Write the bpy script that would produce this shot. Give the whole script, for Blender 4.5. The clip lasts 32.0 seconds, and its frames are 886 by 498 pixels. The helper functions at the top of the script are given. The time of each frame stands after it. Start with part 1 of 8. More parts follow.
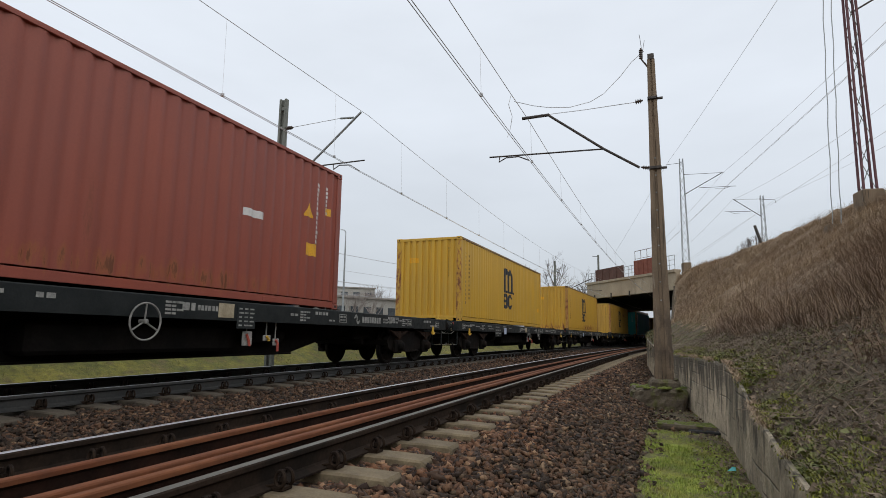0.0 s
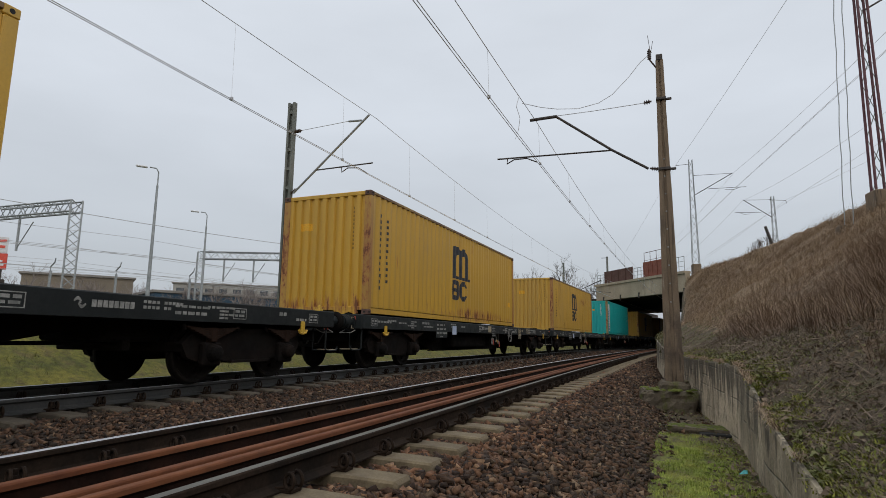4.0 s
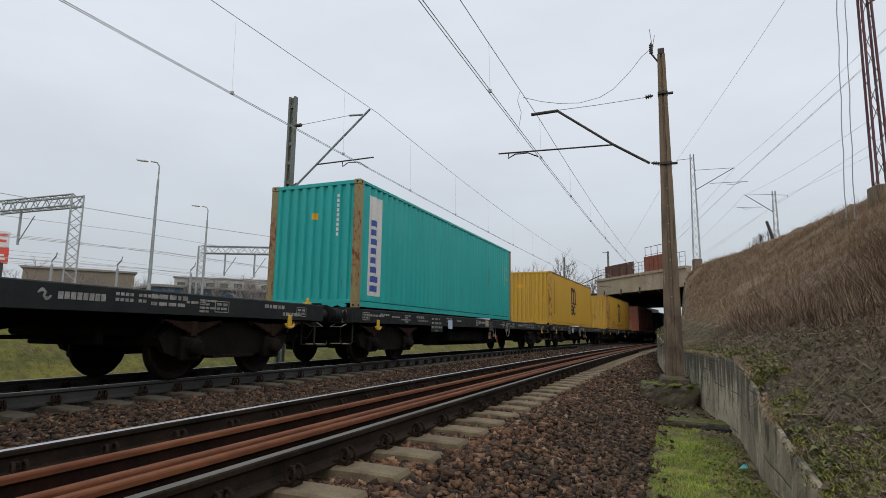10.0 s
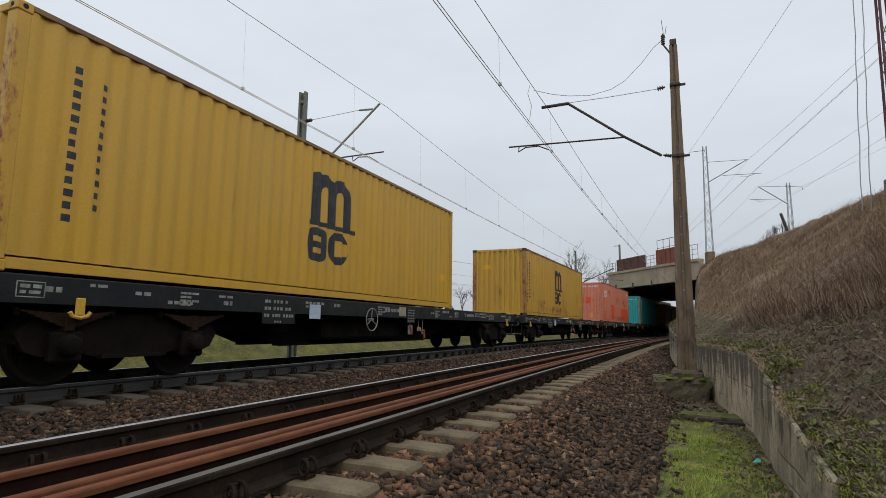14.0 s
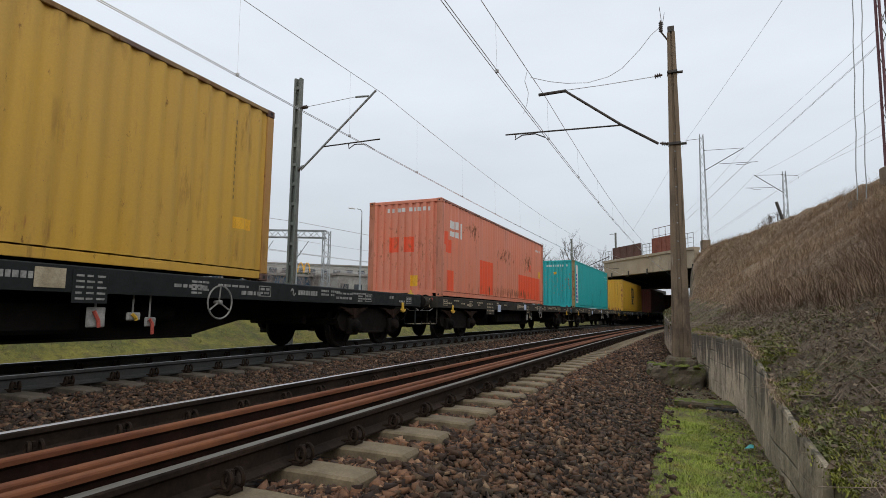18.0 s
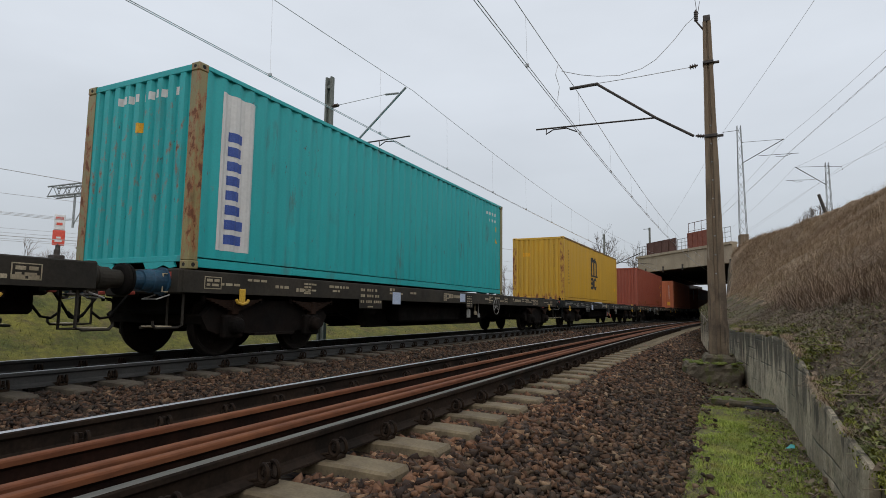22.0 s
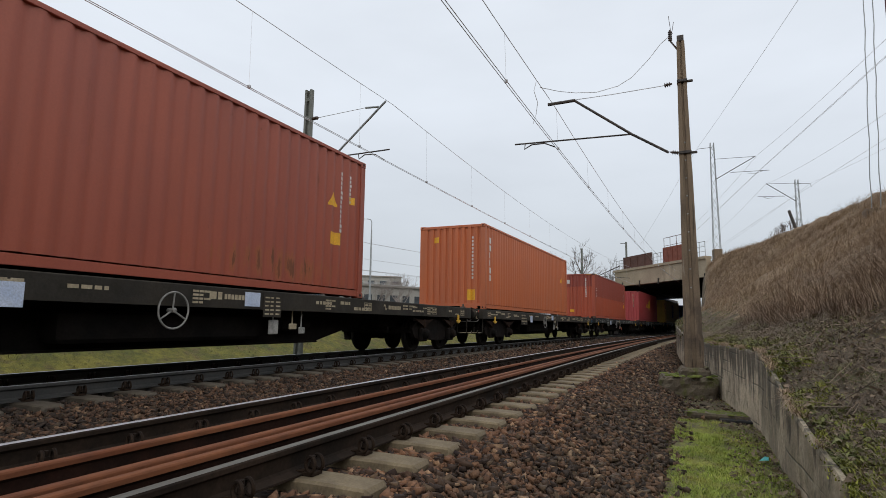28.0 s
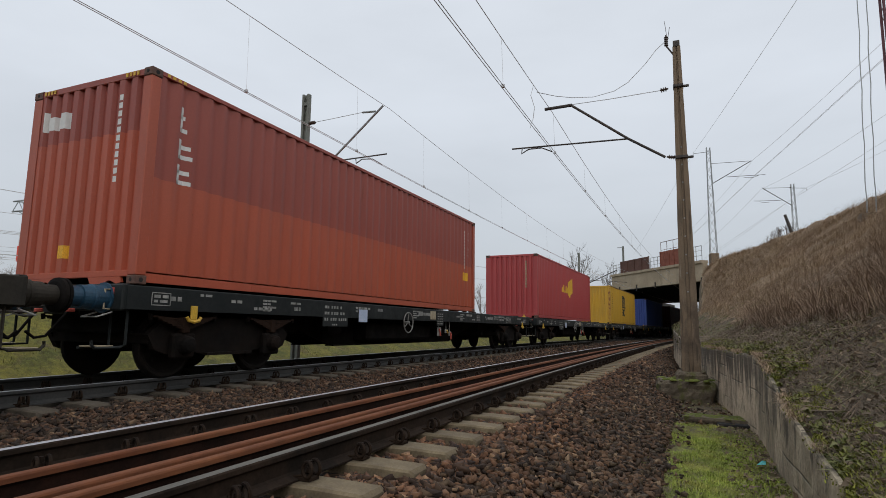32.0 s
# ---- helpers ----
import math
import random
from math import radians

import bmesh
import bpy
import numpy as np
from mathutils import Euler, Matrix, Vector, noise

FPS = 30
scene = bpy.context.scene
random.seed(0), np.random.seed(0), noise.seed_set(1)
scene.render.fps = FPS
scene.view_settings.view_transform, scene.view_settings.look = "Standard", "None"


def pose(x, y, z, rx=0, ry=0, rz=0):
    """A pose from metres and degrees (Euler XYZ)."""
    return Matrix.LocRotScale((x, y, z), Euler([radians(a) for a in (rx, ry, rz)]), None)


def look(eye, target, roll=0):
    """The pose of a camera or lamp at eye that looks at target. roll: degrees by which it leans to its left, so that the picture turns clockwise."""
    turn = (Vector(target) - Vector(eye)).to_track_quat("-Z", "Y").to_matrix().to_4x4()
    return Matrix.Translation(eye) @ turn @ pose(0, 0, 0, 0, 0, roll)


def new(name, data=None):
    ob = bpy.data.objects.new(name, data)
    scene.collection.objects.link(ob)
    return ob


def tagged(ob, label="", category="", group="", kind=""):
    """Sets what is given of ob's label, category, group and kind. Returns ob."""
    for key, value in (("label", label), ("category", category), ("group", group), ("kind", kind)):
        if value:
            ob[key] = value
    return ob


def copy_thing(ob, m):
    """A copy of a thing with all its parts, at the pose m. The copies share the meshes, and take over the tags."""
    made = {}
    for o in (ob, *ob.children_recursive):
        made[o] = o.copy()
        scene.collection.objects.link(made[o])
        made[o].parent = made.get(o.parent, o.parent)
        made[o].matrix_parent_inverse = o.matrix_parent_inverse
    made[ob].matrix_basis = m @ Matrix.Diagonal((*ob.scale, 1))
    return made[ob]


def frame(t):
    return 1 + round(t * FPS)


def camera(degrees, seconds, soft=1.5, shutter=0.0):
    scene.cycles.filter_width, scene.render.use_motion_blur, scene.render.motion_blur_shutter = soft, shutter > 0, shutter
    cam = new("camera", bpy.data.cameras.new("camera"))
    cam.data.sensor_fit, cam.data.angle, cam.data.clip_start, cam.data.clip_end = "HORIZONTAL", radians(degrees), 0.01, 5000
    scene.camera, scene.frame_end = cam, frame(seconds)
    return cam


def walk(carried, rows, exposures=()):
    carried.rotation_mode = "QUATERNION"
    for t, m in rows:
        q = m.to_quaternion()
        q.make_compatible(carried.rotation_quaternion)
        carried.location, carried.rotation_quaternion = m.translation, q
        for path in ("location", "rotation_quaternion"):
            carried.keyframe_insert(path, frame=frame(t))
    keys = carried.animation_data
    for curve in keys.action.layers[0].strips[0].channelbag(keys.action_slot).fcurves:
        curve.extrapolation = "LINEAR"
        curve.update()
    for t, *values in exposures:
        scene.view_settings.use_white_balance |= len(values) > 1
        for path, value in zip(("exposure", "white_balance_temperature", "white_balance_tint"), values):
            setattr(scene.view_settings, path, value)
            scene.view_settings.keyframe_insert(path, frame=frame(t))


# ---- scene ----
cam = camera(75.5, 32.0, soft=0.7, shutter=0.0)
EYE = 0.725
PATH = [
    (0, pose(0, 0, EYE, 98.66, -0.80, 20.15)),
    (0.5, pose(0, 0, EYE, 98.94, -0.80, 20.23)),
    (1, pose(0, 0, EYE, 98.98, -0.86, 20.24)),
    (1.5, pose(0, 0, EYE, 98.97, -0.76, 20.42)),
    (2, pose(0, 0, EYE, 98.81, -0.75, 20.84)),
    (2.5, pose(0, 0, EYE, 99.07, -0.74, 20.84)),
    (4.5, pose(0, 0, EYE, 98.81, -0.73, 21.02)),
    (5, pose(0, 0, EYE, 98.73, -0.70, 20.68)),
    (5.5, pose(0, 0, EYE, 98.30, -0.66, 21.00)),
    (6, pose(0, 0, EYE, 98.44, -0.69, 20.98)),
    (6.5, pose(0, 0, EYE, 98.64, -0.70, 21.14)),
    (7, pose(0, 0, EYE, 98.61, -0.72, 21.10)),
    (7.5, pose(0, 0, EYE, 98.09, -0.67, 20.77)),
    (8, pose(0, 0, EYE, 97.93, -0.70, 20.83)),
    (8.5, pose(0, 0, EYE, 98.17, -0.73, 21.01)),
    (9, pose(0, 0, EYE, 98.33, -0.76, 20.87)),
    (9.5, pose(0, 0, EYE, 98.23, -0.83, 20.91)),
    (10, pose(0, 0, EYE, 98.32, -0.80, 21.07)),
    (10.5, pose(0, 0, EYE, 98.02, -0.76, 21.31)),
    (11, pose(0, 0, EYE, 98.15, -0.73, 21.57)),
    (11.5, pose(0, 0, EYE, 98.19, -0.70, 21.90)),
    (12, pose(0, 0, EYE, 97.83, -0.71, 21.95)),
    (12.5, pose(0, 0, EYE, 97.61, -0.69, 21.36)),
    (13, pose(0, 0, EYE, 97.51, -0.65, 21.84)),
    (13.5, pose(0, 0, EYE, 97.90, -0.64, 21.84)),
    (14, pose(0, 0, EYE, 97.72, -0.66, 22.16)),
    (14.5, pose(0, 0, EYE, 97.67, -0.70, 21.72)),
    (16.5, pose(0, 0, EYE, 97.73, -0.75, 21.66)),
    (17, pose(0, 0, EYE, 97.45, -0.74, 21.49)),
    (17.5, pose(0, 0, EYE, 96.80, -0.71, 21.80)),
    (18, pose(0, 0, EYE, 96.51, -0.71, 21.78)),
    (18.5, pose(0, 0, EYE, 96.88, -0.77, 22.05)),
    (19, pose(0, 0, EYE, 96.98, -0.75, 22.13)),
    (19.5, pose(0, 0, EYE, 96.87, -0.77, 22.05)),
    (20, pose(0, 0, EYE, 96.86, -0.72, 21.76)),
    (20.5, pose(0, 0, EYE, 96.84, -0.75, 22.33)),
    (21, pose(0, 0, EYE, 96.85, -0.76, 22.38)),
    (21.5, pose(0, 0, EYE, 96.81, -0.76, 23.01)),
    (22, pose(0, 0, EYE, 96.10, -0.72, 24.87)),
    (22.5, pose(0, 0, EYE, 96.25, -0.74, 24.70)),
    (23, pose(0, 0, EYE, 96.79, -0.77, 22.88)),
    (23.5, pose(0, 0, EYE, 97.18, -0.80, 22.04)),
    (24, pose(0, 0, EYE, 97.49, -0.76, 22.45)),
    (24.5, pose(0, 0, EYE, 97.60, -0.76, 22.60)),
    (25, pose(0, 0, EYE, 97.75, -0.79, 22.24)),
    (25.5, pose(0, 0, EYE, 98.00, -0.76, 22.33)),
    (27.5, pose(0, 0, EYE, 97.79, -0.74, 22.43)),
    (28, pose(0, 0, EYE, 97.47, -0.71, 22.76)),
    (28.5, pose(0, 0, EYE, 97.38, -0.74, 23.02)),
    (29, pose(0, 0, EYE, 97.53, -0.67, 22.80)),
    (29.5, pose(0, 0, EYE, 97.54, -0.64, 22.88)),
    (30, pose(0, 0, EYE, 97.68, -0.65, 22.48)),
    (30.5, pose(0, 0, EYE, 97.72, -0.67, 22.70)),
    (31, pose(0, 0, EYE, 98.06, -0.67, 22.54)),
    (31.5, pose(0, 0, EYE, 98.09, -0.65, 22.65)),
    (32, pose(0, 0, EYE, 97.91, -0.64, 22.49)),
]
EXPOSURES = [(0, 0.04), (1, -0.05), (2, -0.17), (2.5, -0.17), (4.5, -0.17), (5, -0.17), (6, -0.03), (7, -0.06), (8, -0.12), (9, 0.02), (10, -0.07), (11, -0.08), (12, -0.01), (13, -0.05),
             (14, -0.08), (17, -0.08), (18, 0.05), (19, -0.02), (20, 0.04), (21, 0.06), (22, -0.12), (23, 0.06), (24, 0.02), (25, -0.1), (28, 0.03), (29, -0.02), (30, -0.04), (31, 0.0), (32, -0.12)]
walk(cam, PATH, EXPOSURES)

# ---- plan: rail heads at z = 0, y along the line, away from the eye ----
TRACK_NEAR, TRACK_FAR = -2.95, -7.555
BEND = 0.000676
DECK = 1.236
WAGON_PITCH = 20.0546
SIDE = 1.219


def bend(y):
    """Sideways shift of both tracks on their wide curve."""
    return BEND * y * y if abs(y) < 130 else BEND * 130 * (2 * abs(y) - 130)


def run(t):
    """Metres that the train has gone after t seconds."""
    u = t / 10
    return 67.119 * u + 0.6384 * u**2 - 1.084 * u**3 + 0.8972 * u**4 - 0.1375 * u**5


# ---- world and light: a bright overcast day ----
def make_world():
    w = bpy.data.worlds.new("sky")
    scene.world = w
    w.use_nodes = True
    nt = w.node_tree
    nt.nodes.clear()
    out = nt.nodes.new("ShaderNodeOutputWorld")
    bg = nt.nodes.new("ShaderNodeBackground")
    sky = nt.nodes.new("ShaderNodeTexSky")
    sky.sky_type = "NISHITA"
    sky.sun_disc = False
    sky.sun_elevation, sky.sun_rotation = radians(48), radians(150)
    sky.dust_density, sky.air_density = 4.0, 1.2
    gain = nt.nodes.new("ShaderNodeVectorMath")
    gain.operation = "SCALE"
    gain.inputs["Scale"].default_value = 0.10
    nt.links.new(sky.outputs[0], gain.inputs[0])
    co = nt.nodes.new("ShaderNodeTexCoord")
    sep = nt.nodes.new("ShaderNodeSeparateXYZ")
    nt.links.new(co.outputs["Generated"], sep.inputs[0])
    ramp = nt.nodes.new("ShaderNodeValToRGB")
    els = ramp.color_ramp.elements
    els[0].position, els[0].color = 0.0, (0.53, 0.57, 0.62, 1)
    els[1].position, els[1].color = 1.0, (0.86, 0.90, 0.97, 1)
    for p, c in ((0.12, (0.60, 0.645, 0.70, 1)), (0.35, (0.76, 0.81, 0.88, 1)), (0.6, (0.80, 0.85, 0.92, 1))):
        e = els.new(p)
        e.color = c
    nt.links.new(sep.outputs["Z"], ramp.inputs[0])
    cloud = nt.nodes.new("ShaderNodeTexNoise")
    cloud.inputs["Scale"].default_value, cloud.inputs["Detail"].default_value = 2.2, 5
    sq = nt.nodes.new("ShaderNodeMapping")
    sq.inputs["Scale"].default_value = (1, 1, 3.2)
    nt.links.new(co.outputs["Generated"], sq.inputs[0])
    nt.links.new(sq.outputs[0], cloud.inputs["Vector"])
    rg = nt.nodes.new("ShaderNodeMapRange")
    rg.inputs["From Min"].default_value, rg.inputs["From Max"].default_value = 0.3, 0.7
    rg.inputs["To Min"].default_value, rg.inputs["To Max"].default_value = 0.94, 1.06
    nt.links.new(cloud.outputs["Fac"], rg.inputs["Value"])
    veil = nt.nodes.new("ShaderNodeVectorMath")
    veil.operation = "SCALE"
    nt.links.new(ramp.outputs[0], veil.inputs[0])
    nt.links.new(rg.outputs[0], veil.inputs["Scale"])
    mix = nt.nodes.new("ShaderNodeMix")
    mix.data_type = "RGBA"
    mix.inputs[0].default_value = 0.9
    nt.links.new(gain.outputs[0], mix.inputs[6])
    nt.links.new(veil.outputs[0], mix.inputs[7])
    nt.links.new(mix.outputs[2], bg.inputs["Color"])
    bg.inputs["Strength"].default_value = 1.05
    nt.links.new(bg.outputs[0], out.inputs[0])


make_world()
sun = new("sun", bpy.data.lights.new("sun", "SUN"))
sun.data.energy, sun.data.angle, sun.data.color = 1.0, radians(110), (1.0, 0.94, 0.85)
sun.matrix_world = look((38, -16, 36), (0, 12, 0))


# ---- materials ----
class Net:
    """A node tree in short words."""

    def __init__(self, name, rough=0.8, metal=0.0):
        self.m = bpy.data.materials.new(name)
        self.m.use_nodes = True
        self.t = self.m.node_tree
        self.t.nodes.clear()
        self.out = self.t.nodes.new("ShaderNodeOutputMaterial")
        self.b = self.t.nodes.new("ShaderNodeBsdfPrincipled")
        self.b.inputs["Roughness"].default_value = rough
        self.b.inputs["Metallic"].default_value = metal
        self.t.links.new(self.b.outputs[0], self.out.inputs[0])
        self.co = self.t.nodes.new("ShaderNodeTexCoord")

    def put(self, sock, v):
        if isinstance(v, (int, float)):
            sock.default_value = v
        elif isinstance(v, tuple):
            sock.default_value = v if len(v) == len(sock.default_value) else (*v, 1)
        else:
            self.t.links.new(v, sock)

    def noise(self, scale, detail=4, stretch=(1, 1, 1), shift=(0, 0, 0), rough=0.55):
        mp = self.t.nodes.new("ShaderNodeMapping")
        mp.inputs["Scale"].default_value = stretch
        mp.inputs["Location"].default_value = shift
        self.t.links.new(self.co.outputs["Object"], mp.inputs[0])
        n = self.t.nodes.new("ShaderNodeTexNoise")
        n.inputs["Scale"].default_value, n.inputs["Detail"].default_value = scale, detail
        n.inputs["Roughness"].default_value = rough
        self.t.links.new(mp.outputs[0], n.inputs["Vector"])
        return n.outputs["Fac"]

    def cells(self, scale, stretch=(1, 1, 1), what="Color"):
        mp = self.t.nodes.new("ShaderNodeMapping")
        mp.inputs["Scale"].default_value = stretch
        self.t.links.new(self.co.outputs["Object"], mp.inputs[0])
        n = self.t.nodes.new("ShaderNodeTexVoronoi")
        n.inputs["Scale"].default_value = scale
        self.t.links.new(mp.outputs[0], n.inputs["Vector"])
        return n.outputs[what]

    def span(self, v, a, b, lo=0.0, hi=1.0):
        n = self.t.nodes.new("ShaderNodeMapRange")
        for k, x in (("From Min", a), ("From Max", b), ("To Min", lo), ("To Max", hi)):
            n.inputs[k].default_value = x
        self.t.links.new(v, n.inputs["Value"])
        return n.outputs[0]

    def math(self, op, a, b):
        n = self.t.nodes.new("ShaderNodeMath")
        n.operation = op
        self.put(n.inputs[0], a)
        self.put(n.inputs[1], b)
        return n.outputs[0]

    def mix(self, f, a, b, kind="MIX"):
        n = self.t.nodes.new("ShaderNodeMix")
        n.data_type, n.blend_type = "RGBA", kind
        self.put(n.inputs[0], f)
        self.put(n.inputs[6], a)
        self.put(n.inputs[7], b)
        return n.outputs[2]

    def axis(self, k):
        s = self.t.nodes.new("ShaderNodeSeparateXYZ")
        self.t.links.new(self.co.outputs["Object"], s.inputs[0])
        return s.outputs[k]

    def shade(self, c, lo, hi, v):
        """Colour c times a factor that runs from lo to hi with v."""
        f = self.span(v, 0.3, 0.7, lo, hi)
        n = self.t.nodes.new("ShaderNodeVectorMath")
        n.operation = "SCALE"
        self.put(n.inputs[0], c)
        self.t.links.new(f, n.inputs["Scale"])
        return n.outputs[0]

    def random(self, c, lo, hi, island=False):
        if island:
            v = self.t.nodes.new("ShaderNodeNewGeometry").outputs["Random Per Island"]
        else:
            v = self.t.nodes.new("ShaderNodeObjectInfo").outputs["Random"]
        f = self.span(v, 0, 1, lo, hi)
        n = self.t.nodes.new("ShaderNodeVectorMath")
        n.operation = "SCALE"
        self.put(n.inputs[0], c)
        self.t.links.new(f, n.inputs["Scale"])
        return n.outputs[0]

    def island(self):
        return self.t.nodes.new("ShaderNodeNewGeometry").outputs["Random Per Island"]

    def done(self, colour, rough=None, bump=None, strength=0.3, dist=0.01):
        self.put(self.b.inputs["Base Color"], colour)
        if rough is not None:
            self.put(self.b.inputs["Roughness"], rough)
        if bump is not None:
            n = self.t.nodes.new("ShaderNodeBump")
            n.inputs["Strength"].default_value, n.inputs["Distance"].default_value = strength, dist
            self.t.links.new(bump, n.inputs["Height"])
            self.t.links.new(n.outputs[0], self.b.inputs["Normal"])
        return self.m


def surf(name, c1, c2, rough=0.8, metal=0.0, s1=1.5, s2=30, bump=0.3, dist=0.01, rnd=0.0, island=0.0, grain=0.2, spec=0.5):
    """A plain surface: two colours in patches, grain, relief, and a spread between pieces."""
    n = Net(name, rough, metal)
    n.b.inputs["Specular IOR Level"].default_value = spec
    c = n.mix(n.span(n.noise(s1), 0.35, 0.65), c1, c2)
    fine = n.noise(s2, 6)
    c = n.shade(c, 1 - grain, 1 + grain, fine)
    if rnd:
        c = n.random(c, 1 - rnd, 1 + rnd)
    if island:
        c = n.random(c, 1 - island, 1 + island, True)
    return n.done(c, n.span(n.noise(s1 * 3), 0.3, 0.7, max(rough - 0.12, 0.05), min(rough + 0.1, 1)), fine, bump, dist)


def paint(name, c, fade, rust=0.12, seed=0, extra=None, rough=0.5, scabs=()):
    """Weathered container paint: faded in patches, with dirt runs and rust that bleeds downward."""
    n = Net(name, rough)
    sh = (seed * 7.3, seed * 3.1, seed * 5.7)
    col = n.mix(n.span(n.noise(0.9, 5, (1, 1, 0.6), sh), 0.3, 0.7), c, fade)
    if extra:
        col = extra(n, col)
    runs = n.noise(3.0, 6, (1, 1, 0.09), sh)
    col = n.shade(col, 0.92, 1.06, runs)
    r = n.math("MULTIPLY", n.span(n.noise(2.2, 8, (1, 1, 0.16), sh, 0.7), 0.66 - rust * 0.35, 0.74 - rust * 0.3),
               n.span(n.noise(0.8, 3, (1, 1, 1), sh), 0.42, 0.6))
    spot = n.span(n.noise(9, 6, (1, 1, 0.5), sh, 0.7), 0.70 - rust * 0.2, 0.76 - rust * 0.2)
    k = n.math("MAXIMUM", r, spot)
    col = n.mix(n.math("MULTIPLY", k, 0.75), col, (0.12, 0.045, 0.022))
    for y, z, ry, rz in scabs:
        d = n.math("ADD", n.math("POWER", n.math("DIVIDE", n.math("SUBTRACT", n.axis(1), y), ry), 2.0), n.math("POWER", n.math("DIVIDE", n.math("SUBTRACT", n.axis(2), z), rz), 2.0))
        g = n.math("ADD", n.noise(9.0, 9, (1, 1, 0.5 if rz > 0.3 else 0.16), (seed, 2, 1), 0.68), n.span(d, 0.0, 1.6, 0.07, -0.16))
        col = n.mix(n.span(g, 0.49, 0.61, 0, 0.8), col, (0.30, 0.095, 0.030))
        g = n.span(g, 0.595, 0.64, 0, 0.85)
        col = n.mix(g, col, (0.13, 0.045, 0.022))
        k = n.math("MAXIMUM", k, g)
    fine = n.noise(40, 4)
    dents = n.noise(1.6, 3, (1, 1, 1), sh)
    h = n.math("ADD", n.math("MULTIPLY", fine, 0.1), dents)
    return n.done(n.shade(col, 0.94, 1.05, fine), n.span(k, 0, 1, rough, 0.85), h, 0.25, 0.03)


def gravel(name, island=False, tone=1.0):
    n = Net(name, 0.9)
    pick = n.island() if island else n.cells(16)
    if not island:
        s = n.t.nodes.new("ShaderNodeSeparateColor")
        n.t.links.new(pick, s.inputs[0])
        pick = s.outputs[0]
    ramp = n.t.nodes.new("ShaderNodeValToRGB")
    ramp.color_ramp.interpolation = "CONSTANT"
    els = ramp.color_ramp.elements
    els[0].position, els[0].color = 0.0, (0.028, 0.017, 0.012, 1)
    els[1].position, els[1].color = 0.94, (0.34, 0.245, 0.165, 1)
    for p, c in ((0.15, (0.135, 0.078, 0.050, 1)), (0.38, (0.066, 0.043, 0.029, 1)), (0.55, (0.20, 0.12, 0.075, 1)), (0.74, (0.040, 0.026, 0.018, 1)), (0.84, (0.11, 0.082, 0.054, 1))):
        els.new(p).color = c
    n.t.links.new(pick, ramp.inputs[0])
    # rust dust lies thickest beside the sleepers of the near line; tan between the lines, greyer down the shoulder
    x = n.axis(0)
    rusty = n.math("ADD", n.span(x, -1.75, -0.6, 1.0, 0.0), n.span(n.noise(0.9, 4), 0.3, 0.7, -0.45, 0.45))
    c = n.mix(n.math("MAXIMUM", n.math("MULTIPLY", n.math("GREATER_THAN", x, -3.6), n.span(rusty, 0.15, 0.95)), n.math("MULTIPLY", n.math("LESS_THAN", x, -3.6), 0.3)), n.mix(0.2, n.mix(1.0, ramp.outputs[0], (0.95, 0.88, 0.78), "MULTIPLY"), (0.070, 0.050, 0.030)), n.mix(1.0, ramp.outputs[0], (1.15, 0.92, 0.74), "MULTIPLY"))
    c = n.mix(n.math("LESS_THAN", x, -3.6), c, n.mix(1.0, c, (0.78, 0.76, 0.76), "MULTIPLY"))
    # far track: black oil, and the shade beneath the train put into the colour
    oil_shade = n.math("MULTIPLY", n.span(x, -6.1, -6.7), n.span(x, -9.6, -9.0))
    c = n.mix(n.math("MULTIPLY", oil_shade, 0.75), c, (0.016, 0.013, 0.011))
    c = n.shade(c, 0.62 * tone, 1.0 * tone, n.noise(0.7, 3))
    c = n.shade(c, 0.75, 1.15, n.noise(60, 4))
    return n.done(c, None, n.noise(45, 5) if island else n.cells(16, what="Distance"), 0.4 if island else 1.0, 0.004 if island else 0.03)


M = {}


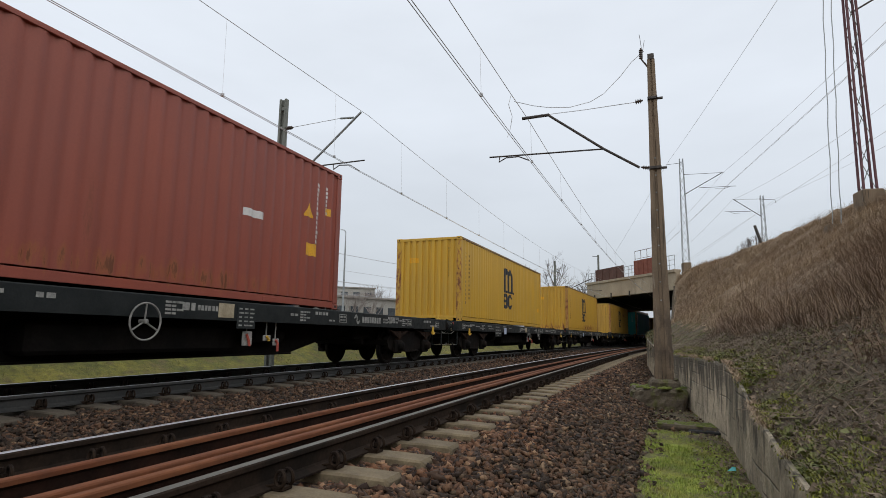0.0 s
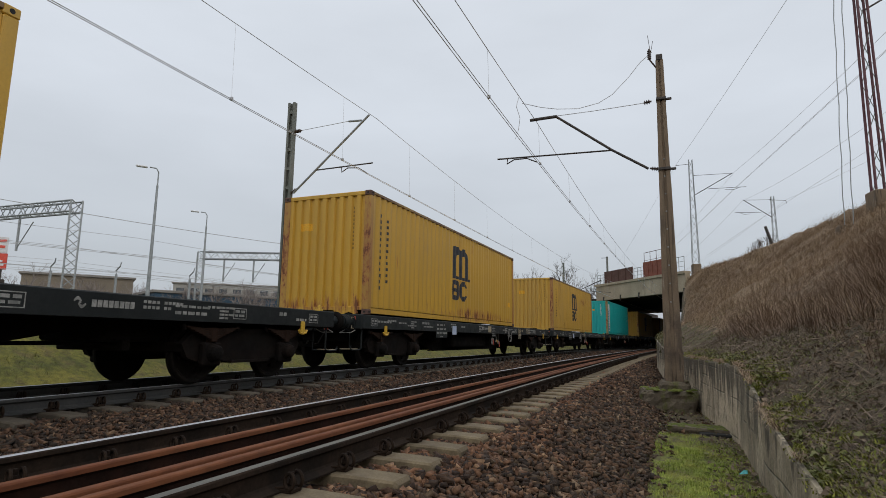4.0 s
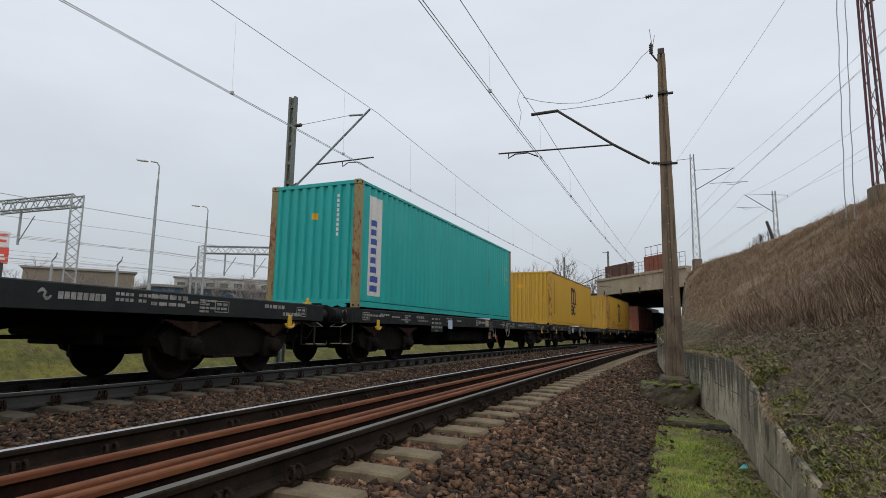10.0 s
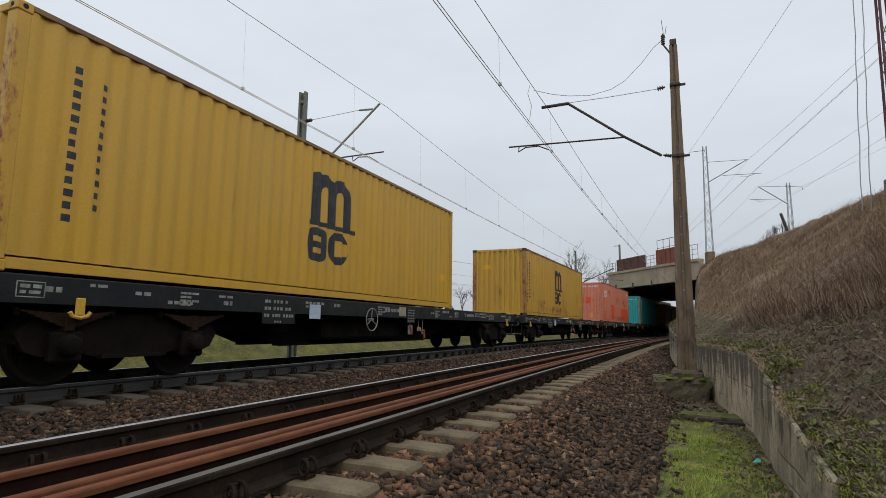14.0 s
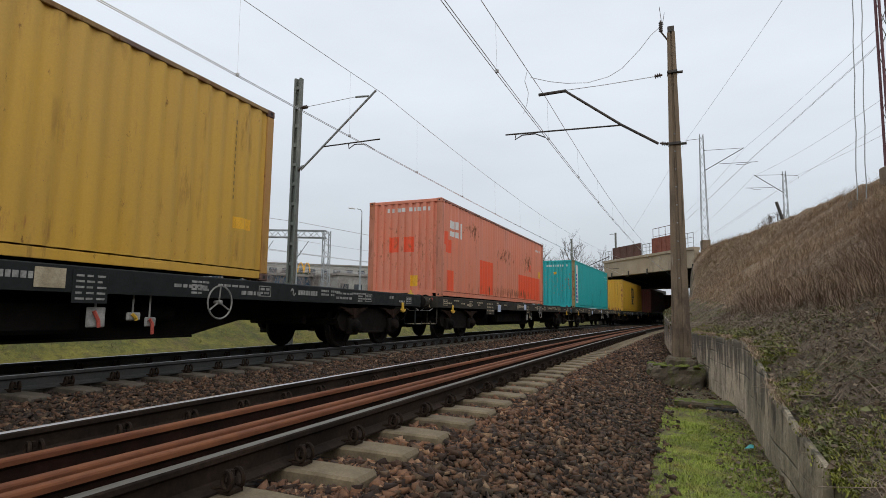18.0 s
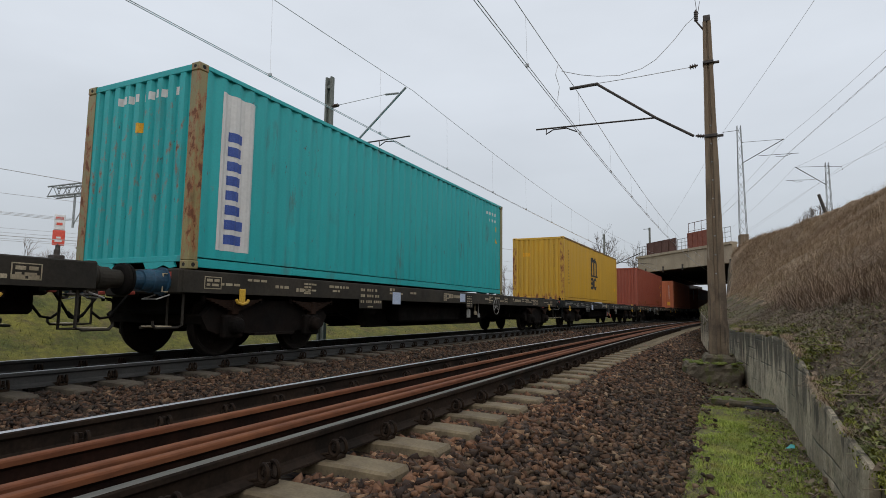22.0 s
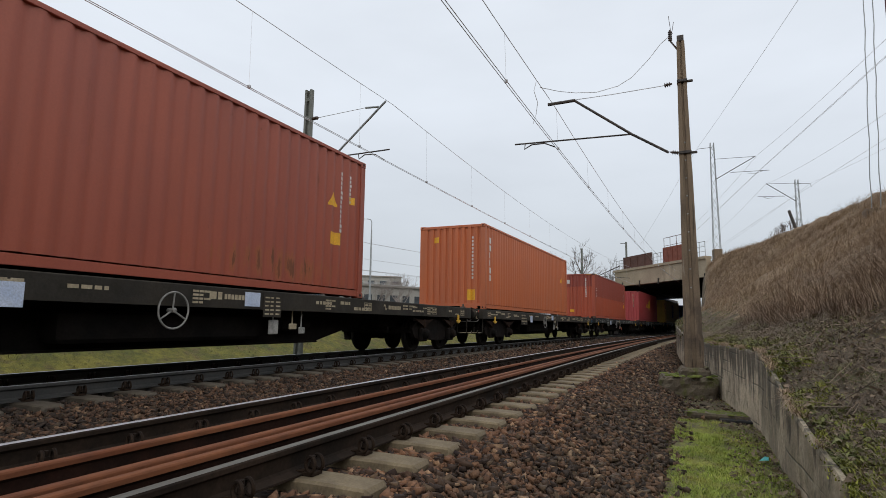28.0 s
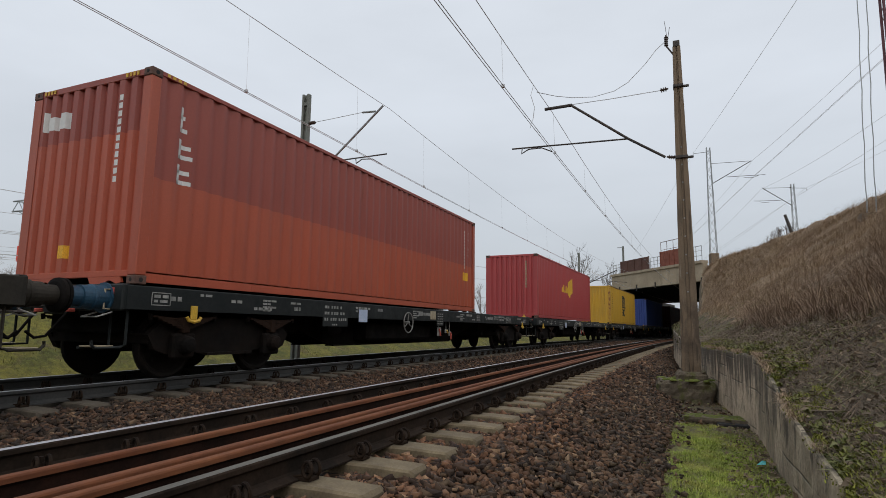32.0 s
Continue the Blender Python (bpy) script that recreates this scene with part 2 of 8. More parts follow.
def make_materials():
    # bed toned down so that gaps between the stones look shaded
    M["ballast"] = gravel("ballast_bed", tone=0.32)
    M["stone"] = gravel("ballast_stone", True)
    M["dark_stone"] = surf("dark_earth", (0.055, 0.045, 0.036), (0.085, 0.066, 0.05), 0.95, s1=1.2, s2=40, bump=0.6, dist=0.02)
    n = Net("rail_side", 0.85)
    n.b.inputs["Specular IOR Level"].default_value = 0.15
    M["rail_side"] = n.done(n.shade(n.mix(n.span(n.noise(2.5), 0.35, 0.65), (0.014, 0.010, 0.0075), (0.034, 0.022, 0.015)), 0.7, 1.25, n.noise(35)), None, n.noise(60), 0.3, 0.003)
    n = Net("rail_side_dusty", 0.75)
    M["rail_side_far"] = n.done(n.shade(n.mix(n.span(n.noise(2.5), 0.35, 0.65), (0.027, 0.029, 0.029), (0.042, 0.041, 0.039)), 0.8, 1.2, n.noise(35)), None, n.noise(60), 0.3, 0.003)
    # pale base colour stands in for the sky's reflection on the crown
    n = Net("rail_head_glint", 0.4, 0.25)
    M["rail_head_glint"] = n.done(n.shade((0.46, 0.47, 0.50), 0.75, 1.15, n.noise(6, 4, (4, 0.15, 1))), n.span(n.noise(30, 4, (3, 0.2, 1)), 0.3, 0.7, 0.3, 0.5))
    # darker copy for the near right rail, without the painted sky reflection
    n = Net("rail_head_no_glint", 0.6, 0.0)
    n.b.inputs["Specular IOR Level"].default_value = 0.25
    M["rail_head_no_glint"] = n.done(n.shade((0.125, 0.12, 0.105), 0.7, 1.25, n.noise(6, 4, (4, 0.15, 1))), n.span(n.noise(30, 4, (3, 0.2, 1)), 0.3, 0.7, 0.5, 0.7))
    n = Net("rust", 0.85)
    c = n.mix(n.span(n.noise(3, 5, (1, 0.25, 1)), 0.35, 0.65), (0.125, 0.036, 0.011), (0.19, 0.066, 0.023))
    # dark rust below the rail heads, blackened further to stand in for shade there
    M["rust_shaded"] = surf("shaded_dark_rust", (0.012, 0.006, 0.004), (0.026, 0.011, 0.007), 0.95, s1=3, s2=30, spec=0.15)
    M["rust"] = n.done(n.shade(c, 0.75, 1.2, n.noise(28, 5, (1, 0.3, 1))), None, n.noise(50, 6), 0.3, 0.003)
    M["sleeper"] = surf("sleeper_concrete", (0.19, 0.148, 0.088), (0.115, 0.087, 0.052), 0.9, s1=4, s2=60, bump=0.4, dist=0.005, rnd=0.15)
    M["sleeper_far"] = surf("darker_sleeper_concrete", (0.10, 0.083, 0.06), (0.065, 0.052, 0.038), 0.9, s1=4, s2=60, bump=0.4, dist=0.005, rnd=0.15)
    M["clip"] = surf("clip_steel", (0.013, 0.009, 0.007), (0.028, 0.018, 0.012), 0.9, s1=10, s2=60, spec=0.12)
    # concrete under the bridge, its deep shade put into the base colour
    M["bridge_shade"] = surf("shade_dark_concrete", (0.022, 0.02, 0.018), (0.04, 0.036, 0.03), 0.95, s1=0.8, s2=15, bump=0.3)
    n = Net("bridge_concrete", 0.92)
    c = n.mix(n.span(n.noise(0.5, 5), 0.35, 0.65), (0.42, 0.345, 0.245), (0.32, 0.262, 0.185))
    c = n.mix(n.span(n.noise(1.4, 7, (1, 1, 0.3), (3, 1, 2), 0.65), 0.55, 0.7, 0, 0.55), c, (0.12, 0.10, 0.08))
    M["bridge"] = n.done(n.shade(c, 0.88, 1.1, n.noise(8, 5)), None, n.noise(8, 7), 0.4, 0.03)
    M["concrete"] = surf("weathered_concrete", (0.30, 0.275, 0.235), (0.2, 0.185, 0.155), 0.9, s1=0.9, s2=25, bump=0.5, dist=0.01)
    n = Net("wall_concrete", 0.94)
    c = n.mix(n.span(n.noise(1.3, 6), 0.35, 0.65), (0.66, 0.555, 0.40), (0.43, 0.36, 0.255))
    board = n.math("ABSOLUTE", n.math("SUBTRACT", n.math("FRACT", n.math("MULTIPLY", n.math("ADD", n.axis(2), n.math("MULTIPLY", n.noise(0.8, 2), 0.05)), 5.2), 0.0), 0.5), 0.0)
    line = n.math("MULTIPLY", n.span(board, 0.0, 0.09, 1.0, 0.0), n.span(n.noise(1.2, 5, (1, 0.8, 6), (2, 6, 4)), 0.53, 0.60))
    runs = n.noise(4.5, 8, (1, 1, 0.13), (3, 1, 2), 0.7)
    down = n.span(n.axis(2), -0.75, 0.30, -0.14, 0.13)
    st = n.span(n.math("ADD", runs, down), 0.53, 0.585)
    fine_runs = n.span(n.math("ADD", n.noise(10, 6, (1, 1, 0.12), (8, 2, 4), 0.65), down), 0.56, 0.62, 0, 0.6)
    c = n.mix(n.span(n.noise(1.9, 7, (1, 1, 0.7), (6, 6, 2), 0.68), 0.50, 0.62, 0, 0.6), c, (0.17, 0.14, 0.095))
    near = n.math("MULTIPLY", n.span(n.axis(1), 10.0, 9.3, 0.0, 1.0), n.span(n.noise(2.4, 7, (1, 1, 0.4), (5, 5, 5)), 0.38, 0.55))
    c = n.mix(n.math("MULTIPLY", near, 0.6), c, (0.18, 0.155, 0.11))
    c = n.mix(n.math("MULTIPLY", n.math("MAXIMUM", st, fine_runs), 0.85), c, (0.07, 0.06, 0.045))
    blot = n.span(n.noise(5.5, 8, (1, 1, 0.6), (1, 7, 5), 0.7), 0.56, 0.64)
    c = n.mix(n.math("MULTIPLY", blot, 0.6), c, (0.11, 0.098, 0.075))
    c = n.mix(n.math("MULTIPLY", line, 0.7), c, (0.06, 0.07, 0.055))
    ms = n.span(n.noise(3.5, 6, (1, 1, 1), (9, 4, 1)), 0.58, 0.72)
    c = n.mix(n.math("MULTIPLY", ms, 0.5), c, (0.085, 0.088, 0.038))
    M["wall"] = n.done(n.shade(c, 0.8, 1.12, n.noise(30, 5)), None, n.math("SUBTRACT", n.noise(18, 7), line), 0.6, 0.02)
    n = Net("pole_concrete", 0.9)
    c = n.mix(n.span(n.noise(1.3, 5, (1, 1, 0.3)), 0.35, 0.65), (0.215, 0.158, 0.105), (0.13, 0.094, 0.062))
    c = n.mix(n.span(n.noise(7, 6, (1, 1, 0.12)), 0.56, 0.68, 0, 0.6), c, (0.07, 0.055, 0.04))
    hole = n.math("MULTIPLY", n.math("MULTIPLY", n.span(n.axis(2), 0.15, 0.45), n.span(n.axis(2), 1.15, 1.5, 1.0, 0.0)), n.span(n.noise(3.0, 5, (1, 1, 0.4), (6, 2, 2)), 0.42, 0.50))
    c = n.mix(n.math("MULTIPLY", hole, 0.65), c, (0.05, 0.038, 0.03))
    c = n.mix(n.span(n.noise(14, 6, (1, 1, 0.06), (2, 3, 1)), 0.60, 0.66, 0, 0.7), c, (0.045, 0.036, 0.028))
    c = n.mix(n.span(n.noise(12, 6, (1, 1, 0.05), (7, 3, 1)), 0.63, 0.68, 0, 0.6), c, (0.36, 0.32, 0.26))
    M["pole"] = n.done(n.shade(c, 0.85, 1.12, n.noise(40)), None, n.noise(25, 6), 0.5, 0.01)
    n = Net("mossy_concrete", 0.95)
    c = n.mix(n.span(n.noise(2.0, 5), 0.35, 0.65), (0.15, 0.122, 0.085), (0.075, 0.06, 0.042))
    c = n.mix(n.span(n.noise(4.0, 6, (1, 1, 1), (3, 3, 1)), 0.5, 0.62, 0, 0.8), c, (0.095, 0.10, 0.025))
    M["mossy"] = n.done(n.shade(c, 0.75, 1.2, n.noise(30)), None, n.noise(22, 7), 0.6, 0.02)
    M["galvanised"] = surf("galvanised_steel", (0.26, 0.28, 0.285), (0.34, 0.355, 0.36), 0.55, 0.5, s1=3, s2=30, bump=0.1)
    M["mast_green"] = surf("weathered_mast", (0.12, 0.135, 0.12), (0.175, 0.18, 0.16), 0.7, 0.2, s1=1, s2=20, bump=0.2)
    M["dark_steel"] = surf("dark_steel", (0.05, 0.045, 0.042), (0.085, 0.07, 0.06), 0.65, 0.4, s1=5, s2=40)
    M["wire"] = surf("wire_copper", (0.42, 0.42, 0.425), (0.52, 0.52, 0.525), 0.5, 0.4, s1=1, s2=10, bump=0)
    M["lattice_red"] = surf("old_red_paint", (0.10, 0.038, 0.048), (0.15, 0.07, 0.075), 0.8, s1=4, s2=40)
    M["porcelain"] = surf("brown_porcelain", (0.045, 0.028, 0.022), (0.06, 0.04, 0.03), 0.25, s1=4, s2=40, bump=0)
    M["wagon"] = surf("wagon_paint", (0.007, 0.0105, 0.011), (0.015, 0.0185, 0.019), 0.6, s1=2, s2=35, bump=0.15, rnd=0.25, spec=0.3)
    M["wagon_old"] = surf("worn_wagon_paint", (0.019, 0.017, 0.013), (0.038, 0.032, 0.024), 0.75, s1=1.5, s2=30, bump=0.2, rnd=0.2, spec=0.3)
    M["under"] = surf("underframe_black", (0.006, 0.0058, 0.0055), (0.012, 0.010, 0.009), 0.9, s1=2, s2=30, spec=0.1)
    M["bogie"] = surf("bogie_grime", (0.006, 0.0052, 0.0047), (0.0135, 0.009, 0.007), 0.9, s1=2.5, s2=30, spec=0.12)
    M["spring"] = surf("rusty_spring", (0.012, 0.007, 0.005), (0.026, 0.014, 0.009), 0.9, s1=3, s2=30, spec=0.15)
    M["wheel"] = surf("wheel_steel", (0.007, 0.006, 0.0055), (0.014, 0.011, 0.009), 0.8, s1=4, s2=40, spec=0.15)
    M["tread"] = surf("wheel_tread", (0.32, 0.31, 0.3), (0.4, 0.39, 0.38), 0.35, 0.8, s1=4, s2=40)
    M["mark"] = surf("stencil_white", (0.17, 0.175, 0.165), (0.36, 0.355, 0.335), 0.7, s1=9, s2=50, bump=0)
    M["rim"] = surf("worn_grey_paint", (0.16, 0.16, 0.15), (0.26, 0.255, 0.24), 0.6, s1=9, s2=50, bump=0)
    M["mark_tan"] = surf("stencil_tan", (0.28, 0.23, 0.15), (0.42, 0.36, 0.25), 0.7, s1=6, s2=50, bump=0)
    M["mark_blue"] = surf("label_pale_blue", (0.42, 0.5, 0.66), (0.5, 0.57, 0.7), 0.6, s1=6, s2=50, bump=0)
    M["mark_red"] = surf("label_red", (0.42, 0.07, 0.05), (0.5, 0.10, 0.07), 0.6, s1=6, s2=50, bump=0)
    M["yellow"] = surf("hook_yellow", (0.62, 0.38, 0.03), (0.52, 0.32, 0.05), 0.6, s1=6, s2=50, bump=0.1)
    M["label_amber"] = surf("amber_label", (0.78, 0.42, 0.02), (0.70, 0.36, 0.02), 0.55, s1=6, s2=50, bump=0)
    M["navy"] = surf("navy_print", (0.012, 0.016, 0.026), (0.03, 0.034, 0.042), 0.6, s1=6, s2=50, bump=0)
    M["faded_print"] = surf("faded_print", (0.20, 0.125, 0.025), (0.30, 0.19, 0.035), 0.7, s1=6, s2=50, bump=0)
    M["blue_print"] = surf("blue_print", (0.03, 0.07, 0.30), (0.05, 0.10, 0.35), 0.6, s1=6, s2=50, bump=0)
    M["white_print"] = surf("white_print", (0.60, 0.60, 0.585), (0.68, 0.675, 0.66), 0.6, s1=1.5, s2=20, bump=0, grain=0.06)
    M["gold_print"] = surf("gold_print", (0.68, 0.40, 0.03), (0.6, 0.34, 0.03), 0.6, s1=6, s2=50, bump=0)
    M["casting"] = surf("corner_casting", (0.085, 0.045, 0.035), (0.13, 0.07, 0.05), 0.8, s1=8, s2=40)
    # near-black for solids that stand in for the shade inside hollows
    M["hole"] = surf("recess_shade", (0.01, 0.01, 0.01), (0.016, 0.015, 0.014), 0.9)
    M["buffer_blue"] = surf("blue_buffer_paint", (0.010, 0.045, 0.085), (0.02, 0.07, 0.12), 0.6, s1=4, s2=40)
    # ground
    n = Net("verge_grass", 0.95)
    c = n.mix(n.span(n.noise(1.2, 5), 0.35, 0.65), (0.19, 0.17, 0.024), (0.075, 0.085, 0.014))
    c = n.mix(n.span(n.noise(2.2, 6, (1, 1, 1), (5, 2, 1)), 0.52, 0.66, 0, 0.8), c, (0.13, 0.10, 0.035))
    M["grass"] = n.done(n.shade(n.shade(c, 0.6, 1.3, n.noise(7, 7)), 0.65, 1.25, n.noise(30, 5)), None, n.noise(24, 7), 0.9, 0.06)
    n = Net("verge_soil_and_grass", 0.97)
    c = n.mix(n.span(n.noise(1.2, 5), 0.35, 0.65), (0.20, 0.20, 0.04), (0.13, 0.16, 0.03))
    d = n.mix(n.span(n.noise(1.6, 6), 0.35, 0.65), (0.125, 0.095, 0.06), (0.075, 0.058, 0.037))
    d = n.mix(n.span(n.noise(3.1, 6, (1, 1, 1), (7, 3, 2)), 0.52, 0.66, 0, 0.8), d, (0.10, 0.105, 0.03))
    rim = n.span(n.math("ADD", n.axis(0), n.span(n.noise(4.0, 6, (1, 1, 1), (1, 9, 2)), 0.3, 0.7, -0.28, 0.28)), -0.22, 0.0, 1.0, 0.0)
    e = n.math("ADD", n.math("ADD", n.axis(0), n.span(n.axis(1), 9.6, 10.6, 0.0, 1.0)), n.span(n.noise(2.4, 6), 0.3, 0.7, -0.35, 0.35))
    c = n.mix(n.span(n.noise(5.0, 6, (1, 1, 1), (4, 4, 8)), 0.5, 0.6, 0, 0.85), c, d)
    c = n.mix(n.math("MAXIMUM", n.span(e, 0.42, 0.72), rim), c, d)
    M["verge"] = n.done(n.shade(c, 0.65, 1.3, n.noise(26, 7)), None, n.noise(26, 7), 0.8, 0.04)
    n = Net("grass_blade", 0.8)
    c = n.mix(n.island(), (0.19, 0.29, 0.03), (0.42, 0.46, 0.085))
    c = n.mix(n.span(n.noise(2.6, 5, (1, 1, 1), (2, 5, 0)), 0.48, 0.66, 0, 0.7), c, (0.36, 0.31, 0.085))
    c = n.shade(c, 0.55, 1.2, n.noise(5.5, 4, (1, 1, 1), (8, 1, 3)))
    M["blade"] = n.done(n.shade(c, 0.75, 1.2, n.noise(1.5, 4)))
    n = Net("bank_grass", 0.9)
    c = n.mix(n.island(), (0.13, 0.135, 0.026), (0.25, 0.23, 0.06))
    M["bank_blade"] = n.done(n.mix(n.span(n.noise(0.9, 6, (1, 1, 1), (3, 1, 0)), 0.45, 0.62, 0, 0.7), c, (0.16, 0.125, 0.05)))
    n = Net("weed_leaf", 0.8)
    M["weed"] = n.done(n.mix(n.island(), (0.085, 0.105, 0.024), (0.22, 0.225, 0.055)))
    n = Net("ivy_leaf", 0.8)
    M["ivy"] = n.done(n.mix(n.island(), (0.06, 0.06, 0.02), (0.14, 0.125, 0.045)))
    n = Net("moss_tips", 0.9)
    M["moss_blade"] = n.done(n.mix(n.island(), (0.13, 0.15, 0.02), (0.30, 0.30, 0.05)))
    n = Net("slope_soil", 0.98)
    c = n.mix(n.span(n.noise(0.8, 6), 0.35, 0.65), (0.155, 0.118, 0.08), (0.085, 0.066, 0.043))
    c = n.mix(n.span(n.noise(1.7, 6, (1, 1, 1), (7, 3, 2)), 0.5, 0.66, 0, 0.8), c, (0.095, 0.10, 0.027))
    M["soil"] = n.done(n.shade(c, 0.55, 1.4, n.noise(26, 7)), None, n.noise(20, 8), 0.9, 0.06)
    n = Net("slope_dry_grass", 0.98)
    c = n.mix(n.span(n.noise(0.45, 6), 0.35, 0.65), (0.34, 0.245, 0.155), (0.19, 0.13, 0.08))
    c = n.mix(n.span(n.noise(1.1, 6, (1, 1, 1), (2, 8, 4)), 0.55, 0.72, 0, 0.6), c, (0.21, 0.165, 0.10))
    M["dry"] = n.done(n.shade(c, 0.55, 1.35, n.noise(14, 8)), None, n.noise(12, 8), 1.0, 0.12)
    n = Net("dry_stalk", 0.9)
    M["stalk"] = n.done(n.shade(n.mix(n.island(), (0.20, 0.135, 0.085), (0.47, 0.345, 0.22)), 0.7, 1.3, n.noise(0.7, 5)))
    n = Net("straw", 0.9)
    c = n.shade(n.mix(n.island(), (0.21, 0.148, 0.09), (0.49, 0.37, 0.235)), 0.7, 1.25, n.noise(0.6, 5, (1, 1, 1), (4, 1, 9)))
    M["straw"] = n.done(n.mix(n.span(n.noise(0.35, 4, (1, 1, 1), (2, 6, 3)), 0.45, 0.62, 0, 0.6), c, (0.26, 0.175, 0.11)))
    n = Net("dead_leaf", 0.9)
    ramp = n.mix(n.span(n.island(), 0, 0.55), (0.06, 0.044, 0.029), (0.27, 0.205, 0.14))
    M["leaf"] = n.done(n.mix(n.span(n.island(), 0.74, 0.75), ramp, (0.21, 0.215, 0.085)))
    M["moss"] = surf("moss", (0.085, 0.11, 0.018), (0.14, 0.16, 0.025), 0.98, s1=3, s2=40, bump=1.0, dist=0.03)
    M["twig"] = surf("bare_twigs", (0.085, 0.066, 0.05), (0.13, 0.10, 0.08), 0.9, s1=1, s2=10, bump=0)
    M["dead_twig"] = surf("dead_twigs", (0.12, 0.09, 0.065), (0.28, 0.215, 0.155), 0.9, s1=3, s2=10, bump=0, island=0.4)
    M["bramble"] = surf("bramble_stems", (0.15, 0.095, 0.062), (0.27, 0.185, 0.12), 0.85, s1=0.6, s2=10, bump=0)
    # twig colour lightened and greyed to imitate haze over the distance
    M["hazed_twig"] = surf("hazed_bare_twigs", (0.21, 0.18, 0.165), (0.28, 0.24, 0.22), 0.9, s1=0.1, s2=10, bump=0)
    M["evergreen"] = surf("evergreen", (0.02, 0.035, 0.016), (0.04, 0.06, 0.022), 0.9, s1=2, s2=14, bump=0.5, island=0.3)
    M["far_field"] = surf("far_yard", (0.17, 0.155, 0.12), (0.12, 0.125, 0.07), 0.95, s1=0.08, s2=3, bump=0.3)
    M["building"] = surf("tan_render", (0.22, 0.18, 0.135), (0.18, 0.15, 0.115), 0.9, s1=0.3, s2=6, bump=0.1)
    M["building_pale"] = surf("pale_render", (0.36, 0.35, 0.32), (0.30, 0.285, 0.26), 0.9, s1=0.3, s2=6, bump=0.1)
    M["roof"] = surf("bitumen_roof", (0.21, 0.195, 0.175), (0.26, 0.24, 0.215), 0.9, s1=0.4, s2=6)
    M["glass"] = surf("dark_window", (0.05, 0.06, 0.07), (0.08, 0.09, 0.10), 0.15, s1=0.5, s2=5, bump=0)
    M["hall_blue"] = surf("blue_cladding", (0.03, 0.075, 0.125), (0.04, 0.09, 0.14), 0.6, s1=0.3, s2=5, bump=0.1)
    M["sign_red"] = surf("sign_red", (0.60, 0.06, 0.035), (0.65, 0.08, 0.05), 0.5, s1=2, s2=20, bump=0)
    M["sign_white"] = surf("sign_white", (0.62, 0.62, 0.63), (0.7, 0.7, 0.7), 0.5, s1=2, s2=20, bump=0)
    M["rust_panel"] = surf("rusty_sheet", (0.085, 0.04, 0.03), (0.125, 0.06, 0.045), 0.85, s1=1.2, s2=15)
    M["brick"] = surf("rusty_orange_sheet", (0.25, 0.085, 0.055), (0.19, 0.06, 0.04), 0.85, s1=2.5, s2=20)
    M["litter"] = surf("turquoise_scrap", (0.05, 0.36, 0.36), (0.08, 0.42, 0.4), 0.5, s1=6, s2=40, bump=0)


make_materials()


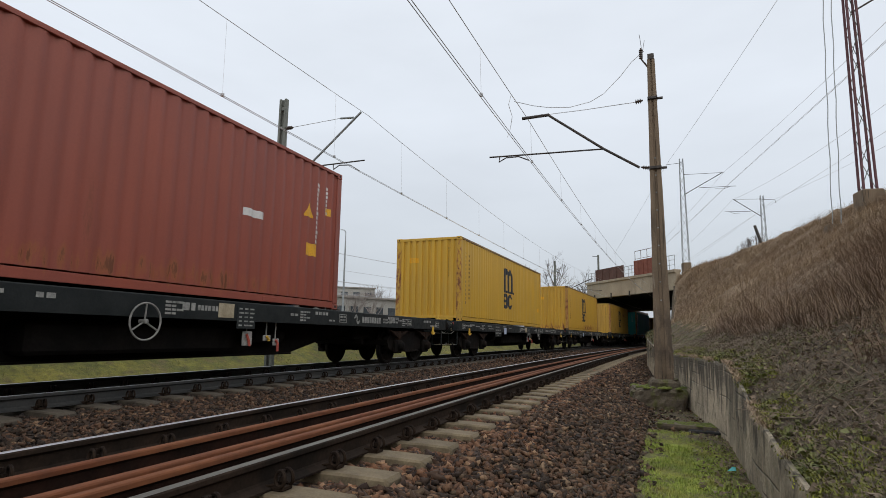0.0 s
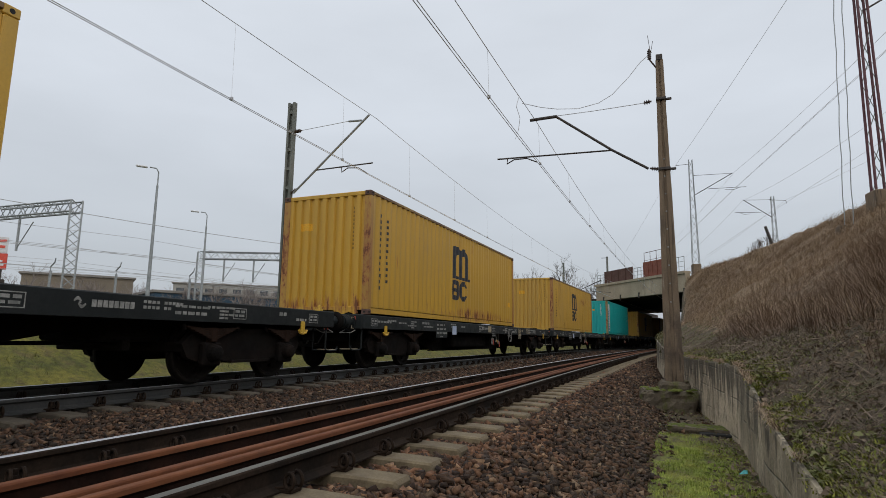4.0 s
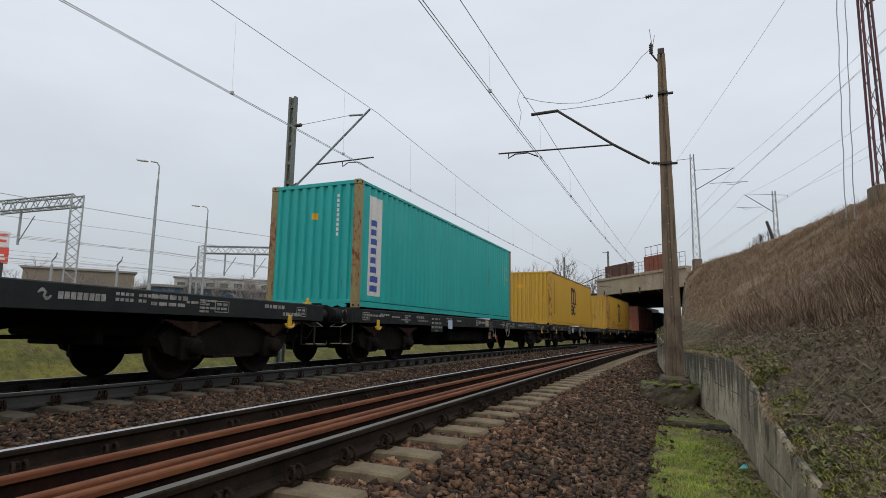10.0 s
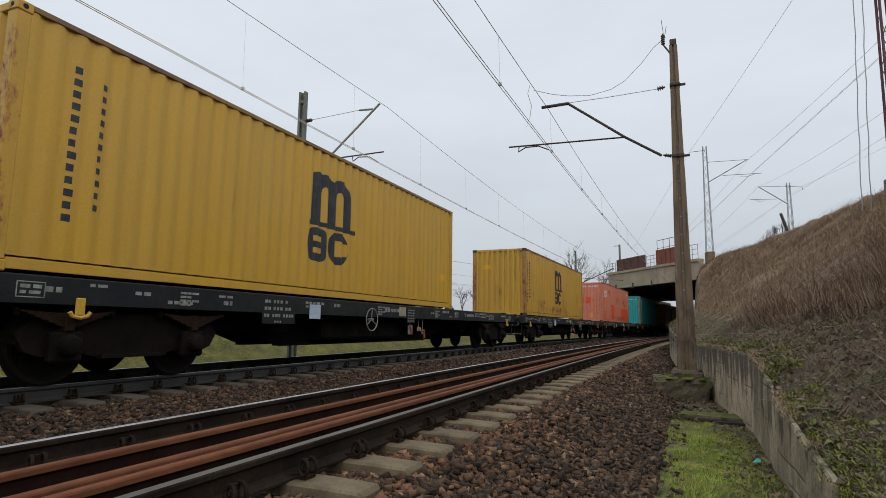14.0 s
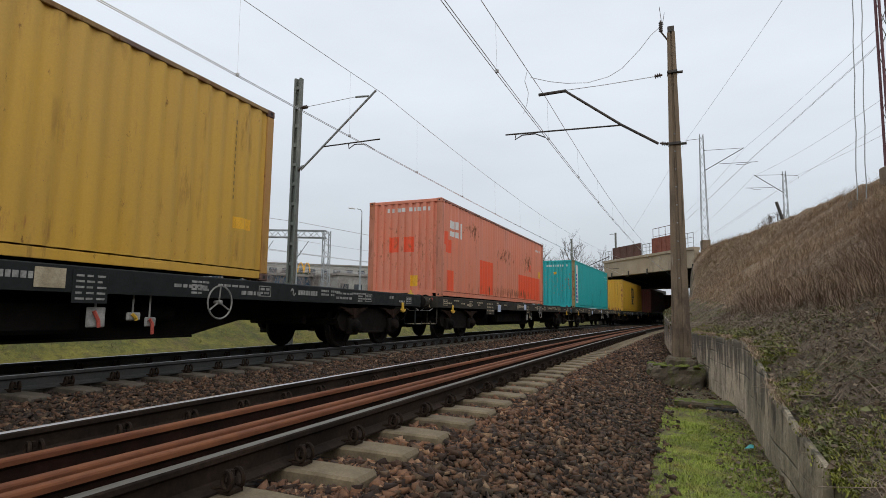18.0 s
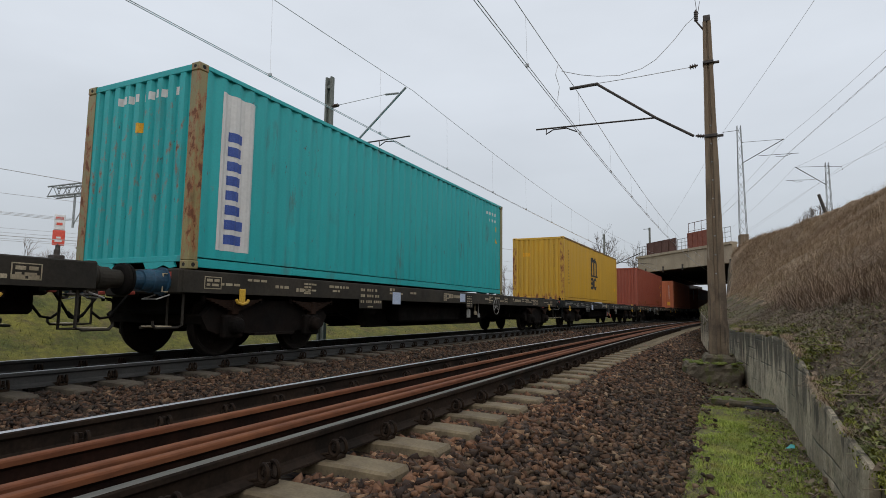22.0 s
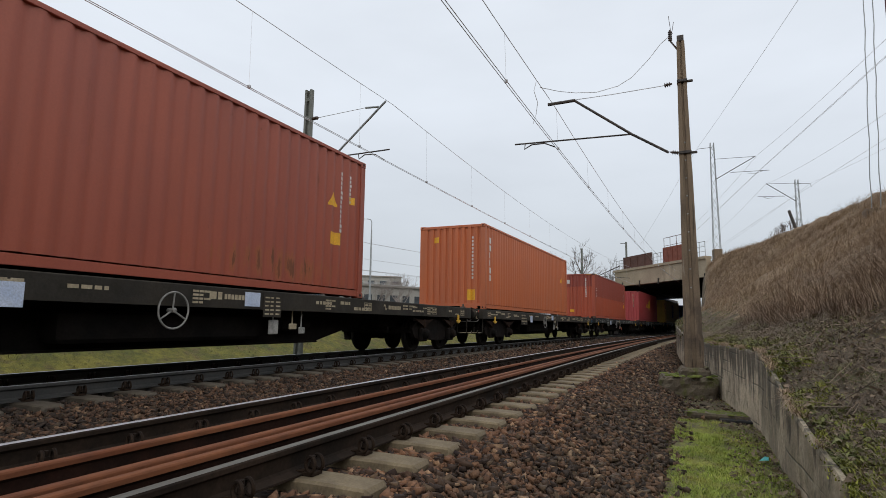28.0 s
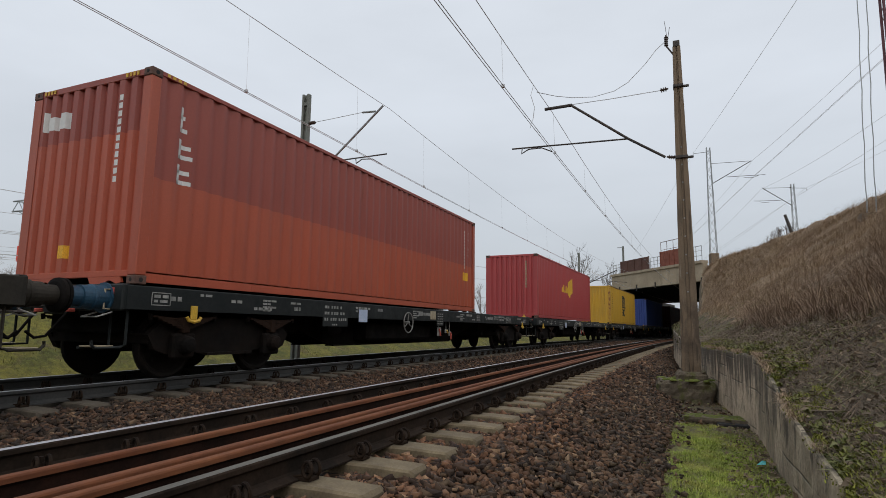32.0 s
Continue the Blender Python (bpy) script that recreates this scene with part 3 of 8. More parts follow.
# ---- mesh tools ----
class MB:
    """Collects plain pieces of one mesh."""

    def __init__(self):
        self.v, self.f, self.mi, self.cur = [], [], [], 0

    def add(self, vs, fs):
        k = len(self.v)
        self.v.extend(tuple(p) for p in vs)
        self.f.extend(tuple(i + k for i in f) for f in fs)
        self.mi.extend([self.cur] * len(fs))
        return self

    def box(self, x0, y0, z0, x1, y1, z1, b=0.0, m=None):
        lo, hi = (x0, y0, z0), (x1, y1, z1)
        if not b:
            vs = [(x, y, z) for x in (x0, x1) for y in (y0, y1) for z in (z0, z1)]
            fs = [(0, 1, 3, 2), (4, 6, 7, 5), (0, 4, 5, 1), (2, 3, 7, 6), (0, 2, 6, 4), (1, 5, 7, 3)]
        else:
            vs, at = [], {}
            for s in ((i, j, k) for i in (0, 1) for j in (0, 1) for k in (0, 1)):
                for a in range(3):
                    p = [(lo[c], hi[c])[s[c]] + (0 if c == a else (b, -b)[s[c]]) for c in range(3)]
                    at[s, a] = len(vs)
                    vs.append(p)
            fs = []
            for a in range(3):
                o = [c for c in range(3) if c != a]
                for e in (0, 1):
                    q = []
                    for i, j in ((0, 0), (1, 0), (1, 1), (0, 1)):
                        s = [0, 0, 0]
                        s[a], s[o[0]], s[o[1]] = e, i, j
                        q.append(at[tuple(s), a])
                    fs.append(tuple(q))
                for i in (0, 1):
                    for j in (0, 1):
                        q = []
                        for e, c in ((0, 0), (1, 0), (1, 1), (0, 1)):
                            s = [0, 0, 0]
                            s[a], s[o[0]], s[o[1]] = e, i, j
                            q.append(at[tuple(s), o[c]])
                        fs.append(tuple(q))
            for s in ((i, j, k) for i in (0, 1) for j in (0, 1) for k in (0, 1)):
                fs.append(tuple(at[s, a] for a in range(3)))
        if m is not None:
            vs = [m @ Vector(p) for p in vs]
        return self.add(vs, fs)

    def tube(self, pts, r, n=6, r2=None, caps=True):
        pts = [Vector(p) for p in pts]
        vs, fs = [], []
        for i, p in enumerate(pts):
            d = (pts[min(i + 1, len(pts) - 1)] - pts[max(i - 1, 0)]).normalized()
            a = d.cross(Vector((0, 0, 1)) if abs(d.z) < 0.95 else Vector((1, 0, 0))).normalized()
            b = a.cross(d)
            rr = r if r2 is None else r + (r2 - r) * i / (len(pts) - 1)
            vs += [p + (a * math.cos(6.28319 * k / n) + b * math.sin(6.28319 * k / n)) * rr for k in range(n)]
        for i in range(len(pts) - 1):
            fs += [(i * n + k, i * n + (k + 1) % n, (i + 1) * n + (k + 1) % n, (i + 1) * n + k) for k in range(n)]
        if caps:
            e = (len(pts) - 1) * n
            fs += [tuple(range(n - 1, -1, -1)), tuple(range(e, e + n))]
        return self.add(vs, fs)

    def lathe(self, prof, p, axis, n=24):
        """Rings (along, radius) round an axis through p."""
        p, d = Vector(p), Vector(axis).normalized()
        a = d.cross(Vector((0, 0, 1)) if abs(d.z) < 0.9 else Vector((1, 0, 0))).normalized()
        b = a.cross(d)
        vs, fs = [], []
        for s, r in prof:
            vs += [p + d * s + (a * math.cos(6.28319 * k / n) + b * math.sin(6.28319 * k / n)) * r for k in range(n)]
        for i in range(len(prof) - 1):
            fs += [(i * n + k, i * n + (k + 1) % n, (i + 1) * n + (k + 1) % n, (i + 1) * n + k) for k in range(n)]
        e = (len(prof) - 1) * n
        fs += [tuple(range(n - 1, -1, -1)), tuple(range(e, e + n))]
        return self.add(vs, fs)

    def ring(self, p, axis, r, t, n=28, k=8):
        """A torus of radius r and thickness t."""
        p, d = Vector(p), Vector(axis).normalized()
        a = d.cross(Vector((0, 0, 1)) if abs(d.z) < 0.9 else Vector((1, 0, 0))).normalized()
        b = a.cross(d)
        vs, fs = [], []
        for i in range(n):
            u = 6.28319 * i / n
            o = a * math.cos(u) + b * math.sin(u)
            vs += [p + o * (r + t * math.cos(6.28319 * j / k)) + d * t * math.sin(6.28319 * j / k) for j in range(k)]
        for i in range(n):
            for j in range(k):
                fs.append((i * k + j, ((i + 1) % n) * k + j, ((i + 1) % n) * k + (j + 1) % k, i * k + (j + 1) % k))
        return self.add(vs, fs)

    def rough_box(self, x0, y0, z0, x1, y1, z1, cell=0.12, amp=0.03, seed=0.0):
        """A worn block: its faces are cut into cells and pushed about by noise."""
        lo, hi = Vector((x0, y0, z0)), Vector((x1, y1, z1))
        mid = (lo + hi) / 2
        for a in range(3):
            b, c = (a + 1) % 3, (a + 2) % 3
            nb, nc = max(2, int((hi[b] - lo[b]) / cell)), max(2, int((hi[c] - lo[c]) / cell))
            for e in (lo, hi):
                vs = []
                for i in range(nb + 1):
                    for j in range(nc + 1):
                        p = Vector((0, 0, 0))
                        p[a], p[b], p[c] = e[a], lo[b] + (hi[b] - lo[b]) * i / nb, lo[c] + (hi[c] - lo[c]) * j / nc
                        edge = sum(abs(p[k] - lo[k]) < 1e-6 or abs(p[k] - hi[k]) < 1e-6 for k in range(3)) - 1
                        k = noise.noise(p * 3.1 + Vector((seed, 0, 0))) * amp * 1.5 + noise.noise(p * 9 + Vector((0, seed, 0))) * amp - edge * amp * 0.9
                        vs.append(p + (p - mid).normalized() * k)
                self.add(vs, [(i * (nc + 1) + j, i * (nc + 1) + j + 1, (i + 1) * (nc + 1) + j + 1, (i + 1) * (nc + 1) + j) for i in range(nb) for j in range(nc)])
        return self

    def prism(self, outline, y0, y1, m=None):
        """An outline of (x, z) drawn out from y0 to y1."""
        n = len(outline)
        vs = [(x, y0, z) for x, z in outline] + [(x, y1, z) for x, z in outline]
        if m is not None:
            vs = [m @ Vector(p) for p in vs]
        fs = [(i, (i + 1) % n, n + (i + 1) % n, n + i) for i in range(n)] + [tuple(range(n - 1, -1, -1)), tuple(range(n, 2 * n))]
        return self.add(vs, fs)

    def slab(self, outline, x0, x1):
        """An outline of (y, z) drawn out from x0 to x1."""
        n = len(outline)
        vs = [(x0, y, z) for y, z in outline] + [(x1, y, z) for y, z in outline]
        fs = [(i, (i + 1) % n, n + (i + 1) % n, n + i) for i in range(n)] + [tuple(range(n - 1, -1, -1)), tuple(range(n, 2 * n))]
        return self.add(vs, fs)

    def sweep(self, outline, path, closed=True):
        """An outline of (x, z) carried along a path of (x, y, z)."""
        n = len(outline)
        vs = [(px + x, py, pz + z) for px, py, pz in path for x, z in outline]
        fs = []
        e = n if closed else n - 1
        for i in range(len(path) - 1):
            fs += [(i * n + k, i * n + (k + 1) % n, (i + 1) * n + (k + 1) % n, (i + 1) * n + k) for k in range(e)]
        if closed:
            fs += [tuple(range(n - 1, -1, -1)), tuple(range((len(path) - 1) * n, len(path) * n))]
        return self.add(vs, fs)

    def mesh(self, name, *mats, smooth=False):
        me = bpy.data.meshes.new(name)
        me.from_pydata(self.v, [], self.f)
        if len(self.f) < 8000:
            bm = bmesh.new()
            bm.from_mesh(me)
            bmesh.ops.recalc_face_normals(bm, faces=bm.faces)
            bm.to_mesh(me)
            bm.free()
        for m in mats:
            me.materials.append(m)
        if len(mats) > 1:
            me.polygons.foreach_set("material_index", self.mi)
        if smooth:
            me.polygons.foreach_set("use_smooth", [True] * len(me.polygons))
        me.update()
        return me


def part(name, mb, mat, parent=None, label="", smooth=False, m=None):
    """Links one mesh as a part of a thing, or as a thing."""
    me = mb if isinstance(mb, bpy.types.Mesh) else mb.mesh(name, *(mat if isinstance(mat, tuple) else (mat,)), smooth=smooth)
    ob = new(name, me)
    if parent is not None:
        ob.parent = parent
    if m is not None:
        ob.matrix_basis = m
    if label:
        ob["label"] = label
    return ob


def thing(name, label, category, group="", kind="", m=None):
    ob = tagged(new(name), label, category, group, kind)
    ob.empty_display_size = 0.3
    if m is not None:
        ob.matrix_basis = m
    return ob


def bulk(name, vs, fs, mat, label, category, kind="stuff"):
    """One large mesh from arrays of points and triangles."""
    me = bpy.data.meshes.new(name)
    me.vertices.add(len(vs))
    me.vertices.foreach_set("co", np.asarray(vs, np.float32).ravel())
    fs = np.asarray(fs, np.int32)
    me.loops.add(fs.size)
    me.loops.foreach_set("vertex_index", fs.ravel())
    me.polygons.add(len(fs))
    me.polygons.foreach_set("loop_start", np.arange(0, fs.size, fs.shape[1], dtype=np.int32))
    me.materials.append(mat)
    me.update(calc_edges=True)
    return tagged(new(name, me), label, category, kind=kind)


# ---- ground ----
CREST_Z = 7.3


def crest_x(y):
    return 3.0 + (62 - min(max(y, -60), 66)) * 0.205


TOE = [(-60, 1.0), (0, 0.98), (7, 0.98), (9.8, 1.03), (12, 0.86), (15, 0.60), (22, 0.0), (27, -0.3), (32, -0.35), (40, 0.1), (55, 1.6), (66, 2.6), (120, 9.5), (400, 60)]
WALL_TOP = [(-60, -0.3), (3, -0.3), (4.4, -0.31), (5.8, -0.17), (7.1, -0.02), (8.2, 0.22), (9.8, 0.38), (12.5, 0.36), (16, 0.34), (22, 0.45), (28, 0.8), (34, 0.8), (42, 0.0), (66, -0.3), (400, -0.3)]


def along(table, y):
    for (a, p), (b, q) in zip(table, table[1:]):
        if y <= b:
            return p + (q - p) * max(0.0, (y - a)) / (b - a)
    return table[-1][1]


def ground_z(x, y):
    toe = along(TOE, y)
    if x > toe + 0.001:
        c, w = crest_x(y), along(WALL_TOP, y) + (0.015 if x > toe + 0.05 else -0.03)
        if y > 66:
            c = toe + 1.2
        f = min(1.0, (x - toe) / max(c - toe, 0.5))
        rise = f ** (1.06 - 0.92 * min(1.0, max(0.0, (y - 38) / 15)))
        z = w + (CREST_Z - w) * rise
        if f < 1:
            z += noise.noise(Vector((x * 0.5, y * 0.5, 0))) * 0.22 * min(1, f * 5) + noise.noise(Vector((x * 1.7, y * 1.7, 3))) * 0.10 * min(1, f * 8)
        elif x > c + 9:
            z = CREST_Z
        return z
    u = x - bend(y) if abs(y) < 130 else x - bend(130)
    if u > -10.0:
        z = -0.78
        if u > -0.3:
            z += noise.noise(Vector((x * 1.3, y * 1.3, 9))) * 0.05
        return z
    if u > -11.2:
        return -0.78
    if u > -18.5:
        f = (-11.2 - u) / 7.3
        return -0.78 + 2.5 * (3 * f * f - 2 * f**3) + noise.noise(Vector((x * 0.6, y * 0.6, 1))) * 0.08
    return 1.72 + noise.noise(Vector((x * 0.05, y * 0.05, 1))) * 0.15


def steps(*runs):
    out = []
    for a, b, s in runs:
        out += list(np.arange(a, b, s))
    return out + [runs[-1][1]]


def make_ground():
    left = steps((-2000, -400, 400), (-400, -60, 40), (-60, -20, 5), (-20, -9, 0.6), (-9, -1.5, 1.5))
    right = [-0.75, -0.5, -0.25, -0.04, 0.02, 0.09, 0.2, 0.35] + steps((0.55, 3, 0.27), (3, 16, 0.5), (16, 40, 4), (40, 200, 40), (200, 2000, 450))
    ys = steps((-2000, -100, 380), (-100, -10, 10), (-10, 30, 0.5), (30, 70, 1), (70, 130, 4), (130, 400, 30), (400, 2400, 400))
    cols = {y: left + [along(TOE, y) + o for o in right] for y in ys}
    vs = [(x, y, ground_z(x, y)) for y in ys for x in cols[y]]
    xs = left + right
    mb = MB()
    nx = len(xs)
    mb.v = vs
    rnd = random.Random(4)
    for j in range(len(ys) - 1):
        for i in range(nx - 1):
            y = (ys[j] + ys[j + 1]) / 2
            x = (cols[ys[j]][i] + cols[ys[j]][i + 1] + cols[ys[j + 1]][i] + cols[ys[j + 1]][i + 1]) / 4
            toe = along(TOE, y)
            if x > toe:
                f = (x - toe) / max(crest_x(y) - toe, 0.5)
                k = 2 if f + 0.05 * noise.noise(Vector((x * 0.8, y * 0.8, 3))) + rnd.uniform(-0.012, 0.012) > 0.11 else 1
            elif x - bend(min(y, 130)) > -1.0:
                k = 4 if -12 < y < 14 else 1
            elif x > -19 + bend(min(abs(y), 130)):
                k = 0
            else:
                k = 3
            mb.f.append((j * nx + i, j * nx + i + 1, (j + 1) * nx + i + 1, (j + 1) * nx + i))
            mb.mi.append(k)
    me = mb.mesh("ground", M["grass"], M["soil"], M["dry"], M["far_field"], M["verge"], smooth=True)
    tagged(new("ground", me), "railway land with grass verge, bare soil and a dry grass embankment", "ground", kind="structure")


BED = [(-10.35, -0.80), (-9.4, -0.34), (-8.95, -0.25), (-6.25, -0.255), (-5.7, -0.27), (-4.9, -0.27), (-4.3, -0.245), (-1.62, -0.25), (-1.35, -0.28), (-0.55, -0.64), (-0.36, -0.73), (-0.15, -0.86)]


def bed_z(u):
    return float(np.interp(u, [p[0] for p in BED], [p[1] for p in BED]))


def make_bed():
    mb = MB()
    path = [(bend(y), y, 0) for y in steps((-60, -10, 5), (-10, 60, 1), (60, 130, 5))]
    us = []
    for (a, _), (b, _) in zip(BED, BED[1:]):
        k = max(1, int((b - a) / 0.3))
        us += [a + (b - a) * i / k for i in range(k)]
    prof = [(u, bed_z(u)) for u in us] + [BED[-1]]
    mb.sweep(prof, path, closed=False)
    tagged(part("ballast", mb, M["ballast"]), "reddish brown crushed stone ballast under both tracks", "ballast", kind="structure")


def stones():
    """Loose ballast stones on the bed, dense near the eye."""
    rng = np.random.default_rng(7)
    base = np.array([(-1, -0.8, -1), (1, -0.9, -1), (0.1, 1, -1), (-0.85, -0.7, 1), (0.9, -0.75, 1), (0, 0.85, 1)], float)
    tri = np.array([(0, 2, 1), (3, 4, 5), (0, 1, 4), (0, 4, 3), (1, 2, 5), (1, 5, 4), (2, 0, 3), (2, 3, 5)])
    spots = []

    def strew(u0, u1, y0, y1, per, size):
        k = int((u1 - u0) * (y1 - y0) * per)
        spots.append(np.stack([rng.uniform(u0, u1, k), rng.uniform(y0, y1, k), rng.uniform(0.55, 1.55, k) * size], 1))

    strew(-2.1, -0.28, 1.4, 6, 2100, 0.0255)
    strew(-2.1, -0.28, 6, 12, 1500, 0.027)
    strew(-2.1, -0.25, 12, 26, 700, 0.031)
    strew(-1.72, -0.25, 26, 55, 150, 0.045)
    strew(-0.4, -0.02, 1.4, 14, 90, 0.026)
    strew(-0.35, 0.75, 10.4, 14, 70, 0.026)
    strew(-6.7, -3.75, 1.2, 10, 1250, 0.023)
    strew(-6.7, -3.75, 10, 22, 560, 0.029)
    strew(-6.7, -3.75, 22, 55, 100, 0.05)
    strew(-9.6, -7.0, 4, 30, 40, 0.03)
    strew(-2.1, -0.28, -8, 1.4, 420, 0.034)
    strew(-6.7, -3.75, -8, 1.2, 260, 0.036)
    p = np.concatenate(spots)
    k = (p[:, 1] - 2.98) / 0.6
    over = np.abs(k - np.round(k)) * 0.6 < 0.16
    on_sleeper = over & ((np.abs(p[:, 0] - TRACK_NEAR) < 1.34) | (np.abs(p[:, 0] - TRACK_FAR) < 1.34))
    p = p[~on_sleeper]
    n = len(p)
    z = np.maximum(np.interp(p[:, 0], [q[0] for q in BED], [q[1] for q in BED]), -0.785)
    x = p[:, 0] + BEND * p[:, 1] ** 2
    # sharp-cornered shards, most of them tipped
    v = np.repeat(base[None], n, 0) * rng.uniform(0.55, 1.25, (n, 6, 3)) + rng.normal(size=(n, 6, 3)) * 0.12
    v *= np.stack([rng.uniform(0.9, 1.7, n), rng.uniform(0.55, 1.1, n), rng.uniform(0.3, 0.65, n)], 1)[:, None]
    spin, ax, tip = rng.uniform(0, 6.283, n), rng.uniform(0, 6.283, n), rng.normal(size=n) * 0.6
    cs, sn = np.cos(spin), np.sin(spin)
    v = np.stack([v[..., 0] * cs[:, None] - v[..., 1] * sn[:, None], v[..., 0] * sn[:, None] + v[..., 1] * cs[:, None], v[..., 2]], 2)
    k = np.stack([np.cos(ax), np.sin(ax), np.zeros(n)], 1)[:, None]
    ct, st = np.cos(tip)[:, None, None], np.sin(tip)[:, None, None]
    v = v * ct + np.cross(np.broadcast_to(k, v.shape), v) * st + k * (v * k).sum(2, keepdims=True) * (1 - ct)
    v *= p[:, 2][:, None, None]
    v += np.stack([x, p[:, 1], z + p[:, 2] * rng.uniform(-0.5, 1, n) * np.where((p[:, 0] > -2.2) & (p[:, 0] < -1.5), 0.8, 1.4)], 1)[:, None]
    f = (tri[None] + (np.arange(n) * 6)[:, None, None]).reshape(-1, 3)
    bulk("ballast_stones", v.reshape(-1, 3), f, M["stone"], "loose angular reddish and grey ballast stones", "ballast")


# ---- tracks ----
RAIL = [(-0.075, -0.172), (0.075, -0.172), (0.075, -0.160), (0.02, -0.142), (0.0085, -0.13), (0.0085, -0.055), (0.02, -0.045), (0.036, -0.036), (0.036, -0.012),
        (0.030, -0.003), (0.018, 0.0), (-0.018, 0.0), (-0.030, -0.003), (-0.036, -0.012), (-0.036, -0.036), (-0.02, -0.045), (-0.0085, -0.055), (-0.0085, -0.13), (-0.02, -0.142), (-0.075, -0.160)]


def rail_mesh(u, y0, y1, mats, dz=0.0, tilt=0.0, squash=1.0, top=(9, 10, 11)):
    mb = MB()
    c, s = math.cos(radians(tilt)), math.sin(radians(tilt))
    prof = [(x * c * squash - (z + 0.17) * s, (z + 0.17) * c + x * s - 0.17 + dz) for x, z in RAIL]
    mb.sweep(prof, [(u + bend(y), y, 0) for y in steps((y0, min(y1, 60), 2), (min(y1, 60), y1, 4)) if y <= y1])
    n = len(RAIL)
    if len(mats) > 1:
        for i in range(len(mb.f)):
            if len(mb.f[i]) == 4 and i % n in top:
                mb.mi[i] = 1
    return mb.mesh("rail", *mats)


def sleeper_mesh(mat):
    mb = MB()
    xs = [(-1.315, -0.03, 0.8), (-1.292, -0.004, 0.97), (-1.0, 0.004, 1), (-0.45, 0.004, 1), (-0.3, -0.035, 1), (0.3, -0.035, 1), (0.45, 0.004, 1), (1.0, 0.004, 1), (1.292, -0.004, 0.97), (1.315, -0.03, 0.8)]
    vs, fs = [], []
    for x, dz, w in xs:
        vs += [(x, -0.145, -0.21), (x, 0.145, -0.21), (x, 0.122 * w + 0.004, dz - 0.014), (x, 0.108 * w, dz), (x, -0.108 * w, dz), (x, -0.122 * w - 0.004, dz - 0.014)]
    for i in range(len(xs) - 1):
        fs += [(i * 6 + k, i * 6 + (k + 1) % 6, i * 6 + 6 + (k + 1) % 6, i * 6 + 6 + k) for k in range(6)]
    fs += [(5, 4, 3, 2, 1, 0), tuple(range(len(vs) - 6, len(vs)))]
    mb.add(vs, fs)
    return mb.mesh("sleeper", mat)


def clip_mesh():
    """A sprung rail clip: two loops, a plate and a bolt, on the +x side of the rail foot."""
    mb = MB()
    mb.box(0.06, -0.05, -0.005, 0.15, 0.05, 0.018, 0.004)
    for s in (-1, 1):
        mb.ring((0.125, s * 0.042, 0.062), (0.35, 1, 0.1 * s), 0.044, 0.0115, 16, 6)
        mb.tube([(0.10, s * 0.03, 0.03), (0.06, s * 0.045, 0.022), (0.035, s * 0.05, 0.018)], 0.009, 6)
    mb.lathe([(0, 0.022), (0.03, 0.022), (0.032, 0.014), (0.065, 0.014), (0.067, 0.01)], (0.115, 0, 0.04), (0, 0, 1), 8)
    return mb.mesh("rail_clip", M["clip"])


def make_track(name, u, side, head, near):
    t = thing(name, "curved main line track on concrete sleepers", "railway track", kind="structure")
    for s in (-1, 1):
        part("rail", rail_mesh(u + s * 0.7525, -45, 128, (side, M["rail_head_no_glint"] if near and s > 0 else head)), None, t, "worn steel rail with a smooth head")
    sm, cm = SHARED["near" if near else "far"], SHARED["clip"]
    k0 = -30 if near else -12
    for k in range(k0, 190 if near else 150):
        y = 2.98 + 0.6 * k
        if y > 100:
            break
        yaw = -math.degrees(math.atan(2 * BEND * y))
        sl = part("sleeper", sm, None, t, m=pose(u + bend(y), y, -0.178, 0, 0, yaw))
        if 1.0 < y < (32 if near else 40):
            for s in (-1, 1):
                for q in (0, 180):
                    if y > 14 and (s == -1 or q == 180):
                        continue
                    part("rail_clip", cm, None, sl, m=pose(s * 0.7525, 0, 0.01, 0, 0, q))


SHARED = {}


def make_tracks():
    SHARED["near"], SHARED["far"], SHARED["clip"] = sleeper_mesh(M["sleeper"]), sleeper_mesh(M["sleeper_far"]), clip_mesh()
    make_track("track_near", TRACK_NEAR, M["rail_side"], M["rail_head_glint"], True)
    make_track("track_far", TRACK_FAR, M["rail_side_far"], M["rail_head_glint"], False)
    for u, dz, tilt in ((-3.05, 0.0, 0), (-2.60, 0.004, 0), (-2.475, 0.0, 0)):
        r = part("spare_rail", rail_mesh(u, -14, 74, (M["rust_shaded"], M["rust"]), dz, tilt, 0.85, (7, 8, 9, 10, 11, 12, 13)), None)
        tagged(r, "rusty spare rail laid between the running rails", "rail", "spare rails between the running rails")


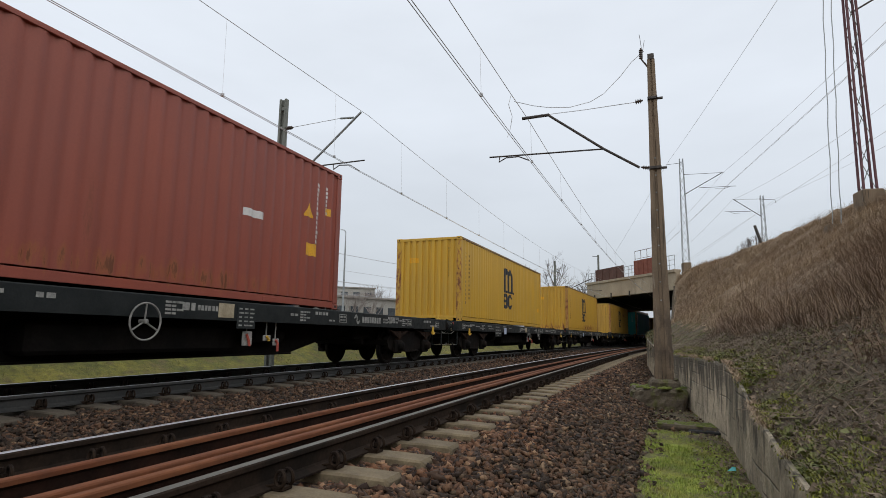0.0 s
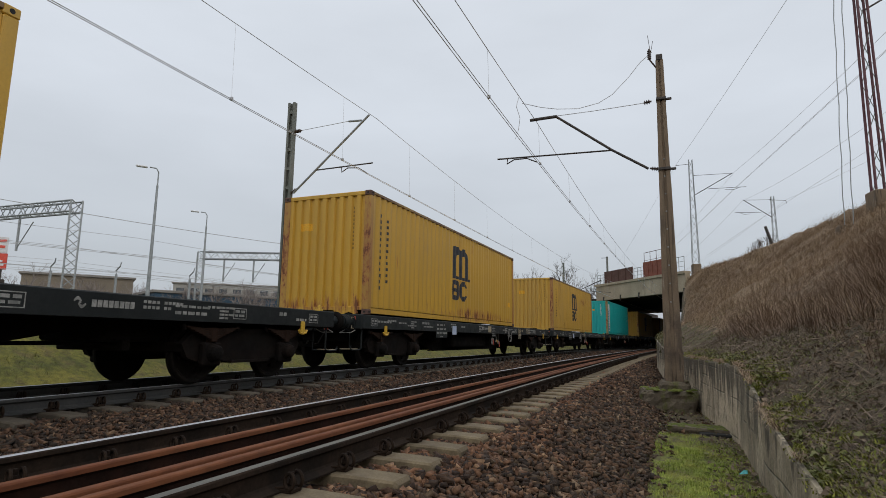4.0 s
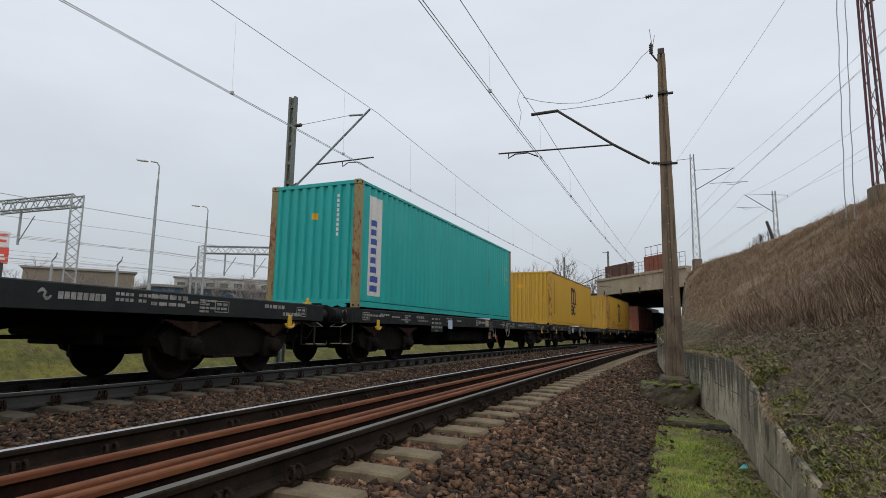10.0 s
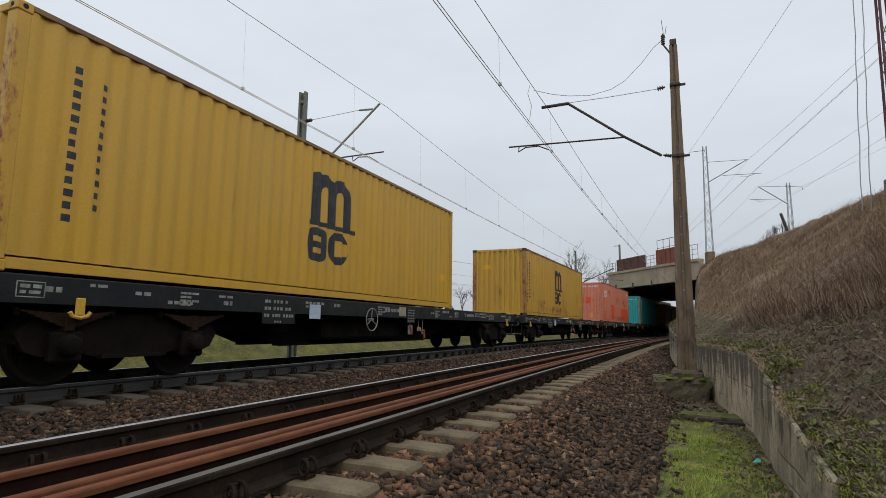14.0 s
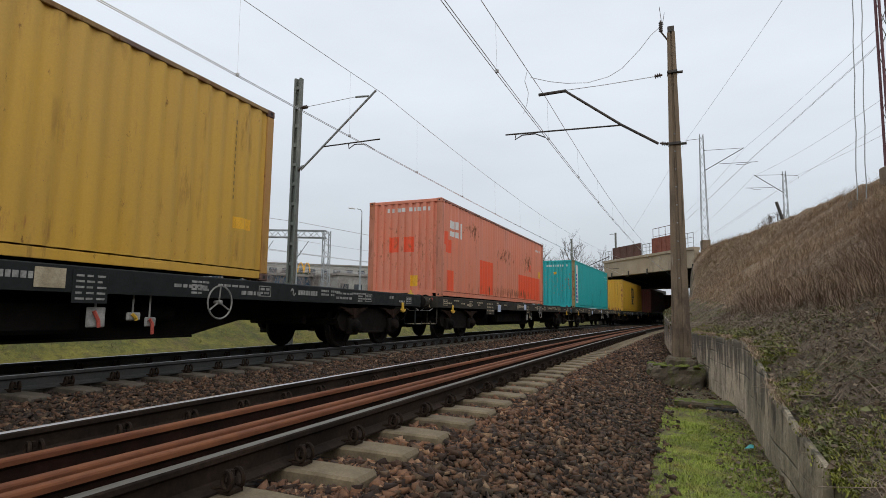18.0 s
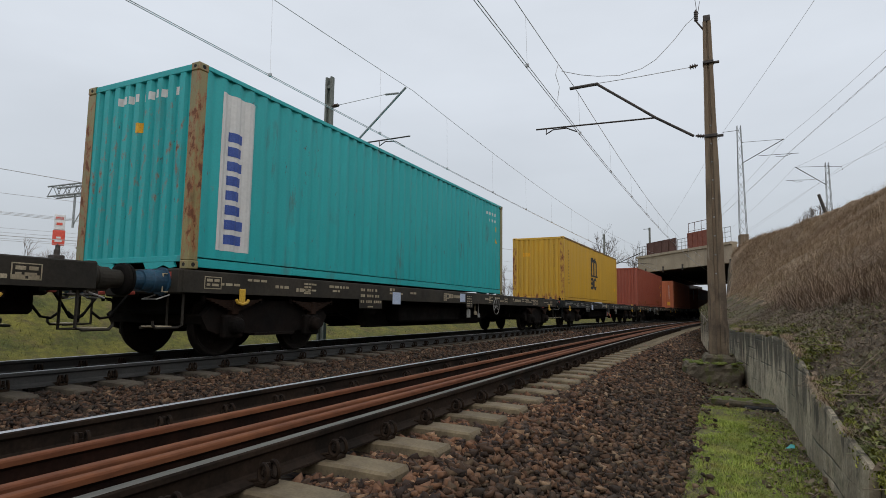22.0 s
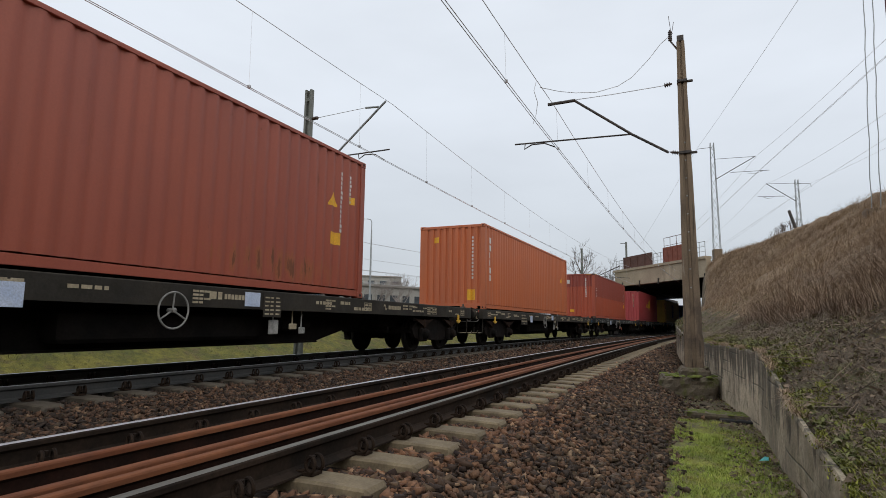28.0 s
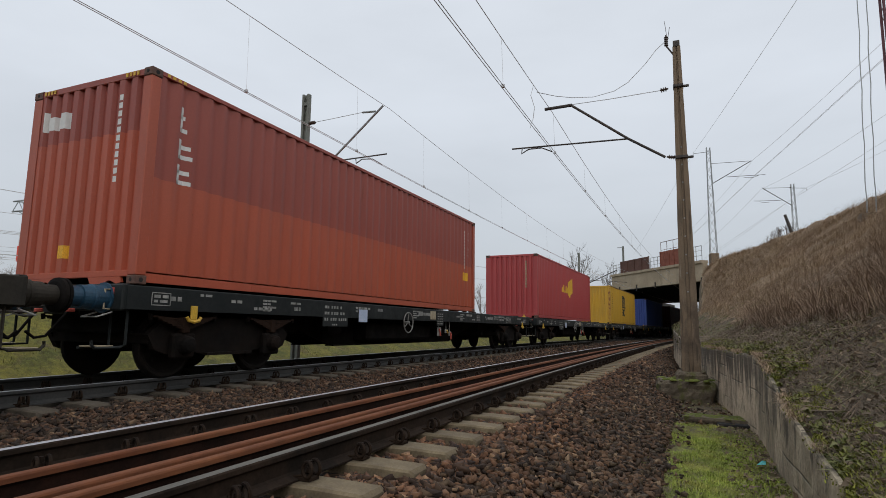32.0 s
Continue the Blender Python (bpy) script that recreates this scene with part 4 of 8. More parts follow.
# ---- retaining wall and embankment details ----
def make_wall():
    mb = MB()
    ys = steps((4.75, 14, 0.07), (14, 34, 0.4))
    rows, m = 12, 16
    vs, fs = [], []
    for y in ys:
        x, z = along(TOE, y), along(WALL_TOP, y)
        e = noise.noise(Vector((0, y * 2, 5))) * 0.025 - 0.07 * max(0.0, noise.noise(Vector((2, y * 1.7, 1))) - 0.12) - 0.05 * max(0.0, noise.noise(Vector((7, y * 6, 1))) - 0.2)
        for k in range(rows):
            f = k / (rows - 1)
            q = Vector((0, y, -1.0 + (z - 0.03 + e + 1.0) * f))
            bump = noise.noise(q * 2.2) * 0.010 + noise.noise(q * 9) * 0.006
            chip = 0.03 * max(0.0, noise.noise(q * 5 + Vector((4, 0, 0))) - 0.25) * f
            vs.append((x - 0.085 + 0.02 * f - bump + chip, y, q.z))
        vs += [(x - 0.05, y, z + e), (x - 0.012, y, z + e * 0.6), (x - 0.005, y, z - 0.06 + e), (x, y, -1.0)]
    for i in range(len(ys) - 1):
        fs += [(i * m + k, i * m + (k + 1) % m, i * m + m + (k + 1) % m, i * m + m + k) for k in range(m)]
    fs += [tuple(range(m - 1, -1, -1)), tuple(range(len(vs) - m, len(vs)))]
    mb.add(vs, fs)
    tagged(part("retaining_wall", mb, M["wall"]), "low streaked concrete retaining wall at the foot of the embankment", "wall", kind="structure")


def make_bridge():
    """A skewed deck: its face runs from A to B, and the passage behind it follows the curve."""
    A, B = Vector((-7.4, 69.8, 0)), Vector((2.0, 57.2, 0))
    d = (B - A).normalized()
    back = Vector((0.2, 40.0, 0))
    b = thing("rail_bridge", "weathered skewed concrete rail overbridge with rusty parapet sheets", "bridge", kind="structure")

    def bar(s0, s1, n0, n1, z0, z1):
        """A block along the face, from s0 to s1, n0 to n1 behind it."""
        n = Vector((-d.y, d.x, 0))
        q = [A + d * s + n * k for s in (s0, s1) for k in (n0, n1)]
        mb.add([(*p.xy, z) for p in q for z in (z0, z1)], [(0, 1, 3, 2), (4, 6, 7, 5), (0, 4, 5, 1), (2, 3, 7, 6), (0, 2, 6, 4), (1, 5, 7, 3)])

    L = (B - A).length
    mb = MB()
    bar(0, L, 0, 0.5, 5.3, 6.95)
    bar(0.05, L, -0.03, 0.0, 5.3, 5.5)
    bar(-0.1, L, -0.14, 0.6, 6.95, 7.2)
    part("face_beam", mb, M["bridge"], b, "streaked concrete edge beam")
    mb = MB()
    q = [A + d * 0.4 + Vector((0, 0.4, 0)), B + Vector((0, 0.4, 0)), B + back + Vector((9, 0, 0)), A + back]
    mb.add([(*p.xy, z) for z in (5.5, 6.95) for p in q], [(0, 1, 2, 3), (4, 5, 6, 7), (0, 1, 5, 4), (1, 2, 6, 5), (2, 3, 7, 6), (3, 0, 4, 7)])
    # near-black colour stands in for the shade below the deck
    part("deck", mb, M["bridge_shade"], b, "dark soffit of the deck")
    for k in range(3):
        mb = MB()
        bar(1.6 + k * 3.4, 1.75 + k * 3.4, -0.1, 0.0, 5.12, 5.7)
        part("bracket", mb, M["dark_steel"], b, "steel bracket")
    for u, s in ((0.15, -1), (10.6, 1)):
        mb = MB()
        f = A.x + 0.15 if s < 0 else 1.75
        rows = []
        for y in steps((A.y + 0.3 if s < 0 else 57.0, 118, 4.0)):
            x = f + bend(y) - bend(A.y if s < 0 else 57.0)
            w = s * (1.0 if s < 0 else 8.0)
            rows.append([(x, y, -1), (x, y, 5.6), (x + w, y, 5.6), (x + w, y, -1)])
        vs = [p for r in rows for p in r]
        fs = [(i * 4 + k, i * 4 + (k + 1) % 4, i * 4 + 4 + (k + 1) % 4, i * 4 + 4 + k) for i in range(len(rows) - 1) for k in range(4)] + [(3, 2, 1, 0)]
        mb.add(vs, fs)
        part("abutment", mb, M["bridge_shade"], b, "dark abutment wall under the deck")

    def upright(s0, s1, z0, z1, n, mat, name, label):
        nonlocal mb
        mb = MB()
        bar(s0, s1, 0.06, 0.10, z0, z1)
        for k in range(n):
            s = s0 + (s1 - s0) * k / (n - 1)
            bar(s - 0.03, s + 0.03, 0.0, 0.06, 7.2, z1)
        part(name, mb, mat, b, label)

    upright(1.9, 7.4, 7.24, 8.55, 5, M["rust_panel"], "parapet_sheet", "dark rusty steel sheet")
    upright(9.35, 12.3, 7.24, 8.75, 5, M["brick"], "parapet_sheet", "orange rusty steel sheet")
    n = Vector((-d.y, d.x, 0)) * 0.2
    for s0, s1, top, k, mt in ((0.05, 1.9, 8.3, 4, "galvanised"), (7.4, 9.3, 8.35, 4, "galvanised"), (9.3, 12.3, 9.75, 4, "rust_panel"), (12.3, 15.4, 8.6, 5, "galvanised")):
        rail = part("railing", MB().tube([A + d * s0 + n + Vector((0, 0, top)), A + d * s1 + n + Vector((0, 0, top))], 0.03, 6), M[mt], b, "thin steel railing")
        for z in (0.35, 0.68):
            part("rail_bar", MB().tube([A + d * s0 + n + Vector((0, 0, 7.2 + (top - 7.2) * z)), A + d * s1 + n + Vector((0, 0, 7.2 + (top - 7.2) * z))], 0.02, 6), M[mt], rail)
        for j in range(k):
            p = A + d * (s0 + (s1 - s0) * j / (k - 1)) + n
            part("rail_post", MB().tube([p + Vector((0, 0, 7.1)), p + Vector((0, 0, top))], 0.03, 6), M[mt], rail)


def make_setting():
    make_ground()
    make_bed()
    make_tracks()
    make_wall()
    make_bridge()


make_setting()


# ---- containers: origin under the middle of the leading end, y backward, 12.192 long ----
CL, CH = 12.192, 2.896


def wave(s, pitch, out, slope, deep):
    """Depth of a trapezoid sheet at s along the wall."""
    s = s % pitch
    inner = pitch - out - 2 * slope
    if s < out:
        return 0.0
    if s < out + slope:
        return -deep * (s - out) / slope
    if s < out + slope + inner:
        return -deep
    return -deep * (pitch - s) / slope


def breaks(a, b, pitch, out, slope):
    inner = pitch - out - 2 * slope
    pts, s = [a], a
    k = 0
    while True:
        base = a + k * pitch
        for d in (out, out + slope, out + slope + inner, pitch):
            if base + d >= b - 1e-6:
                return pts + [b]
            pts.append(base + d)
        k += 1


SIDE_WAVE = (0.2769, 0.072, 0.068, 0.036)
END_WAVE = (0.2373, 0.105, 0.028, 0.052)
SY0, SY1 = 0.16, CL - 0.16


def side_x(y):
    return SIDE - 0.012 + wave(y - SY0, *SIDE_WAVE)


def end_y(x):
    return 0.014 - wave(x + 1.068, *END_WAVE)


def wall_sheet(pts, z0, z1, thick=0.004):
    """A folded sheet: pts are (x, y) along it."""
    mb = MB()
    n = len(pts)
    vs = [(x, y, z0) for x, y in pts] + [(x, y, z1) for x, y in pts]
    mb.add(vs, [(i, i + 1, n + i + 1, n + i) for i in range(n - 1)])
    return mb


def weld(mb):
    """Joins points that lie on one another."""
    at, new_v, idx = {}, [], []
    for p in mb.v:
        k = tuple(round(c, 3) for c in p)
        if k not in at:
            at[k] = len(new_v)
            new_v.append(p)
        idx.append(at[k])
    mb.v, mb.f = new_v, [tuple(idx[i] for i in f) for f in mb.f]
    return mb


def on_side(shape, y0, y1, step=0.02, lift=0.003):
    """Print that follows the folds of the right-hand wall: shape(y) gives spans of z."""
    ys = sorted(set([round(y, 4) for y in breaks(SY0, SY1, *SIDE_WAVE[:3]) if y0 < y < y1] + [round(v, 4) for v in np.arange(y0, y1, step)] + [y1]))
    mb = MB()
    for a, b in zip(ys, ys[1:]):
        xa, xb = side_x(a + 1e-4) + lift, side_x(b - 1e-4) + lift
        p, q, c = shape(a + 1e-5), shape(b - 1e-5), shape((a + b) / 2)
        if not len(p) == len(q) == len(c):
            p = q = c
        for (l0, h0), (l1, h1) in zip(p, q):
            mb.add([(xa, a, l0), (xb, b, l1), (xb, b, h1), (xa, a, h0)], [(0, 1, 2, 3)])
    return weld(mb)


def on_end(rects, lift=0.003):
    """Print on the leading end: rectangles of x0, z0, x1, z1."""
    mb = MB()
    for x0, z0, x1, z1 in rects:
        xs = sorted([x0, x1] + [x for x in breaks(-1.068, 1.068, *END_WAVE[:3]) if x0 < x < x1])
        for a, b in zip(xs, xs[1:]):
            mb.add([(a, end_y(a + 1e-4) - lift, z0), (b, end_y(b - 1e-4) - lift, z0), (b, end_y(b - 1e-4) - lift, z1), (a, end_y(a + 1e-4) - lift, z1)], [(0, 1, 2, 3)])
    return weld(mb)


def rects_side(rects):
    def shape(y):
        return [(z0, z1) for y0, z0, y1, z1 in rects if y0 <= y <= y1]
    edges = [r[0] for r in rects] + [r[2] for r in rects]
    return on_side(shape, min(edges), max(edges), 0.02)


def emblem_bars(y):
    """Three stems under two rounded arches, on one foot line."""
    u = y - 5.97
    outer, holes = 0.0, []
    if -0.655 < u < -0.385:
        outer = 2.40 - 0.25 * max(0.0, -0.52 - u)
    for c in (-0.26, 0.25):
        d = (u - c) / 0.395
        if abs(d) < 1 and u > -0.52:
            outer = max(outer, 1.98 + 0.42 * (1 - d * d) ** 0.5)
        d = (u - c) / 0.118
        if abs(d) < 1:
            holes.append((1.45, 1.98 + 0.17 * (1 - d * d) ** 0.5))
    if outer < 1.5:
        return [(1.36, 1.45)]
    if holes:
        return [(1.36, 1.45), (holes[0][1], outer)]
    return [(1.36, outer)]


def emblem_curve(c, kind):
    """One rounded band under the stems: an open ring, or a barred ring."""
    def shape(y):
        d = (y - 5.97 - c) / 0.33
        h = 0.32 * max(0.0, 1 - abs(d) ** 3.4) ** 0.5
        if kind == "open":
            if d > 0.42:
                return [(1.0 - h, min(0.87, 1.0 - 0.35 * h)), (max(1.13, 1.0 + 0.35 * h), 1.0 + h)]
            if d < -0.42:
                return [(1.0 - h, 1.0 + h)]
            return [(1.0 + 0.5 * h, 1.0 + h), (1.0 - h, 1.0 - 0.5 * h)]
        if abs(d) > 0.42:
            return [(1.0 - h, 1.0 + h)]
        return [(1.0 - h, 1.0 - 0.52 * h), (0.94, 1.06), (1.0 + 0.52 * h, 1.0 + h)]
    return on_side(shape, 5.97 + c - 0.33, 5.97 + c + 0.33, 0.022)


def column(y0, y1, z1, z0, n, gap=0.35, seed=1):
    """A column of n plain bars instead of upright lettering."""
    r = random.Random(seed)
    h = (z1 - z0) / n
    out = []
    for i in range(n):
        a = z1 - (i + 1) * h
        w = (y1 - y0) * r.uniform(0.7, 1.0)
        out.append((y0, a + h * gap / 2, y0 + w, a + h * (1 - gap / 2)))
    return out


SCABS = {6: ((2.7, 0.52, 1.1, 0.32), (6.0, 0.35, 3.0, 0.25)), 3: ((8.8, 2.0, 0.9, 0.3),), 2: ((8.0, 0.26, 4.5, 0.24), (-0.02, 0.2, 0.2, 0.26)), 7: ((2.6, 2.25, 0.8, 0.34), (6.2, 1.75, 1.4, 0.32), (9.4, 1.75, 0.9, 0.5), (6.5, 0.35, 4.5, 0.24), (-0.1, 1.4, 0.14, 1.3)), 8: ((-0.1, 1.5, 0.145, 1.3),), 9: ((0.02, 0.1, 0.22, 0.24),), 10: ((9.5, 0.45, 2.0, 0.3), (3.0, 0.3, 2.5, 0.25)), 0: ((8, 0.3, 3, 0.2),)}


def container(i, colour, fade, rust, style):
    label, extra = {
        "yellow": ("mustard yellow corrugated shipping container with a dark emblem", None),
        "red": ("brown-red corrugated shipping container with white lettering bars", None),
        "teal": ("turquoise corrugated shipping container with a white vertical panel", None),
        "patched": ("faded salmon-orange shipping container with bright repainted patches", None),
        "orange": ("plain orange corrugated shipping container", None),
        "two_tone": ("two-tone red shipping container, darker above", None),
        "maroon": ("dark crimson shipping container with a golden emblem", None),
        "blue": ("blue corrugated shipping container", None),
    }[style]

    def patches(n, col):
        y, z = n.axis(1), n.axis(2)
        f = None
        for y0, z0, y1, z1 in ((0.30, 1.55, 0.62, 1.95), (0.40, 1.32, 0.87, 1.72), (0.44, 0.20, 0.98, 0.80), (3.3, 0.2, 4.8, 1.36), (7.95, 0.2, 11.5, 1.18), (9.6, 1.4, 10.05, 1.7)):
            a = n.math("MULTIPLY", n.math("GREATER_THAN", y, y0), n.math("LESS_THAN", y, y1))
            b = n.math("MULTIPLY", n.math("GREATER_THAN", z, z0), n.math("LESS_THAN", z, z1))
            g = n.math("MULTIPLY", a, b)
            f = g if f is None else n.math("MAXIMUM", f, g)
        x = n.axis(0)
        for x0, x1 in ((-0.52, -0.22), (-0.02, 0.30)):
            a = n.math("MULTIPLY", n.math("GREATER_THAN", x, x0), n.math("LESS_THAN", x, x1))
            b = n.math("MULTIPLY", n.math("GREATER_THAN", z, 1.32), n.math("LESS_THAN", z, 1.78))
            g = n.math("MULTIPLY", n.math("MULTIPLY", a, b), n.math("LESS_THAN", y, 0.2))
            f = n.math("MAXIMUM", f, g)
        return n.mix(f, col, (0.82, 0.10, 0.035))

    def upper(n, col):
        z = n.axis(2)
        return n.mix(n.math("GREATER_THAN", z, n.math("ADD", 1.42, n.math("MULTIPLY", n.math("LESS_THAN", n.axis(1), 0.12), 0.63))), col, (0.27, 0.055, 0.037))

    extra = {"patched": patches, "two_tone": upper}.get(style)
    c = thing("shipping_container", label, "shipping container", "containers on the train")
    pm = paint(f"paint_{style}_{i}", colour, fade, rust, i, extra, scabs=SCABS.get(i, ()))
    posts = paint(f"post_{style}_{i}", (0.40, 0.12, 0.04) if style == "patched" else (0.34, 0.14, 0.045) if style == "yellow" and i in (2, 3, 6) else (0.30, 0.25, 0.095) if style == "teal" else tuple(v * 0.97 for v in colour), (0.22, 0.20, 0.10) if style == "teal" else tuple(v * 0.85 + 0.01 for v in fade), rust + (0.05 if style == "teal" else 0.2), i + 40, scabs=((0.0, 1.4, 0.5 if i == 8 else 0.13, 1.6),) if rust > 0.2 or style in ("teal", "yellow") else ())
    railing = pm if style not in ("yellow", "patched") else paint(f"rail_{style}_{i}", tuple(v * 0.5 + 0.02 for v in colour), (0.13, 0.075, 0.05), rust + 0.3, i + 80)
    ys = breaks(SY0, SY1, *SIDE_WAVE[:3])
    right = wall_sheet([(side_x(y), y) for y in ys], 0.172, 2.83).mesh("side_panel", pm, smooth=True)
    part("side_panel", right, pm, c)
    part("side_panel", wall_sheet([(-side_x(y), y) for y in ys], 0.172, 2.83), pm, c, smooth=True)
    xs = breaks(-1.068, 1.068, *END_WAVE[:3])
    part("end_panel", wall_sheet([(x, end_y(x)) for x in xs], 0.17, 2.80), pm, c)
    part("end_panel", wall_sheet([(x, CL - end_y(x)) for x in xs], 0.17, 2.80), pm, c)
    part("roof", MB().box(-1.17, 0.02, 2.855, 1.17, CL - 0.02, 2.875), pm, c)
    # black floor behind the slit paints the shadow line below the side panels
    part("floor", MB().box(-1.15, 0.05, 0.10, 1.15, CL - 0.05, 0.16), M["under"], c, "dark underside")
    for s in (-1, 1):
        part("top_rail", MB().box(s * (SIDE - 0.066), 0.17, 2.822, s * SIDE, CL - 0.17, 2.888, 0.006), railing, c)
        mb = MB().box(s * (SIDE - 0.06), 0.17, 0.03, s * (SIDE - 0.022), CL - 0.17, 0.152, 0.004)
        for k in (2.1, 9.8):
            mb.box(s * (SIDE - 0.07), k, 0.035, s * (SIDE - 0.018), k + 0.36, 0.12, 0.004)
        part("bottom_rail", mb, pm, c)
        for y in (0.0, CL):
            e = 1 if y == 0 else -1
            mb = MB().box(s * 1.055, min(y + e * 0.006, y + e * 0.165), 0.118, s * (SIDE - 0.003), max(y + e * 0.006, y + e * 0.165), 2.778, 0.012)
            part("corner_post", mb, posts, c)
            for z in (0.0, CH - 0.118):
                mb = MB().box(s * (SIDE - 0.162), min(y, y + e * 0.178), z, s * SIDE, max(y, y + e * 0.178), z + 0.118, 0.012)
                q = part("corner_casting", mb, M["casting"] if style in ("two_tone", "maroon", "blue") or (style == "yellow" and i in (2, 3, 6)) else posts, c, "rusty corner casting")
                # no hollow is cut: thin dark discs paint the sockets' shade
                part("socket", MB().lathe([(0, 0.03), (0.002, 0.03)], (s * SIDE, y + e * 0.089, z + 0.059), (s, 0, 0), 10), M["hole"], q, "dark disc painted as the shade inside a socket")
                part("socket", MB().lathe([(0, 0.027), (0.002, 0.027)], (s * (SIDE - 0.08), y, z + 0.059), (0, -e, 0), 10), M["hole"], q, "dark disc painted as the shade inside a socket")
    for y in (0.0, CL):
        e = 1 if y == 0 else -1
        part("end_header", MB().box(-1.06, min(y + e * 0.008, y + e * 0.08), 2.79, 1.06, max(y + e * 0.008, y + e * 0.08), 2.884, 0.008), pm, c)
        mb = MB().box(-1.06, min(y + e * 0.012, y + e * 0.07), 0.10, 1.06, max(y + e * 0.012, y + e * 0.07), 0.185, 0.008)
        for x in (-0.98, 0.30):
            ya, yb = sorted((y + e * 0.016, y + e * 0.05))
            mb.prism([(x, 0.11), (x + 0.62, 0.11), (x + 0.66, 0.03), (x + 0.56, 0.012), (x + 0.42, 0.06), (x + 0.28, 0.012), (x + 0.06, 0.012)], ya, yb)
        part("end_sill", mb, pm, c)
    # print
    if style == "yellow":
        em = part("emblem", on_side(emblem_bars, 5.22, 6.80, 0.025), M["navy"], c, "dark arched emblem")
        for k, kind in ((-0.46, "barred"), (0.24, "open")):
            part("emblem_curve", emblem_curve(k, kind), M["navy"], em, "dark rounded band")
        dy = {5: 0.14, 6: -0.25}.get(i, 0.0)
        for q in column(0.55 + dy, 0.655 + dy, 2.46, 0.58, 13, 0.42, 3) + column(0.90 + dy, 0.97 + dy, 2.38, 0.75, 11, 0.5, 5):
            part("lettering", rects_side([q]), M["faded_print"] if i == 9 or (i == 1 and q[0] > 0.8) else M["navy"], c, "faded lettering bar" if i == 9 or (i == 1 and q[0] > 0.8) else "dark lettering bar")
        part("lettering", on_end([(0.73, z0, 0.765, z1) for _, z0, _, z1 in column(0, 1, 2.55, 1.5, 11, 0.4, i)]), M["faded_print"], c, "upright row of small number bars")
        part("label", on_end([(-0.72, 2.02, -0.38, 2.20)]), M["label_amber"], c, "amber warning label")
        part("label", rects_side([(11.35, 0.78, 11.75, 0.96)]), M["label_amber"], c, "amber warning label")
        tagged(part("number", rects_side([(11.3, z0, 11.35, z1) for _, z0, _, z1 in column(0, 1, 2.5, 1.2, 12, 0.4, i)]), M["faded_print"], c, "upright row of small number bars"), kind="stuff")
    elif style in ("red", "two_tone", "orange", "maroon", "patched", "teal"):
        ink = M["white_print"]
        if style == "red":
            tagged(part("number", rects_side(column(11.28, 11.4, 2.5, 1.25, 13, 0.3, i) + column(11.62, 11.72, 2.5, 1.9, 7, 0.3, i + 1)), ink, c, "upright white number bars"), kind="stuff")
            part("label", rects_side([(10.98, 1.0, 11.36, 1.24)]), M["label_amber"], c, "amber warning label")
            part("label", rects_side([(11.6, 1.9, 11.8, 2.05)]), M["label_amber"], c, "amber warning label")
            if i == 0:
                part("label", rects_side([(9.2, 1.42, 9.72, 1.55)]), ink, c, "white label strip")
            part("warning_triangle", on_side(lambda y: [(1.75, 1.75 + 0.3 * (1 - abs(y - 11.05) / 0.17))], 10.9, 11.2), M["label_amber"], c, "amber warning triangle")
        if style == "two_tone":
            for k, (z0, z1, w) in enumerate(((2.16, 2.52, 0.10), (1.78, 2.06, 0.20), (1.42, 1.70, 0.20))):
                y0 = 0.52
                part("lettering", rects_side([(y0, z0, y0 + 0.06, z1), (y0, z0, y0 + w + 0.04, z0 + 0.06), (y0, (z0 + z1) / 2, y0 + w, (z0 + z1) / 2 + 0.06)]), ink, c, "white lettering bars")
            part("lettering", on_end([(-0.98, 2.26, -0.88, 2.56), (-0.83, 2.26, -0.66, 2.46), (-0.60, 2.26, -0.42, 2.50)]), ink, c, "white lettering bars")
            part("label", on_end([(-0.42, 0.38, -0.14, 0.56)]), M["label_amber"], c, "amber warning label")
            part("label", rects_side([(11.2, 0.95, 11.6, 1.2)]), M["label_amber"], c, "amber warning label")
            tagged(part("number", on_end([(0.62, z0, 0.69, z1) for _, z0, _, z1 in column(0, 1, 2.6, 1.35, 11, 0.3, i)]), ink, c, "upright white number bars"), kind="stuff")
            tagged(part("number", rects_side(column(11.25, 11.36, 2.5, 1.3, 12, 0.3, i) + column(11.6, 11.7, 2.5, 1.7, 8, 0.35, i)), ink, c, "upright white number bars"), kind="stuff")
            mb = MB()
            for k in range(4):
                mb.box(-1.0 + k * 0.07, -0.002, 2.81, -0.96 + k * 0.07, 0.004, 2.87)
                mb.box(0.72 + k * 0.07, -0.002, 2.81, 0.76 + k * 0.07, 0.004, 2.87)
                mb.box(SIDE - 0.004, 0.24 + k * 0.09, 2.835, SIDE + 0.002, 0.29 + k * 0.09, 2.88)
            part("hazard_stripe", mb, M["yellow"], c, "yellow and black hazard stripes")
        if style == "orange":
            for q in column(0.46, 0.68, 2.50, 0.95, 6, 0.22, 2):
                part("lettering", rects_side([q]), ink, c, "white lettering bar")
            part("label", on_end([(0.55, 0.30, 0.86, 0.66)]), M["label_amber"], c, "amber warning label")
            part("warning_triangle", on_end([(-0.7, 2.3, -0.5, 2.5)]), M["label_amber"], c, "amber warning label")
            tagged(part("number", on_end([(0.72, z0, 0.78, z1) for _, z0, _, z1 in column(0, 1, 2.5, 1.0, 12, 0.35, i)]), ink, c, "upright white number bars"), kind="stuff")
            tagged(part("number", rects_side(column(11.33, 11.40, 2.5, 1.1, 13, 0.3, i)), ink, c, "upright white number bars"), kind="stuff")
